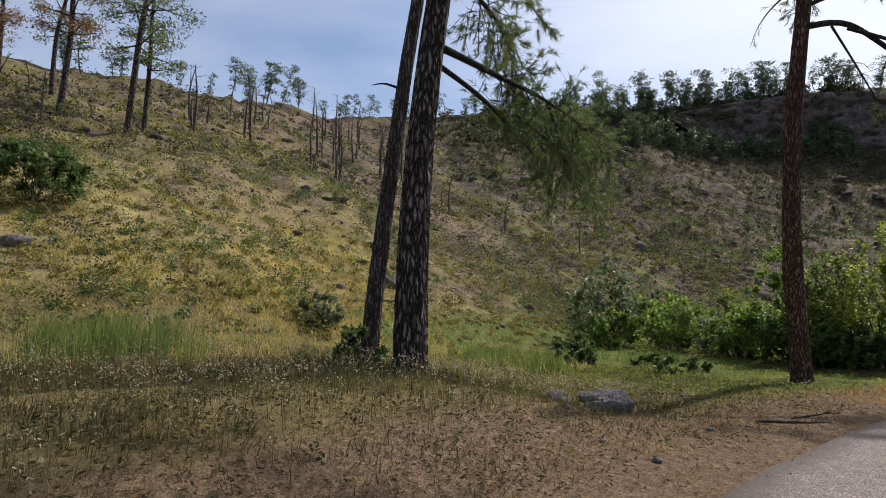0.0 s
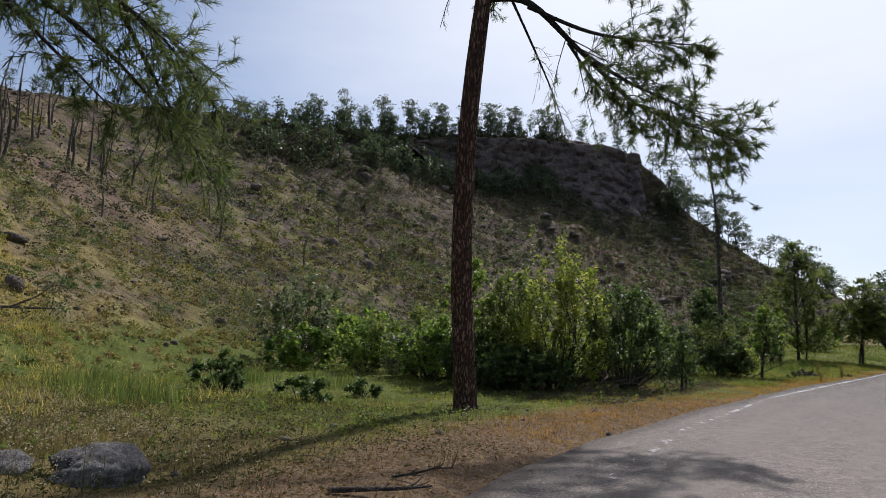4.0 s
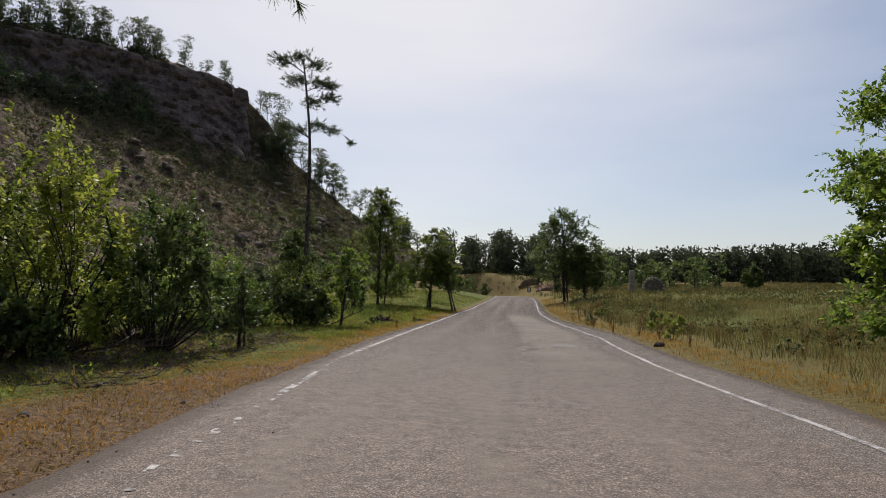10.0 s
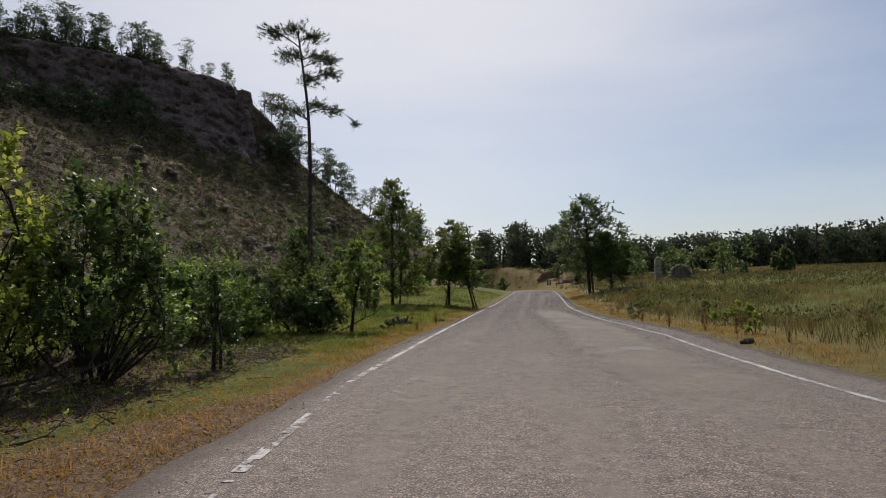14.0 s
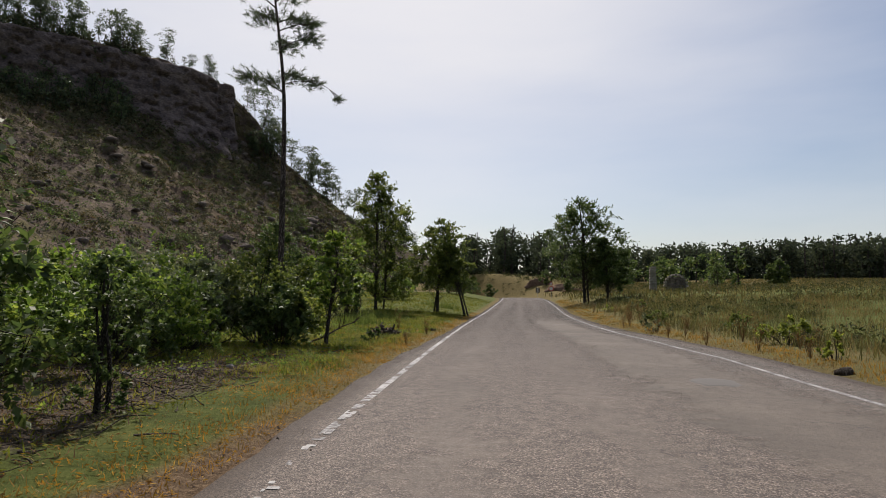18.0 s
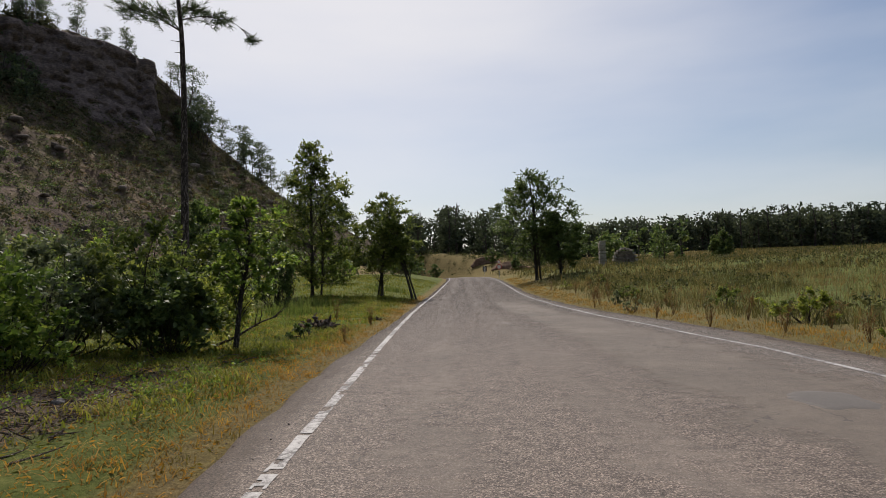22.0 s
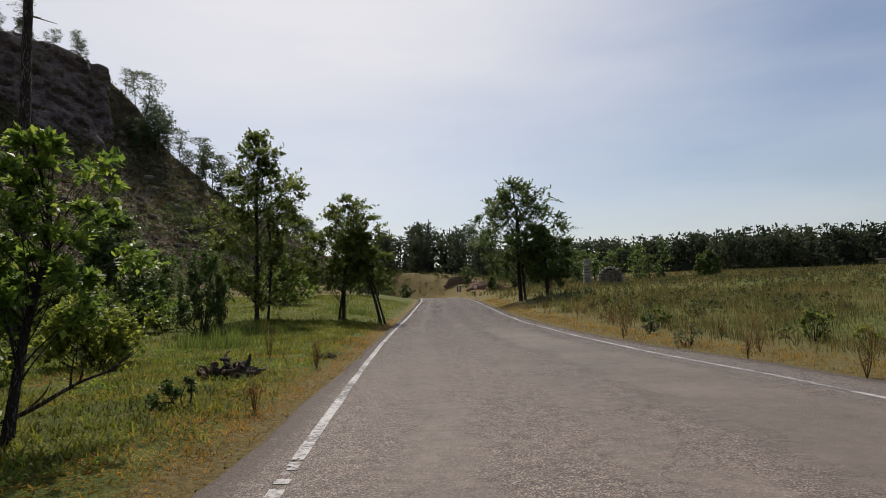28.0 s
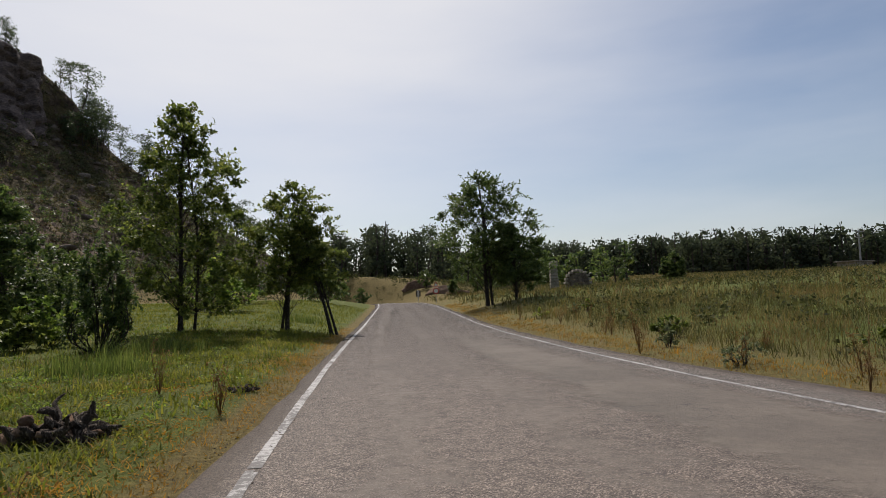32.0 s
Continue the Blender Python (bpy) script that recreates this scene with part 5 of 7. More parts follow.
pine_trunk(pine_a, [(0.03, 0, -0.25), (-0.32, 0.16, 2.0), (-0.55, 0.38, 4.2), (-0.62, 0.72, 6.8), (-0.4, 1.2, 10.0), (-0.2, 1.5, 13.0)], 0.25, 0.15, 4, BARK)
rs = np.random.RandomState(41)
pine_branch(pine_a, [(-0.6, 0.6, 5.7), (-1.2, 2.2, 5.6), (-2.3, 4.2, 5.6), (-4.0, 6.2, 5.2)], 0.07, rs, 46, 17, reach=1.3, needle_len=0.16, width=0.006)
pine_branch(pine_a, [(-0.6, 0.55, 5.4), (-0.7, 1.6, 4.9), (-1.3, 2.7, 4.5), (-2.2, 4.2, 3.9)], 0.05, rs, 16, 22, needle_len=0.15, width=0.006)
pine_branch(pine_a, [(-0.6, 0.8, 7.3), (-1.4, 1.9, 7.2), (-2.6, 3.2, 7.1), (-4.0, 4.2, 6.5)], 0.06, rs, 60, 17, reach=1.4, needle_len=0.16, width=0.006)
pine_branch(pine_a, [(-2.2, 4.0, 5.6), (-3.0, 4.9, 5.0), (-3.9, 5.8, 4.6), (-4.9, 6.9, 4.1)], 0.04, rs, 40, 13, reach=1.7, needle_len=0.16, start=0.1, width=0.006)
pine_branch(pine_a, [(-1.3, 2.7, 4.9), (-2.0, 3.9, 4.7), (-2.7, 5.0, 4.3), (-3.5, 6.3, 3.7)], 0.035, rs, 32, 12, reach=1.7, needle_len=0.16, start=0.25, width=0.006, spread=0.8)
pine_branch(pine_a, [(-1.2, 2.2, 5.6), (-1.3, 3.4, 5.3), (-1.6, 4.6, 4.9), (-2.0, 5.6, 4.3)], 0.035, rs, 28, 12, reach=1.7, needle_len=0.16, start=0.35, width=0.006, spread=0.8)
pine_branch(pine_a, [(-0.55, 0.8, 7.9), (1.0, 1.9, 8.1), (2.0, 3.4, 8.0), (2.9, 5.0, 7.4)], 0.06, rs, 34, 14)
pine_branch(pine_a, [(-0.5, 1.0, 8.8), (-0.8, -1.0, 9.1), (-1.2, -2.4, 9.2), (-2.4, -4.0, 8.8)], 0.06, rs, 30, 14)
pine_branch(pine_a, [(-0.4, 1.1, 9.6), (1.2, 2.4, 10.1), (1.8, 3.6, 10.1), (2.6, 5.2, 9.8)], 0.06, rs, 34, 14)
pine_branch(pine_a, [(-0.3, 1.3, 11.0), (-1.9, 2.2, 11.5), (-3.0, 3.4, 11.6), (-4.4, 4.8, 11.4)], 0.06, rs, 34, 14)

# its slimmer neighbour close behind
SX, SY, SZ = on_ground(-7.98, -6.27)
pine_s = thing("pine_tree", "slim leaning pine with grey-brown bark", "pine tree", (SX, SY, SZ))
pine_trunk(pine_s, [(-0.02, -0.05, -0.25), (0.03, 0.06, 1.3), (0.10, 0.27, 3.4), (0.18, 0.55, 5.8), (0.30, 0.95, 8.8), (0.35, 1.2, 12)], 0.165, 0.09, 9, BARK_SLIM, 120, 48)
pine_branch(pine_s, [(0.1, 0.8, 9.2), (-0.6, 2.2, 9.4), (-1.2, 3.6, 9.0), (-1.6, 5.0, 8.2)], 0.05, rs, 34, 14, needle_len=0.16)
pine_branch(pine_s, [(0.1, 0.7, 8.6), (0.5, -0.6, 9.0), (0.8, -1.8, 9.2), (1.1, -3.2, 9.1)], 0.05, rs, 26, 14)
pine_branch(pine_s, [(0.16, 0.48, 5.3), (0.06, 0.15, 5.4), (0.0, -0.1, 5.35)], 0.03, rs, 1, 0, live=False)

BX, BY, BZ = on_ground(-8.88, 6.51)
pine_b = thing("pine_tree", "tall red-barked pine with one long drooping limb over the verge", "pine tree", (BX, BY, BZ))
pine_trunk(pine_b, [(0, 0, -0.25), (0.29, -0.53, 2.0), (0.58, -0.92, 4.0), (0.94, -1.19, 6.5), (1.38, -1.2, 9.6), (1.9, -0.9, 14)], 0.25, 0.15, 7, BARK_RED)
rs = np.random.RandomState(43)
pine_branch(pine_b, [(1.35, -1.2, 9.45), (2.2, -0.6, 9.3), (3.0, 0.3, 8.2), (4.0, 1.1, 6.9), (5.6, 0.9, 5.9)], 0.085, rs, 40, 22, reach=1.5, needle_len=0.15, width=0.006, start=0.42)
pine_branch(pine_b, [(2.2, -0.6, 9.2), (3.5, -0.3, 8.3), (4.6, -0.1, 7.8), (6.0, -0.2, 7.2)], 0.05, rs, 38, 22, reach=1.5, needle_len=0.15, width=0.006, start=0.42)
pine_branch(pine_b, [(3.0, 0.3, 8.2), (4.1, 0.4, 7.2), (5.2, 0.5, 6.4), (6.3, 0.65, 5.4)], 0.045, rs, 46, 22, reach=1.5, needle_len=0.15, width=0.006, start=0.32)
pine_branch(pine_b, [(2.8, 0.1, 8.4), (3.1, 0.7, 7.6), (3.6, 1.1, 6.9), (4.0, 1.4, 6.2)], 0.035, rs, 26, 18, needle_len=0.14)
pine_branch(pine_b, [(1.9, -0.8, 9.35), (2.1, -0.2, 8.3), (2.2, 0.4, 7.4), (2.3, 0.9, 6.4)], 0.03, rs, 16, 0, live=False, label="bare drooping dead twigs", droop=0.9)
pine_branch(pine_b, [(1.4, -1.2, 10.0), (2.8, -0.4, 10.2), (4.0, 0.3, 9.7), (5.2, 0.8, 9.0)], 0.06, rs, 36, 16)
pine_branch(pine_b, [(1.6, -1.1, 11.4), (0.4, 0.4, 11.9), (-0.6, 1.6, 12.0), (-1.6, 2.8, 11.7)], 0.07, rs, 30, 14)
pine_branch(pine_b, [(1.6, -1.1, 12.0), (1.2, -2.6, 12.5), (0.8, -3.8, 12.6), (0.6, -5.2, 12.3)], 0.07, rs, 30, 14)
pine_branch(pine_b, [(1.4, -1.2, 10.6), (0.2, -0.6, 10.8), (-0.8, -0.1, 10.7), (-1.7, 0.5, 10.4)], 0.03, rs, 6, 0, live=False, label="bare dead side limb")

# the thin tall pine that stands behind the bushes
def thin_pine(at, tall, clumps, seed, turn):
    """A tall slender pine: long bare trunk, few limbs, each ending in a flat ragged clump of needles."""
    rs = np.random.RandomState(seed)
    ob = thing("pine_tree", "thin tall pine with a sparse ragged crown", "pine tree", at)
    p = curve_points([(0, 0, -0.4), (0.02, 0.1, tall * 0.35), (-0.05, 0.1, tall * 0.7), (-0.55, 0.0, tall)], 40)
    g = Geo()
    tube(g, p, np.linspace(0.15, 0.035, 40), 9, 0.15, seed)
    part("trunk", g.mesh("trunk", BARK_SLIM, True), ob)
    for along, up, r in clumps:
        depth = rs.uniform(-0.8, 0.8) * (0.4 + abs(along) * 0.5)
        c = np.array([along, depth, up])
        i = int(np.clip(np.searchsorted(p[:, 2], up - 0.35 * abs(along) - 0.15), 4, 38))
        wood, green = Geo(), Geo()
        start = np.array([1.2, 0.0, 10.7]) if r < 0.3 else p[i]
        q = curve_points([start, (start + c) / 2 + np.array([0, 0, 0.10]), c], 8)
        tube(wood, q, np.linspace(0.035, 0.012, 8) * min(1.0, r / 0.5), 5)
        n = int(70 * (r / 0.7) ** 1.5) + 6
        e = c + np.clip(rs.normal(scale=0.5, size=(n, 3)), -1, 1) * r * np.array([1.15, 1.0, 0.62])
        for tip in e:
            tube(wood, np.linspace(q[rs.randint(4, 8)], tip, 3), [0.010, 0.008, 0.005], 3)
        needles(green, rs, e, unit(e - p[i] + np.array([0, 0, 0.5])), 22, 0.20, 0.0075, 0.7)
        branch = part("branch", wood.mesh("branch", BARK_GREY), ob)
        part("needles", green.mesh("needles", NEEDLE_FAR), branch)
    for k in range(7):
        i, a = rs.randint(12, 30), rs.uniform(0, 6.28)
        g = Geo()
        e = p[i] + np.array([math.cos(a) * 0.5, math.sin(a) * 0.5, rs.uniform(-0.1, 0.25)]) * rs.uniform(0.4, 1.4)
        tube(g, np.linspace(p[i], e, 3), [0.02, 0.013, 0.006], 4)
        part("branch", g.mesh("branch", BARK_GREY), ob, "short dead branch stub")
    ob.rotation_euler = (0, 0, radians(turn))
    return ob


PX, PY, PZ = on_ground(-13.2, 34.8)
thin_pine((PX, PY, PZ), 14.4, [(-1.75, 14.2, 0.6), (-0.8, 14.7, 0.6), (0.25, 14.2, 0.6), (-0.9, 13.4, 0.7), (0.5, 13.35, 0.65), (1.1, 13.1, 0.4), (0.1, 12.2, 0.6), (1.0, 12.3, 0.5),
                               (-1.6, 10.7, 0.55), (-0.7, 10.4, 0.45), (0.3, 10.9, 0.55), (1.15, 10.75, 0.42), (2.3, 10.0, 0.2)], 91, 22)

# pines on the slope to the left, half of their needles brown
rs = np.random.RandomState(47)
for k, (x, y, h) in enumerate([(-52, -13, 21), (-64, -12.2, 19), (-57.5, -18.5, 21), (-71, -21.2, 19), (-58, -25, 20), (-76, -27, 18), (-68, -31, 19)]):
    ob = far_pine("pine_tree", "tall pine with dry rusty needles and bare lower limbs" if k > 1 else "tall slope pine with a thin green crown",
                  h, 120 + k, 0.34, 0.28, 5600, 0.30, 0.03, NEEDLE_DRY if k in (2, 4, 5) else NEEDLE, group="pines on the left slope", clumps=30, bark=BARK, thick=0.0145, clump=0.075)
    ob.matrix_basis = pose(*on_ground(x, y), 0, 3, 40 * k)

# ---- bushes of the left meadow, and the hedge of young growth ----
B = [
    # x, y, half widths, height, leaves, words
    (-27.5, 14.5, 2.6, 2.2, 5.0, LEAF_GREY, "tall grey-green bush at the meadow's edge"),
    (-33, 18.5, 2.4, 2.2, 4.6, LEAF_DARK, "dark rounded bush at the foot of the slope"),
    (-23.5, 15.5, 2.6, 1.8, 2.8, LEAF, "bright green leafy thicket"),
    (-19, 14.5, 2.4, 1.8, 2.8, LEAF_MID, "bright green leafy thicket"),
    (-17.2, 13.4, 1.6, 1.5, 2.2, LEAF_GREY, "grey-green bush in the thicket"),
    (-14.8, 15.2, 1.9, 1.7, 3.4, LEAF_MID, "bright green leafy bush"),
    (-12.6, 13.4, 1.7, 1.6, 3.9, LEAF_MID, "tall fresh-leaved bush with thin stems"),
    (-10.9, 13.4, 1.7, 1.5, 4.6, LEAF_YEL, "tall yellow-green bush beside the road"),
    (-9.3, 15.2, 1.4, 1.3, 3.4, LEAF_DARK, "dark bush with tangled stems"),
    (-25.8, 13.2, 1.7, 1.4, 2.0, LEAF, "bright green low thicket"),
    (-21.3, 13.6, 2.0, 1.5, 2.3, LEAF, "bright green leafy thicket"),
    (-15.9, 12.6, 1.6, 1.3, 2.1, LEAF, "bright green leafy bush low in the thicket"),
    (-13.4, 12.2, 1.3, 1.1, 1.7, LEAF_DARK, "dark low bush at the hedge foot"),
    (-11.8, 11.9, 1.2, 0.9, 1.3, LEAF_DARK, "dark low bush at the hedge foot"),
    (-10.9, 12.3, 1.1, 0.9, 1.3, LEAF_DARK, "dark tangled bush at the hedge foot"),
    (-12.6, 19.5, 1.9, 1.8, 2.4, LEAF, "low leafy bush behind the hedge"),
    (-13.2, 24.0, 2.2, 2.0, 2.6, LEAF, "bright green bush behind the hedge"),
    (-15.2, 27.5, 2.3, 2.0, 2.9, LEAF_GREY, "grey-green bush behind the hedge"),
    (-17.5, 32.5, 2.6, 2.2, 3.0, LEAF_MID, "leafy bush towards the hill"),
    (-11.2, 28.8, 1.7, 1.4, 3.1, LEAF_MID, "leafy roadside bush with dark base"),
    (-12.9, 28.0, 1.5, 1.3, 2.5, LEAF_GREY, "thin grey-green bush with bare stems"),
    (-10.3, 27.9, 1.0, 1.0, 1.7, LEAF_DARK, "low dark bush by the verge"),
    (-13.0, 37.5, 1.2, 1.1, 1.7, LEAF_YEL, "rounded yellow-green roadside bush"),
    (-16.5, 42.0, 1.7, 1.6, 2.2, LEAF_MID, "leafy green bush near the slope"),
    (-14.4, 48.0, 0.95, 0.95, 3.4, LEAF_DARK, "narrow dark bush below the tall tree"),
    (-22, 40, 3.0, 2.6, 3.6, LEAF_GREY, "grey-green bush at the foot of the slope"),
    (-26, 50, 3.0, 2.6, 4.0, LEAF, "leafy bush at the foot of the slope"),
    (-24, 62, 3.0, 2.6, 4.0, LEAF_DARK, "dark bush at the foot of the slope"),
    (-17, 70, 2.6, 2.4, 3.6, LEAF, "leafy bush near the bend"),
    (-24, 27, 2.6, 2.4, 3.0, LEAF_GREY, "grey-green bush at the foot of the slope"),
    (-30, 34, 2.8, 2.4, 3.4, LEAF_DARK, "dark bush at the foot of the slope"),
    (-36, 26, 2.4, 2.4, 3.4, LEAF_GREY, "grey-green bush low on the slope"),
    (-19, 84, 2.8, 2.6, 3.0, LEAF_DARK, "dark bush near the bend"),
    (-13, 92, 2.4, 2.4, 2.4, LEAF_DARK, "low dark bush near the bend"),
]
for k, (x, y, wx, wy, h, mat, label) in enumerate(B):
    near = math.hypot(x + 6, y - 18) < 16 or (x > -18 and y < 50)
    bush("bush", label, on_ground(x, y), (wx, wy, h), mat, 300 + k, clusters=58 if near else 32, per=130 if near else 90,
         leaf=0.13 if near else 0.24, stems=9, group="bushes left of the road")

rs_b = np.random.RandomState(77)
for k in range(44):
    y = rs_b.uniform(16, 62)
    x = np.interp(y, [16, 30, 45, 62], [-13.5, -13.5, -16.5, -18]) - 15 * rs_b.random_sample() ** 1.3
    h = rs_b.uniform(0.9, 2.3) * (1.0 + 0.004 * (y - 16))
    mat, words = ((LEAF, "bright green"), (LEAF_MID, "mid-green"), (LEAF_GREY, "grey-green"), (LEAF_DARK, "dark"), (LEAF_MID, "mid-green"))[k % 5]
    bush("bush", words + " leafy bush in the thicket below the hill", on_ground(x, y), (h * rs_b.uniform(0.6, 0.95), h * rs_b.uniform(0.6, 0.9), h), mat, 800 + k, 24, 60, 0.19, 4, group="thicket below the hill")
for k, (x, y, h) in enumerate([(-11.4, 17.4, 1.5), (-12.1, 22.8, 1.8), (-11.6, 24.8, 1.3), (-12.2, 16.2, 2.0), (-12.8, 25.8, 2.1), (-12.4, 19.6, 1.7)]):
    bush("bush", "tangled hedge bush with dark bare stems", on_ground(x, y), (h * 0.75, h * 0.7, h), (LEAF_MID, LEAF_DARK, LEAF)[k % 3], 860 + k, 34, 120, 0.09, 9, group="bushes left of the road")

bush("shrub", "small dark upright shrub in the meadow", on_ground(-15.2, 3.5), (0.75, 0.7, 1.0), LEAF_DARK, 351, 18, 200, 0.10, 6, "shrub")
bush("shrub", "low dark shrub in the meadow", on_ground(-11.5, 3.6), (0.7, 0.6, 0.55), LEAF_DARK, 352, 14, 150, 0.09, 5, "shrub")
bush("shrub", "low dark shrub in the meadow", on_ground(-12.8, 6.5), (0.6, 0.5, 0.45), LEAF_DARK, 353, 14, 140, 0.09, 5, "shrub")
bush("shrub", "twiggy dark shrub against the old pine", on_ground(-6.9, -6.75), (0.6, 0.5, 0.65), LEAF_DARK, 354, 14, 130, 0.07, 8, "shrub")
bush("shrub", "broad dark bush on the grassy slope", on_ground(-30.5, -15.5), (3.0, 2.2, 2.6), LEAF_DARK, 355, 44, 300, 0.17, 8, "bush")
bush("shrub", "rounded green shrub on the grassy slope", on_ground(-22.5, -4.0), (1.2, 1.1, 1.3), LEAF_GREY, 356, 26, 220, 0.11, 6, "shrub")

# saplings and small trees
leafy_tree("young_tree", "slender young tree with bright leaves", on_ground(-14.2, 12.8), 5.2, 1.0, LEAF, 401, ((0, 0, 0.05),), 26, 220, 0.12, 0.2)
leafy_tree("young_tree", "leaning young tree with a dense dark crown", on_ground(-9.1, 28.6), 4.0, 0.8, LEAF, 402, ((0, 0, 0.06),), 34, 90, 0.12, 0.42, lean=(0.35, 0.5))
leafy_tree("tree", "slim tree leaning to the road, green crown", on_ground(-7.9, 56.3), 6.2, 1.25, LEAF_MID, 403, ((0, 0, 0.085), (0.22, 0.2, 0.06)), 40, 130, 0.17, 0.42, lean=(-1.7, 0.4), group="trees left of the road")
leafy_tree("tree", "round-crowned green tree on a short trunk", on_ground(-10.1, 57.2), 7.3, 2.0, LEAF_MID, 404, ((0, 0, 0.10), (-0.3, 0.2, 0.06)), 72, 130, 0.17, 0.30, lean=(0.5, 0), group="trees left of the road")
leafy_tree("tree", "tall dark green tree with a narrow top", on_ground(-14.4, 55.5), 10.7, 2.2, LEAF_MID, 405, ((0, 0, 0.11), (0.5, 0.3, 0.06)), 109, 130, 0.18, 0.16, lean=(0.3, 0), group="trees left of the road")
leafy_tree("tree", "broad dark tree at the foot of the slope", on_ground(-21.5, 54.0), 6.6, 2.1, LEAF_DARK, 412, ((0, 0, 0.12), (0.4, 0.3, 0.08)), 90, 150, 0.19, 0.06, group="trees left of the road")
leafy_tree("tree", "dark oak leaning over the verge", on_ground(2.4, 80.2), 12.0, 3.4, LEAF_DARK, 407, ((0, 0, 0.17), (0.4, 0.1, 0.10)), 85, 140, 0.24, 0.3, lean=(-0.5, 0), group="pair of oaks right of the road")
leafy_tree("tree", "smaller dark oak beside its neighbour", on_ground(4.8, 80.0), 6.9, 2.3, LEAF_DARK, 408, ((0, 0, 0.13),), 72, 140, 0.22, 0.25, lean=(-0.4, 0), group="pair of oaks right of the road")
leafy_tree("tree", "large fresh green tree beside the road", on_ground(13.7, 23.7), 11.9, 3.3, LEAF, 409, ((0, 0, 0.2), (0.5, 0.2, 0.14), (-0.4, 0.3, 0.12)), 190, 250, 0.21, 0.03)
bush("bush", "round dark bush alone in the field", on_ground(37.4, 124.4), (1.7, 1.7, 4.2), LEAF_DARK, 410, 40, 260, 0.3, 5, low=0.02)
leafy_tree("tree", "bent thin dark tree at the field's edge", on_ground(26.0, 118), 4.6, 1.6, LEAF_DARK, 411, ((0, 0, 0.1),), 16, 110, 0.2, 0.3)

# ---- grass ----
def is_left(x, y):
    return x < np.interp(y, [-30, 0, 40, 100], [14, 2, -2, -4])


def free_of_hill(x, y):
    df, _, sf = to_line(x, y, FOOT)
    return np.where(sf > 0, 1 - smooth(0, 8, df), 1.0)


sward("bank_grass", "low mottled olive and straw-coloured grass on the bank", BANK, 501, (-22, 2, -16, 6), 13000, 7, 0.10, 0.10, 0.006,
      lambda x, y: smooth(0.4, 2.4, road_gap(x, y)) * is_left(x, y) * (1 - 0.6 * smooth(-2, 4, y)) * (0.35 + 0.65 * smooth(-0.1, 0.1, fbm(x, y, 1.6, 3, 15))), 1.2, bent=False)
sward("green_grass", "dark green spring grass on the bank", FIELD, 502, (-16, 2, -15, -1), 7000, 8, 0.13, 0.17, 0.006,
      lambda x, y: smooth(2.0, 5.0, road_gap(x, y)) * is_left(x, y) * smooth(-0.06, 0.12, fbm(x, y, 2.2, 3, 16)) * smooth(-1, -4, y), 0.8)
sward("golden_grass", "bright golden dry grass over the lower slope", GOLD, 513, (-42, -9, -26, 3), 25000, 7, 0.15, 0.20, 0.009,
      lambda x, y: smooth(8.0, 12.0, road_gap(x, y)) * smooth(-46, -34, x + 0.5 * y) * (0.15 + 0.85 * smooth(-0.12, 0.06, fbm(x, y, 5.0, 3, 26))), 0.9, bent=False)
sward("wild_oats", "tall thin wild oats on the bank", FIELD, 503, (-13, 0, -14, -1), 2600, 4, 0.14, 0.32, 0.003,
      lambda x, y: smooth(1.6, 4.0, road_gap(x, y)) * is_left(x, y), 0.3, heads="oat_heads", head_size=0.034)
sward("tall_grass_clump", "tall soft green grass clump on the bank", GRASS_TALL, 504, (-14.5, -7.5, -14, -8.2), 620, 26, 0.16, 0.7, 0.006,
      lambda x, y: np.exp(-(((x + 10.6) / 1.9) ** 2 + ((y + 10.8) / 1.3) ** 2)), 0.35)
sward("russet_stalks", "russet dry stalks and leaf litter along the verge", RUSSET, 505, (-12, 2, -13, 17), 8000, 6, 0.12, 0.06, 0.007,
      lambda x, y: (1 - smooth(1.2, 4.2, road_gap(x, y))) * is_left(x, y) * (0.25 + 0.75 * smooth(0.1, 0.5, road_gap(x, y))) * (1 - 0.8 * smooth(11, 16, y)), 1.8, bent=False)
sward("verge_straw", "short orange dry grass along the verge", VERGE, 506, (-11, -2, 3, 62), 13000, 6, 0.09, 0.085, 0.007,
      lambda x, y: smooth(0.0, 0.3, road_gap(x, y)) * (1 - smooth(np.interp(y, [10, 20], [0.9, 0.25]), np.interp(y, [8, 15, 22], [3.0, 1.7, 1.2]), road_gap(x, y))) * is_left(x, y), 0.9, bent=False)
sward("meadow_grass", "short yellow-green meadow turf below the hill", GRASS, 507, (-34, -5, -2, 40), 16000, 6, 0.14, 0.10, 0.013,
      lambda x, y: smooth(1.3, 3.2, road_gap(x, y)) * is_left(x, y) * free_of_hill(x, y) * (0.25 + 0.75 * smooth(-0.15, 0.12, fbm(x, y, 4.0, 3, 17))), 0.9, bent=False)
sward("meadow_grass", "green grass between the bushes and the bend", GRASS, 508, (-34, -6, 36, 92), 9000, 6, 0.2, 0.13, 0.021,
      lambda x, y: smooth(0.5, 1.6, road_gap(x, y)) * is_left(x, y) * free_of_hill(x, y), 0.7, bent=False)
sward("meadow_grass", "rank green grass tufts beside the far verge", GRASS, 514, (-14, -6.5, 21, 56), 6500, 8, 0.13, 0.13, 0.011,
      lambda x, y: smooth(0.5, 1.4, road_gap(x, y)) * is_left(x, y) * smooth(-0.12, 0.10, fbm(x, y, 2.4, 3, 37)), 1.3)
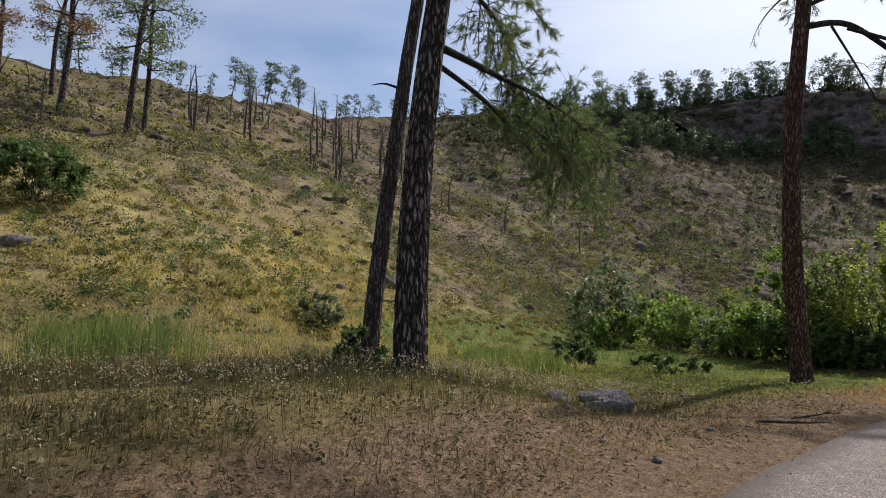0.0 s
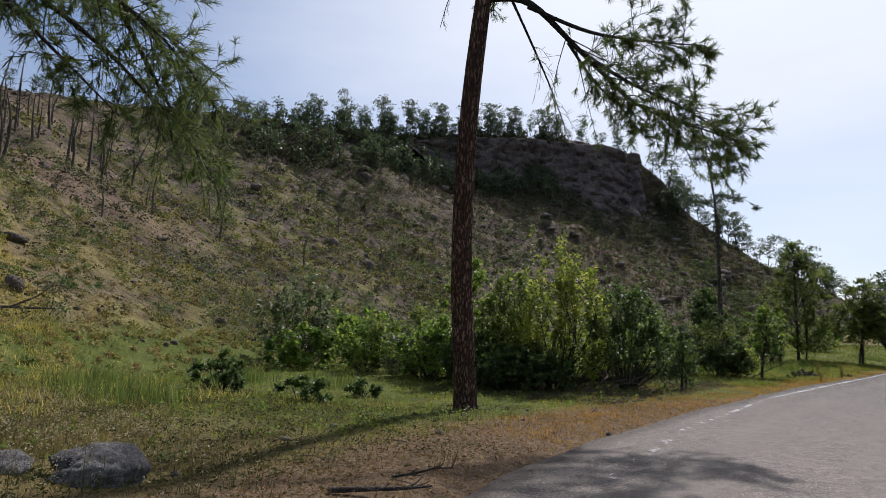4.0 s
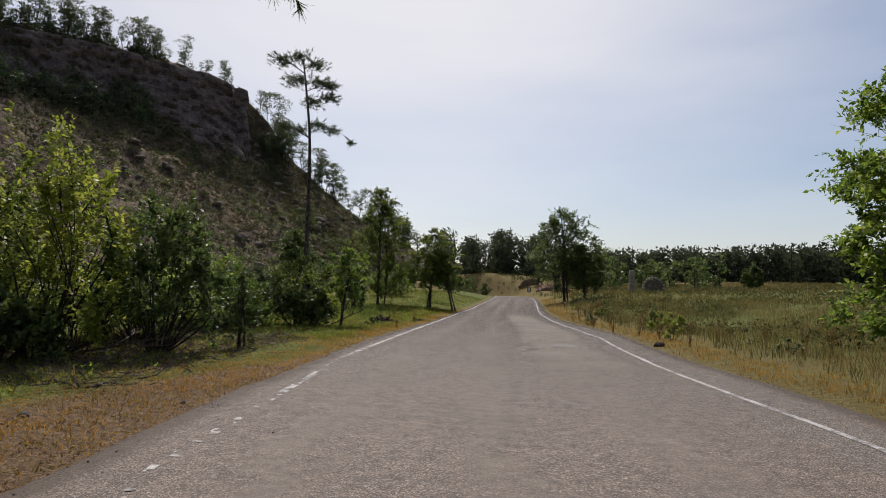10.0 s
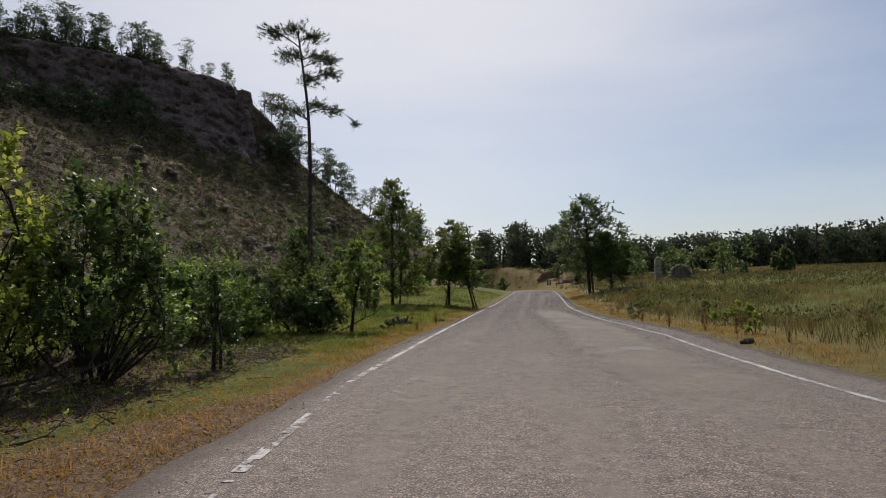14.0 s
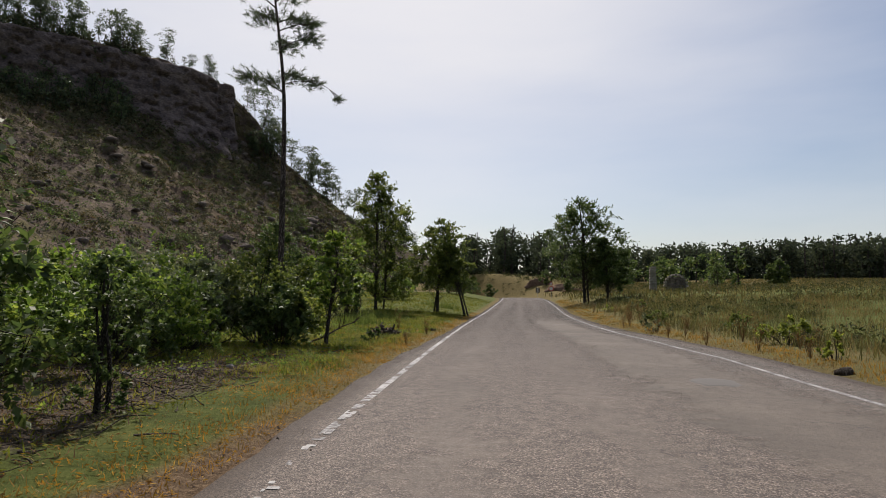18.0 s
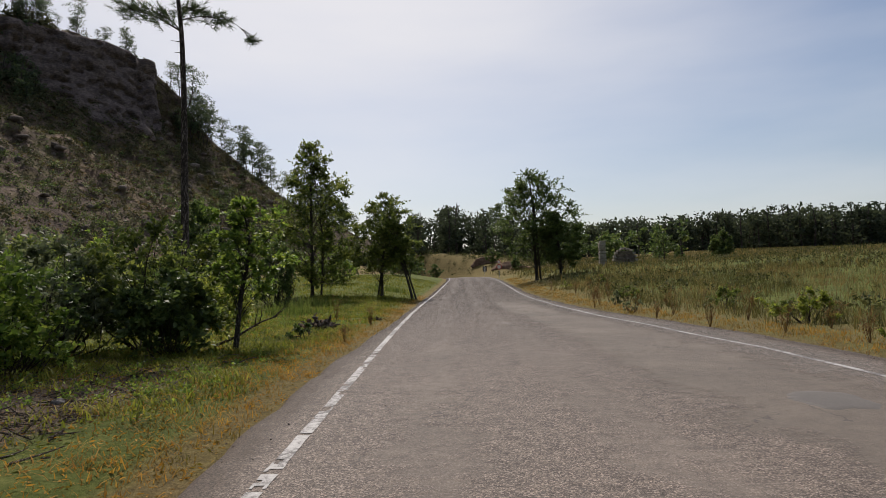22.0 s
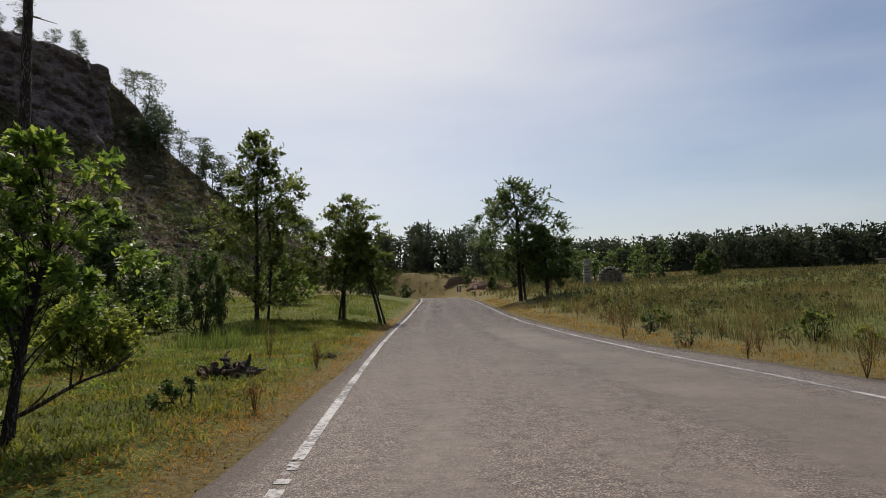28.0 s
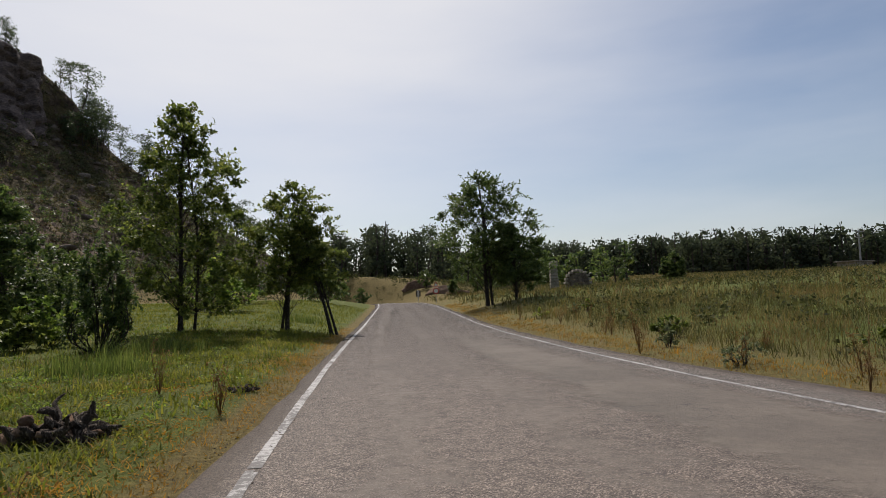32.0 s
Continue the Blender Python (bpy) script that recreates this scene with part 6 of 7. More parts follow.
sward("verge_straw", "tawny dry grass tufts along the far verge", VERGE, 515, (-10, -6, 18, 56), 4000, 8, 0.11, 0.075, 0.007,
      lambda x, y: smooth(0.15, 0.5, road_gap(x, y)) * (1 - smooth(1.0, 2.4, road_gap(x, y))) * is_left(x, y) * smooth(-0.10, 0.10, fbm(x, y, 1.8, 3, 38)), 1.9)
sward("meadow_straw", "dry stems scattered through the meadow", STRAW, 509, (-30, -5, -2, 60), 4500, 5, 0.12, 0.22, 0.005,
      lambda x, y: smooth(1.6, 3.5, road_gap(x, y)) * is_left(x, y) * free_of_hill(x, y) * smooth(-0.05, 0.2, fbm(x, y, 5.0, 3, 18)), 0.6, bent=False)


def turf(name, label, mat, seed, n, box, keep, leaf, thick, category="grass"):
    """Low matted growth: short flakes of leaf and straw lying over one another."""
    rs = np.random.RandomState(seed)
    x, y = scatter(rs, n, box, keep)
    ok = road_gap(x, y) > 0.01
    x, y = x[ok], y[ok]
    lump = np.clip(0.5 + 2.2 * fbm(x, y, 0.5, 2, seed + 1), 0.1, 1.3)
    c = np.stack([x, y, height(x, y) + 0.004 + thick * lump * rs.random_sample(len(x))], -1)
    geo = Geo()
    leaves(geo, rs, c, leaf, 0.55, 0.3)
    return tagged(new(name, geo.mesh(name, mat)), label, category, kind="stuff")


turf("verge_turf", "matted orange and yellow dry turf along the verge", VERGE, 571, 52000, (-9, -2, 5, 46),
     lambda x, y: is_left(x, y) * (1 - smooth(np.interp(y, [8, 26], [1.6, 0.7]), np.interp(y, [8, 26], [3.2, 1.7]), road_gap(x, y))) * (0.35 + 0.65 * smooth(-0.1, 0.1, fbm(x, y, 1.2, 3, 28))), 0.055, 0.05)
turf("meadow_turf", "matted low green turf beside the verge", GRASS, 572, 90000, (-15, -3, 1, 46),
     lambda x, y: is_left(x, y) * smooth(np.interp(y, [8, 26], [2.0, 0.6]), np.interp(y, [8, 26], [3.4, 1.5]), road_gap(x, y)) * (0.3 + 0.7 * smooth(-0.12, 0.08, fbm(x, y, 2.0, 3, 27))) * (1 - 0.7 * smooth(2.0, 3.0, road_gap(x, y)) * smooth(10, 13, y) * (1 - smooth(23, 27, y))), 0.065, 0.06)
turf("meadow_turf", "mottled yellow and green turf round the stumps", VERGE, 576, 30000, (-13, -6.4, 24, 41),
     lambda x, y: is_left(x, y) * smooth(0.5, 1.0, road_gap(x, y)) * smooth(-0.02, 0.14, fbm(x, y, 1.6, 3, 36)), 0.06, 0.06)
turf("bank_turf", "matted olive and russet turf on the bank", BANK, 573, 70000, (-13, 2, -14, 3),
     lambda x, y: is_left(x, y) * smooth(0.3, 1.5, road_gap(x, y)) * (0.4 + 0.6 * smooth(-0.1, 0.1, fbm(x, y, 1.4, 3, 29))), 0.06, 0.07)
turf("leaf_litter", "russet leaf litter along the road edge", RUSSET, 574, 42000, (-8, 3, -13, 14),
     lambda x, y: is_left(x, y) * (1 - smooth(1.0, 3.8, road_gap(x, y))), 0.05, 0.025, "leaf litter")
turf("leaf_litter", "brown dead leaves under the hedge", RUSSET, 575, 26000, (-14, -6, 9, 28),
     lambda x, y: is_left(x, y) * smooth(1.2, 2.2, road_gap(x, y)) * (0.3 + 0.7 * smooth(-0.1, 0.1, fbm(x, y, 1.0, 3, 30))), 0.06, 0.03, "leaf litter")
for k, (x, y) in enumerate([(-13.2, 0.2), (-17.5, 1.0), (-19.5, 6.5), (-16.0, 7.5), (-13.5, 33.0), (-16.5, 37.5), (-12.0, 42.5), (-12.5, 47.5), (-10.6, 63.5)]):
    sward("tall_grass_clump", "bright green tall grass clump in the meadow", GRASS_TALL, 520 + k, (x - 2, x + 2, y - 2, y + 2), 300, 16, 0.14, 0.5, 0.007,
          lambda u, v: np.exp(-(((u - x) / 1.0) ** 2 + ((v - y) / 0.8) ** 2)), 0.4)
# right of the road
sward("verge_straw", "dry yellow grass on the verge by the fields", VERGE, 540, (-1, 12, 4, 96), 22000, 6, 0.10, 0.10, 0.009,
      lambda x, y: smooth(0.2, 0.7, road_gap(x, y)) * (1 - smooth(1.0, 2.8, road_gap(x, y))) * ~is_left(x, y), 0.8, bent=False)
sward("russet_stalks", "russet dry stalks along the field verge", RUSSET, 545, (-1, 9, 4, 70), 7000, 6, 0.12, 0.07, 0.008,
      lambda x, y: smooth(0.0, 0.2, road_gap(x, y)) * (1 - smooth(0.5, 1.8, road_gap(x, y))) * ~is_left(x, y), 1.5, bent=False)
sward("field_grass", "rank green field grass", FIELD, 541, (0, 42, 6, 70), 18000, 7, 0.22, 0.36, 0.011,
      lambda x, y: smooth(1.5, 3.4, road_gap(x, y)) * ~is_left(x, y) * (0.25 + 0.75 * smooth(-0.12, 0.12, fbm(x, y, 5.0, 3, 19))), 0.7, bent=False)
sward("field_straw", "dry straw-coloured stems in the field", STRAW, 542, (0, 60, 6, 120), 12000, 5, 0.22, 0.42, 0.007,
      lambda x, y: smooth(1.2, 3.0, road_gap(x, y)) * ~is_left(x, y) * smooth(-0.08, 0.15, fbm(x, y, 7.0, 3, 20)), 0.6, bent=False)
sward("field_grass", "rank green grass across the far field", FIELD, 543, (-2, 130, 60, 200), 13000, 6, 0.45, 0.42, 0.045,
      lambda x, y: smooth(1.5, 3.4, road_gap(x, y)) * ~is_left(x, y) * (0.4 + 0.6 * smooth(-0.12, 0.12, fbm(x, y, 8.0, 3, 22))), 0.7, bent=False)


def weed_field(name, label, mat, seed, n, box, size, per, leaf, keep):
    rs = np.random.RandomState(seed)
    x, y = scatter(rs, n, box, keep)
    r = size * rs.uniform(0.4, 1.2, len(x))
    c = np.stack([x, y, height(x, y) + r * 0.35], -1)
    geo = Geo()
    leaves(geo, rs, np.repeat(c, per, 0) + ball(rs, len(x) * per, 0.2) * np.repeat(r, per)[:, None] * np.array([1, 1, 0.6]), leaf, 0.1, 0.5)
    return tagged(new(name, geo.mesh(name, mat)), label, "weeds", kind="stuff")


weed_field("field_weeds", "dark green weeds and low shrubs in the field", FIELD_WEED, 551, 6800, (2, 110, 12, 180), 0.75, 22, 0.20,
           lambda x, y: smooth(3, 6, road_gap(x, y)) * ~is_left(x, y) * smooth(-0.1, 0.06, fbm(x, y, 9.0, 3, 24)))
weed_field("field_weeds", "grey-green thistles in the field", FIELD_WEED, 552, 1100, (2, 90, 8, 160), 0.45, 36, 0.11,
           lambda x, y: smooth(2, 5, road_gap(x, y)) * ~is_left(x, y) * 0.8)
weed_field("meadow_weeds", "small leafy weeds in the meadow", LEAF, 553, 1500, (-30, -6, -4, 60), 0.22, 22, 0.06,
           lambda x, y: smooth(1.6, 3.4, road_gap(x, y)) * is_left(x, y) * free_of_hill(x, y))
weed_field("meadow_weeds", "broad-leaved green weeds in the roadside grass", LEAF, 555, 1500, (-14, -6.6, 22, 50), 0.15, 26, 0.055,
           lambda x, y: smooth(0.7, 1.6, road_gap(x, y)) * is_left(x, y) * smooth(-0.05, 0.12, fbm(x, y, 3.0, 3, 39)))
weed_field("bank_scrub", "dull olive scrub on the bank beyond the bend", FIELD_WEED, 556, 1300, (-36, 14, 117, 152), 1.0, 30, 0.22,
           lambda x, y: smooth(1.5, 4, road_gap(x, y)) * smooth(-0.12, 0.08, fbm(x, y, 7.0, 3, 43)))
weed_field("bank_weeds", "dull dark weeds on the bank", FIELD_WEED, 554, 1500, (-18, 1, -14, 4), 0.2, 16, 0.05,
           lambda x, y: smooth(1.6, 3.4, road_gap(x, y)) * is_left(x, y))
bush("shrub", "bright yellow-green broom clump on the verge", on_ground(5.6, 32.5), (0.8, 0.7, 0.9), LEAF_YEL, 561, 18, 220, 0.07, 8, "shrub")
bush("shrub", "dry thorny weed clump on the verge", on_ground(2.6, 40.0), (0.5, 0.4, 0.6), LEAF_GREY, 562, 10, 60, 0.06, 9, "shrub")
bush("shrub", "dark leafy weed clump by the road", on_ground(-8.1, 30.9), (0.45, 0.4, 0.4), LEAF_DARK, 563, 10, 110, 0.06, 6, "shrub")

# ---- stones ----
rock_thing("boulder", "weathered grey limestone boulder on the verge", on_ground(-5.5, -2.85, 0.0), (0.52, 0.40, 0.30), 21, turn=30, rough=0.5, cuts=5)
rock_thing("boulder", "small grey stone beside the boulder", on_ground(-5.9, -3.55, 0.0), (0.26, 0.2, 0.17), 22, turn=70, rough=0.5)
rock_thing("boulder", "dark stone in the dry grass", on_ground(3.75, 24.4, 0.05), (0.2, 0.17, 0.16), 23, CHAR, 3)
rs = np.random.RandomState(66)
for k in range(46):
    x, y = rs.uniform(-8, 1), rs.uniform(-11, 16)
    if road_gap(np.array(x), np.array(y)) > 0.3 and x < -1:
        s = rs.uniform(0.025, 0.085)
        rock_thing("stone", "small pale stone on the verge", on_ground(x, y, 0.02), (s, s * 0.8, s * 0.6), 600 + k, None, 2, rs.uniform(0, 360), category="stone")
for x, y, s in [(-2.6, 0.9, 0.05), (-3.3, 3.6, 0.06), (-4.4, 5.2, 0.07), (-3.9, 4.2, 0.05), (-5.2, 9.5, 0.05), (-9.6, 21.5, 0.13), (-9.0, 22.3, 0.1), (-10.2, 20.6, 0.12)]:
    rock_thing("stone", "small grey stone by the road", on_ground(x, y, 0.02), (s, s * 0.8, s * 0.6), int(900 + 10 * y), None, 2, 33 * y, category="stone")

# ---- dead wood ----
def fallen_branch(label, at, length, r, seed, forks=4, mat=DEADWOOD, rise=0.12, turn=0.0, name="fallen_branch"):
    rs = np.random.RandomState(seed)
    ob = thing(name, label, "branch", at)
    g = Geo()
    p = curve_points([(0, 0, r), (length * 0.35, rs.normal(scale=0.06 * length), r + rise * 0.4), (length * 0.7, rs.normal(scale=0.08 * length), r + rise), (length, rs.normal(scale=0.1 * length), r + rise * 1.3)], 16)
    tube(g, p, np.linspace(r, r * 0.3, 16), 7, 0.3, seed)
    part("stem", g.mesh("stem", mat, True), ob)
    for k in range(forks):
        i = rs.randint(4, 15)
        g = Geo()
        e = p[i] + np.array([rs.uniform(0.1, 0.3), rs.uniform(-0.3, 0.3), rs.uniform(0.0, 0.35)]) * length * 0.9
        tube(g, curve_points([p[i], (p[i] + e) / 2 + rs.normal(scale=0.03 * length, size=3), e], 7), np.linspace(r * 0.5, r * 0.12, 7), 5)
        part("twig", g.mesh("twig", mat), ob)
    ob.rotation_euler = (0, 0, radians(turn))
    return ob


fallen_branch("pale dry fallen branch in the grass", on_ground(-3.75, -1.35), 1.0, 0.03, 71, 3, turn=52, rise=0.03)
fallen_branch("twisted brown twig lying on the verge", on_ground(-3.9, -0.4), 0.7, 0.018, 72, 5, turn=35, rise=0.12)
fallen_branch("dead forked branch sticking out of the grass", on_ground(-9.9, 29.5), 1.4, 0.035, 73, 7, CHAR, 0.5, -5)
fallen_branch("grey dead limb lying under the hedge", on_ground(-10.6, 14.0), 2.2, 0.035, 74, 6, DEADWOOD, 0.3, 8)
fallen_branch("pale grey forked limb lying at the hedge foot", on_ground(-9.75, 13.9), 2.7, 0.04, 78, 7, DEADWOOD, 0.32, 108)
fallen_branch("grey dead limb among the brushwood", on_ground(-9.3, 12.4), 1.5, 0.03, 75, 6, DEADWOOD, 0.25, 40)
fallen_branch("long grey log on the slope", on_ground(-27, -1.5), 4.5, 0.09, 76, 2, DEADWOOD, 0.05, 110)
fallen_branch("grey log on the grassy slope", on_ground(-24, -9.0), 2.5, 0.06, 77, 2, DEADWOOD, 0.05, 160)


def rotten_stump(at, size, seed, label):
    """An uprooted stump: a ragged mound of crumbled wood with roots and splinters sticking out."""
    rs = np.random.RandomState(seed)
    ob = thing("tree_stump", label, "stump", at)
    for k in range(46):
        a, out = rs.uniform(0, 6.28), math.sqrt(rs.random_sample())
        v, f = stone_shape(np.random.RandomState(seed + k), np.array([0.30, 0.16, 0.13]) * rs.uniform(0.5, 1.2, 3) * size[2], 1, 0.8)
        v = v @ np.array(Euler((rs.uniform(-0.8, 0.8), rs.uniform(-0.8, 0.8), rs.uniform(0, 6.28))).to_matrix())
        v = v + np.array([math.cos(a) * size[0] * out * 0.85, math.sin(a) * size[1] * out * 0.85, size[2] * (0.08 + rs.uniform(0.0, 0.75) * (1.05 - out))])
        part("wood_chunk", mesh_from("wood_chunk", v, f, CHAR if k % 4 else EARTH), ob)
    for k in range(16):
        a, out = k * 0.62 + rs.uniform(-0.3, 0.3), rs.uniform(0.5, 1.0)
        c = np.array([math.cos(a) * size[0] * out * 0.8, math.sin(a) * size[1] * out * 0.8, size[2] * rs.uniform(0.05, 0.5)])
        e = c + np.array([math.cos(a) * rs.uniform(0.05, 0.3), math.sin(a) * rs.uniform(0.05, 0.3), rs.uniform(-0.1, 0.2)]) * size[2] * 2
        g = Geo()
        tube(g, curve_points([c * 0.6, c, (c + e) / 2 + rs.normal(scale=0.03, size=3), e], 7), np.linspace(0.055, 0.012, 7) * size[2] / 0.5 * rs.uniform(0.5, 1.3), 6, 0.4, seed + k)
        part("root", g.mesh("root", DEADWOOD if k % 3 else CHAR), ob)
    return ob


rotten_stump(on_ground(-8.75, 34.6), (0.68, 0.5, 0.60), 81, "dark rotten tree stump in the meadow")
rotten_stump(on_ground(-7.6, 38.8), (0.4, 0.3, 0.2), 82, "small dark rotten stump by the verge")
leafy_tree("sapling", "twisted dark-stemmed sapling with a small leafy top", on_ground(-8.1, 17.0), 2.2, 0.5, LEAF_DARK, 83, ((0, 0, 0.035), (0.1, 0.05, 0.03), (-0.08, 0.06, 0.025)), 34, 60, 0.075, 0.2, "sapling")


def twig_litter(name, label, mat, seed, n, box, keep, length=0.35, r=0.006):
    rs = np.random.RandomState(seed)
    x, y = scatter(rs, n, box, keep)
    geo = Geo()
    z = height(x, y)
    for k in range(len(x)):
        a, l = rs.uniform(0, 6.28), length * rs.uniform(0.3, 1.4)
        d = np.array([math.cos(a), math.sin(a), 0])
        lift = rs.uniform(0.0, 0.22) if rs.random_sample() < 0.4 else 0.02
        c = np.array([x[k], y[k], z[k] + 0.015])
        tube(geo, curve_points([c, c + d * l * 0.5 + rs.normal(scale=0.06 * l, size=3) + [0, 0, lift * 0.5], c + d * l + [0, 0, lift]], 5), np.linspace(r, r * 0.4, 5) * rs.uniform(0.6, 1.6), 3)
    return tagged(new(name, geo.mesh(name, mat)), label, "twigs", kind="stuff")


twig_litter("brushwood", "dead grey brushwood strewn under the hedge", DEADWOOD, 91, 3200, (-14, -5.4, 10, 27),
            lambda x, y: smooth(1.2, 2.4, road_gap(x, y)) * is_left(x, y) * (1 - 0.7 * smooth(20, 26, y)), 0.36, 0.010)
twig_litter("brushwood", "dark rotten twigs under the hedge", BARK_GREY, 92, 1500, (-14, -5.6, 10, 26),
            lambda x, y: smooth(1.6, 3.0, road_gap(x, y)) * is_left(x, y), 0.3, 0.008)
twig_litter("brushwood", "twigs heaped round the foot of the pine", DEADWOOD, 93, 500, (-11.5, -6.5, 4.2, 8.5),
            lambda x, y: np.exp(-(((x + 8.8) / 1.0) ** 2 + ((y - 6.3) / 0.8) ** 2)), 0.45, 0.007)
twig_litter("brushwood", "dry twigs scattered over the bank", DEADWOOD, 94, 260, (-16, -2, -12, 4),
            lambda x, y: smooth(0.8, 2.0, road_gap(x, y)) * is_left(x, y), 0.4, 0.007)

# ---- ruin, pole and signs in the distance ----
STONE, nt, b = material("pale_weathered_masonry", 0.95, 0.2)
sv = coords(nt)
sn = calc(nt, "ADD", calc(nt, "MULTIPLY", noise_tex(nt, 1.2, 5, 0.7, vec=sv), 0.6), calc(nt, "MULTIPLY", noise_tex(nt, 9, 4, 0.7, vec=sv), 0.4))
nt.links.new(ramp(nt, sn, [(0.35, (0.12, 0.105, 0.088)), (0.55, (0.29, 0.262, 0.222)), (0.7, (0.44, 0.41, 0.355))]), b.inputs["Base Color"])
RUIN, nt, b = material("brown_rubble_masonry", 0.95, 0.2)
sv = coords(nt)
sn = noise_tex(nt, 2.5, 5, 0.7, vec=sv)
nt.links.new(ramp(nt, sn, [(0.35, (0.07, 0.058, 0.048)), (0.6, (0.19, 0.155, 0.128))]), b.inputs["Base Color"])
STEEL, nt, b = material("galvanised_steel", 0.5, 0.5)
b.inputs["Metallic"].default_value = 0.8
nt.links.new(ramp(nt, noise_tex(nt, 8, 4, vec=coords(nt)), [(0.3, (0.20, 0.20, 0.20)), (0.7, (0.36, 0.36, 0.36))]), b.inputs["Base Color"])
SIGN, nt, b = material("faded_sign_enamel", 0.45, 0.4)
nt.links.new(ramp(nt, noise_tex(nt, 6, 3, vec=coords(nt)), [(0.3, (0.55, 0.53, 0.48)), (0.7, (0.72, 0.70, 0.66))]), b.inputs["Base Color"])
RED, nt, b = material("faded_red_enamel", 0.45, 0.4)
nt.links.new(ramp(nt, noise_tex(nt, 6, 3, vec=coords(nt)), [(0.3, (0.35, 0.04, 0.03)), (0.7, (0.48, 0.08, 0.06))]), b.inputs["Base Color"])


def block_mesh(name, size, at, seed, mat, worn=0.04):
    """A dressed block with worn arrises."""
    bm = bmesh.new()
    bmesh.ops.create_cube(bm, size=1.0)
    for v in bm.verts:
        v.co = Vector((v.co.x * size[0], v.co.y * size[1], v.co.z * size[2]))
    bmesh.ops.bevel(bm, geom=bm.edges[:], offset=min(size) * 0.12, segments=1, affect="EDGES")
    r = random.Random(seed)
    for v in bm.verts:
        v.co = v.co + Vector([r.uniform(-worn, worn) * s for s in size]) + Vector(at)
    me = bpy.data.meshes.new(name)
    bm.to_mesh(me)
    bm.free()
    me.materials.append(mat)
    return me


pillar = thing("stone_pillar", "lone pale masonry pillar of a ruin in the field", "pillar", on_ground(13.3, 102.4, -0.1))
rs = np.random.RandomState(95)
z = 0.0
n = 0
while z < 3.4:
    h = rs.uniform(0.28, 0.4)
    part("stone_block", block_mesh("stone_block", (0.95 - 0.05 * z + rs.uniform(-0.05, 0.05), 0.85, h - 0.02), (rs.uniform(-0.03, 0.03), 0, z + h / 2), n, STONE), pillar)
    z, n = z + h, n + 1

ruin = thing("ruined_vault", "low ruined stone vault with a pale arched rim", "ruin", on_ground(16.9, 105.0, -0.1))
for row in range(5):
    z = 0.2 + 0.4 * row
    half = 1.45 * math.sqrt(max(0.05, 1 - (max(0.0, z - 0.7) / 1.5) ** 2))
    x = -half
    while x < half - 0.15:
        w = min(rs.uniform(0.4, 0.75), half - x)
        part("wall_stone", block_mesh("wall_stone", (w - 0.03, 0.8, 0.38), (x + w / 2, 0.1, z), int(100 * (x + 9) + row), RUIN, 0.06), ruin)
        x += w
for k in range(11):
    a = math.pi * k / 10
    part("arch_stone", block_mesh("arch_stone", (0.34, 0.9, 0.3), (1.5 * math.cos(a), 0, 0.75 + 1.55 * math.sin(a)), 30 + k, STONE, 0.08), ruin)

def power_pole(at, tall, turn):
    ob = thing("power_pole", "lattice-topped electricity pole beyond the field", "power pole", at)
    g = Geo()
    tube(g, np.linspace((0, 0, -0.5), (0, 0, tall), 6), np.linspace(0.22, 0.12, 6), 8)
    part("pole", g.mesh("pole", STEEL), ob)
    for z, w in ((tall - 0.3, 1.9), (tall - 1.5, 1.3)):
        g = Geo()
        tube(g, np.array([(-w, 0, z + 0.25), (0, 0, z), (w, 0, z + 0.25)]), [0.08, 0.1, 0.08], 5)
        part("crossarm", g.mesh("crossarm", STEEL), ob)
        for s in (-1, 0, 1):
            g = Geo()
            tube(g, np.array([(s * w * 0.95, 0, z + 0.2), (s * w * 0.95, 0, z + 0.75)]), [0.09, 0.06], 6)
            part("insulator", g.mesh("insulator", SIGN), ob)
    ob.rotation_euler = (0, 0, radians(turn))
    return ob


power_pole(on_ground(85, 147), 7.8, 20)


def road_sign(at, label, boards, turn, tall=2.5):
    ob = thing("road_sign", label, "road sign", at)
    g = Geo()
    tube(g, np.linspace((0, 0, -0.2), (0, 0, tall), 4), [0.04] * 4, 8)
    part("post", g.mesh("post", STEEL), ob)
    for corners, z in boards:
        for r, y, m in ((0.40, -0.05, RED), (0.27, -0.065, SIGN)):
            ring = [2 * math.pi * k / corners + math.pi / 2 for k in range(corners)]
            bm = bmesh.new()
            face = bm.faces.new([bm.verts.new((r * math.cos(q), y, z + r * math.sin(q))) for q in ring])
            out = bmesh.ops.extrude_face_region(bm, geom=[face])
            for v in out["geom"]:
                if isinstance(v, bmesh.types.BMVert):
                    v.co.y += 0.012
            bmesh.ops.recalc_face_normals(bm, faces=bm.faces[:])
            me = bpy.data.meshes.new("board")
            bm.to_mesh(me)
            bm.free()
            me.materials.append(m)
            part("board", me, ob, "white centre panel" if m == SIGN else "red-rimmed board")
    ob.rotation_euler = (0, 0, radians(turn))
    return ob


road_sign(on_ground(-0.6, 108.0), "warning triangle above a round road sign on a steel post", ((3, 2.25), (24, 1.5)), 3)


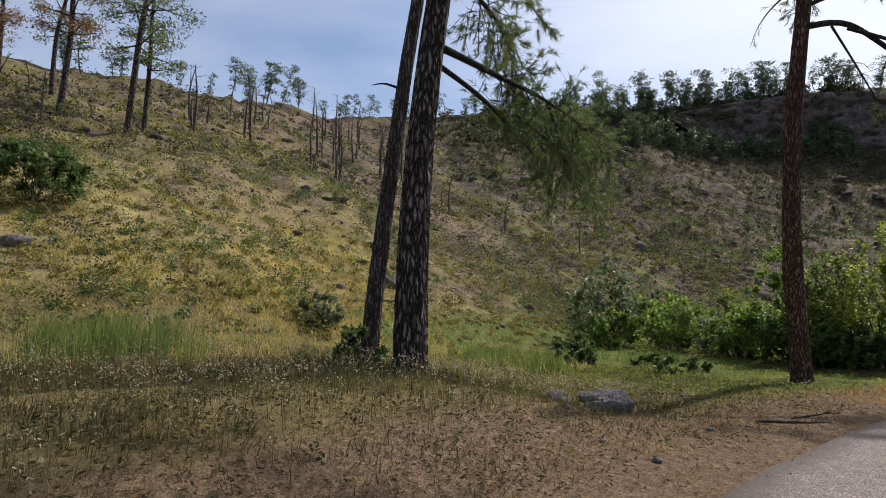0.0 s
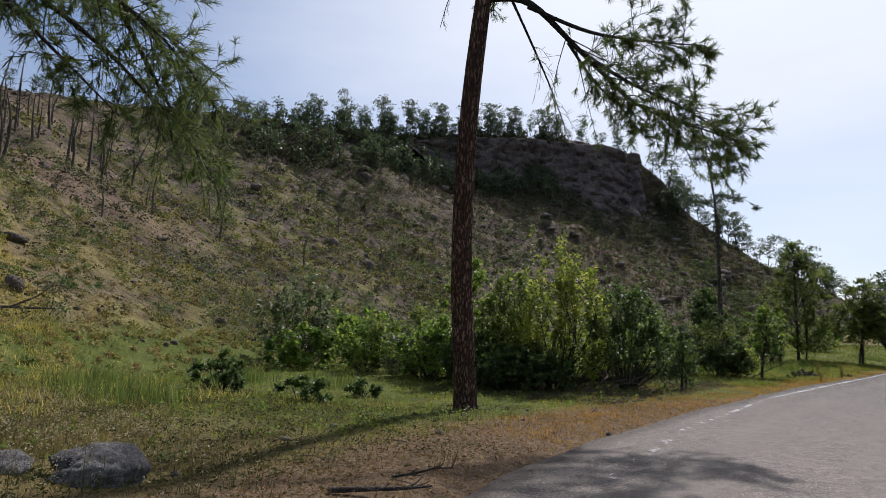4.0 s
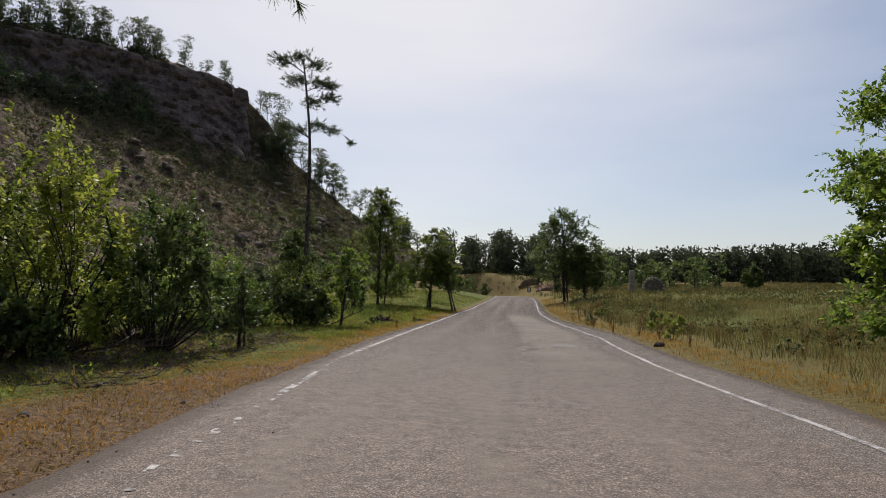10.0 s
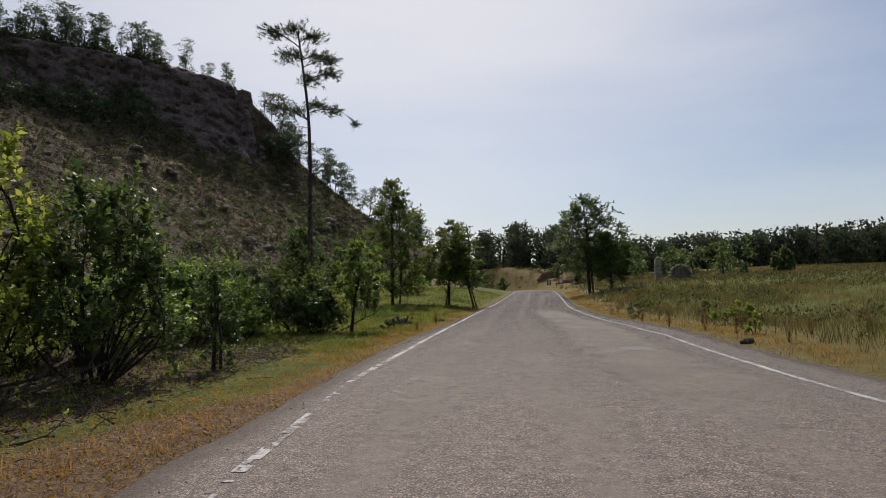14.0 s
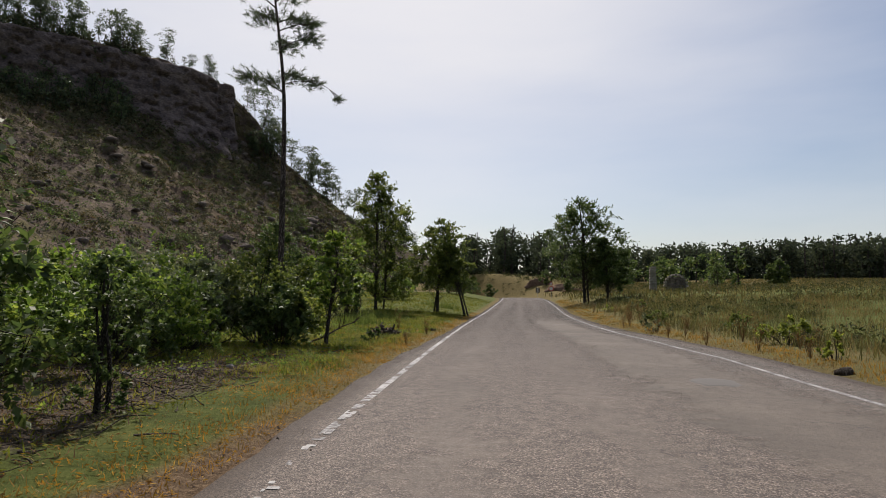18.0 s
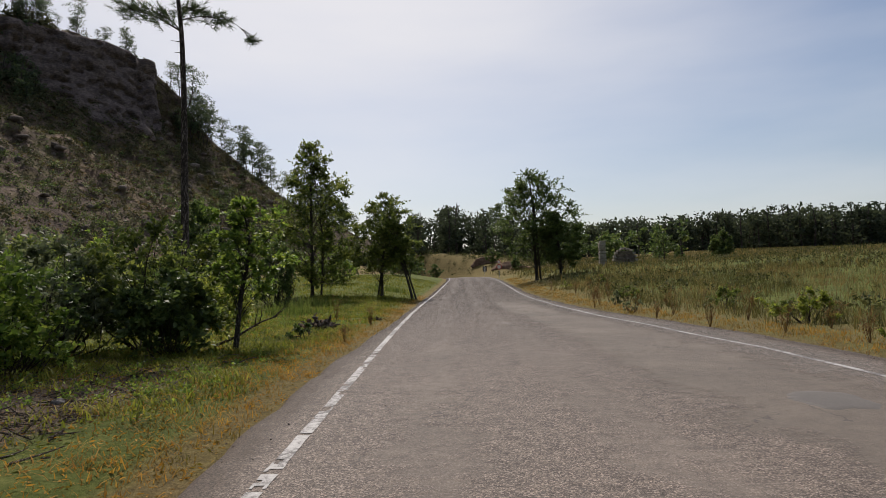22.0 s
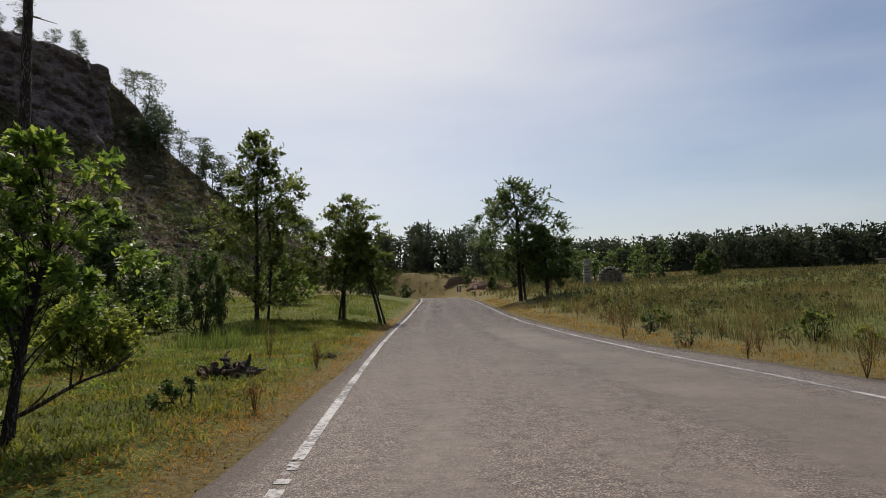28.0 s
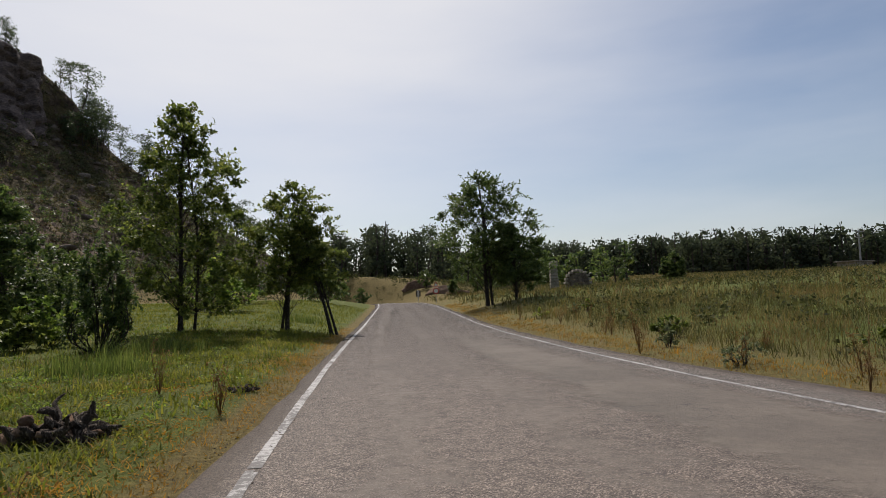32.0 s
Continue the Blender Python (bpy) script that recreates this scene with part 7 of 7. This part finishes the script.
def chevron_sign(at, turn):
    """A bend marker: black board with pale slanting bars on a short post."""
    ob = thing("bend_marker", "black and white bend marker board by the curve", "road sign", at)
    g = Geo()
    tube(g, np.linspace((0, 0, -0.2), (0, 0, 1.0), 4), [0.04] * 4, 6)
    part("post", g.mesh("post", STEEL), ob)
    part("board", block_mesh("board", (0.7, 0.03, 0.9), (0, -0.05, 0.95), 3, CHAR, 0.0), ob)
    for k in range(3):
        for s in (-1, 1):
            me = block_mesh("bar", (0.42, 0.012, 0.11), (0, -0.075, 0), 5 + k, SIGN, 0.0)
            bar = part("bar", me, ob, "pale slanting bar")
            bar.matrix_basis = pose(0.0, 0, 0.95 + 0.25 * (k - 1) + 0.1 * s, 0, 40 * s, 0)
    ob.rotation_euler = (0, 0, radians(turn))
    return ob


chevron_sign(on_ground(-2.6, 121.0, 0.3), 5)

# pale strip added at the brow, standing in for sunlit road beyond it
cy = np.linspace(-8.1, -2.7, 20)
v = np.concatenate([np.stack([cy, np.full(20, 112.6 + d), road_surface(cy, np.full(20, 112.6 + d)) + 0.008], -1) for d in (0.0, 0.7)])
part("lit_road_strip", mesh_from("lit_road_strip", v.reshape(2, 20, 3).transpose(1, 0, 2).reshape(-1, 3), grid_faces(20, 2), PAINT), road, "pale strip standing in for the sunlit road past the brow")

# broken red earth bank and young trees past the brow
for k, (x, y, sx, sy, sz) in enumerate([(0.9, 126, 2.6, 1.4, 1.1), (3.8, 124, 2.2, 1.2, 0.9), (-2.4, 133, 3.0, 1.4, 1.3)]):
    rock_thing("earth_bank", "crumbling red-brown earth bank beyond the bend", on_ground(x, y, -0.2), (sx, sy, sz), 700 + k, EARTH, 4, 15 * k, 0.5, "bank")
for k, (x, y, h) in enumerate([(-14.5, 127, 4.2), (-11.0, 124, 3.0), (-17.5, 130, 3.6), (-1.0, 131, 3.4), (-19, 118, 3.6), (2.5, 121, 2.4), (6.5, 124, 3.2), (-22, 134, 4.4), (10.5, 130, 3.8)]):
    leafy_tree("young_tree", "small dark tree on the bank beyond the bend", on_ground(x, y), h, 0.32 * h, LEAF_DARK, 720 + k, ((0, 0, 0.07),), 22, 90, 0.22, 0.2, group="young trees beyond the bend")


def shed(at, turn):
    ob = thing("shed", "low pale shed with a flat rusty roof beyond the field", "shed", at)
    for name, size, where, m in (("wall", (6.0, 0.2, 1.9), (0, -1.5, 0.95), STONE), ("wall", (6.0, 0.2, 1.9), (0, 1.5, 0.95), STONE),
                                 ("wall", (0.2, 2.8, 1.9), (-2.9, 0, 0.95), STONE), ("wall", (0.2, 2.8, 1.9), (2.9, 0, 0.95), STONE),
                                 ("roof", (6.8, 3.9, 0.18), (0, 0, 2.0), STONE), ("door", (1.0, 0.08, 1.6), (0.6, -1.62, 0.8), RUIN)):
        part(name, block_mesh(name, size, where, 4, m, 0.004), ob)
    ob.rotation_euler = (0, 0, radians(turn))
    return ob


shed(on_ground(80, 142, -0.4), 25)

# dry stalks standing along the field verge
def dry_stalks(at, tall, seed):
    rs = np.random.RandomState(seed)
    ob = thing("dry_weed", "dry brown branching weed standing on the verge", "weed", at, "dry weeds on the verge")
    g, h = Geo(), Geo()
    for k in range(9):
        a = rs.uniform(0, 6.28)
        e = np.array([math.cos(a) * 0.22, math.sin(a) * 0.22, 1.0]) * tall * rs.uniform(0.5, 1.1)
        p = curve_points([(0, 0, -0.03), e * 0.5 + rs.normal(scale=0.03, size=3), e], 6)
        tube(g, p, np.linspace(0.007, 0.003, 6), 4)
        for j in range(3):
            q = p[rs.randint(2, 6)]
            w = q + np.array([rs.normal(scale=0.12), rs.normal(scale=0.12), 0.14]) * tall
            tube(g, np.linspace(q, w, 3), [0.004, 0.003, 0.002], 3)
            leaves(h, rs, w + rs.normal(scale=0.02, size=(7, 3)), 0.035)
    tagged(part("stalkwork", g.mesh("stalkwork", RUSSET), ob), kind="stuff")
    tagged(part("seed_fluff", h.mesh("seed_fluff", RUSSET), ob), kind="stuff")
    return ob


for k, (x, y, h) in enumerate([(2.2, 45, 0.9), (2.4, 36, 0.8), (1.7, 43.6, 0.8), (3.1, 33.0, 0.7), (3.4, 37.5, 0.8), (2.8, 40.4, 0.7), (3.9, 30.2, 0.6), (4.3, 27.5, 0.6), (-7.3, 36.4, 0.8), (-7.0, 30.7, 0.5), (-9.0, 38.6, 0.8), (3.2, 48, 0.9)]):
    dry_stalks(on_ground(x, y), h, 740 + k)
bush("shrub", "bright green grassy weed clump by the verge", on_ground(6.15, 40), (0.7, 0.6, 0.8), LEAF_MID, 765, 14, 120, 0.09, 8, "shrub")
bush("shrub", "bright green grassy weed clump by the verge", on_ground(4.0, 47), (0.6, 0.6, 0.7), LEAF_MID, 766, 14, 110, 0.09, 8, "shrub")
rs_w = np.random.RandomState(88)
for k in range(26):
    y = rs_w.uniform(20, 62)
    x = float(road_sides(np.array(y))[1]) + rs_w.uniform(1.2, 5.5)
    if k % 3:
        dry_stalks(on_ground(x, y), rs_w.uniform(0.5, 1.0), 780 + k)
    else:
        bush("shrub", "soft green weed clump at the field's edge", on_ground(x, y), (0.4, 0.35, rs_w.uniform(0.4, 0.7)), (LEAF_MID, LEAF_YEL, LEAF_GREY)[k % 9 // 3], 780 + k, 9, 60, 0.08, 5, "shrub", "weed clumps by the field")
rock_thing("stone", "pale stone on the bank", on_ground(-5.1, -6.3, 0.02), (0.09, 0.07, 0.05), 771, None, 2, 20, category="stone")
rock_thing("stone", "pale stone on the bank", on_ground(-4.4, -4.4, 0.02), (0.08, 0.06, 0.05), 772, None, 2, 50, category="stone")
lone = far_pine("pine_tree", "lone leaning pine with a small crown beyond the bend", 10.0, 131, 0.72, 0.13, 500, 0.5, 0.05, thick=0.012, clump=0.1, clumps=7)
lone.matrix_basis = pose(*on_ground(-0.8, 134), 0, 4, 0)

# loose gravel along both edges of the tarmac
rs = np.random.RandomState(97)
v0, f0 = stone_shape(np.random.RandomState(3), (1, 0.8, 0.6), 1, 0.5)
pv, pf, n = [], [], 0
for k in range(2200):
    y = rs.uniform(-6, 46)
    l, r = (float(q) for q in road_sides(np.array(y)))
    x = l + rs.exponential(0.35) - 0.25 if k % 2 else r - rs.exponential(0.45) + 0.25
    s = 0.004 + 0.012 * rs.random_sample() ** 3
    z = float(road_surface(np.array(x), np.array(y))) if l < x < r else float(height(np.array([x]), np.array([y]))[0])
    a = rs.uniform(0, 6.28)
    m = np.array([[math.cos(a), -math.sin(a), 0], [math.sin(a), math.cos(a), 0], [0, 0, 1]])
    pv.append(v0 @ m.T * s + [x, y, z + 0.3 * s])
    pf.append(f0 + n)
    n += len(v0)
tagged(new("loose_gravel", mesh_from("loose_gravel", np.concatenate(pv), np.concatenate(pf), HILLROCK)), "loose grey gravel along the crumbling road edges", "gravel", kind="stuff")
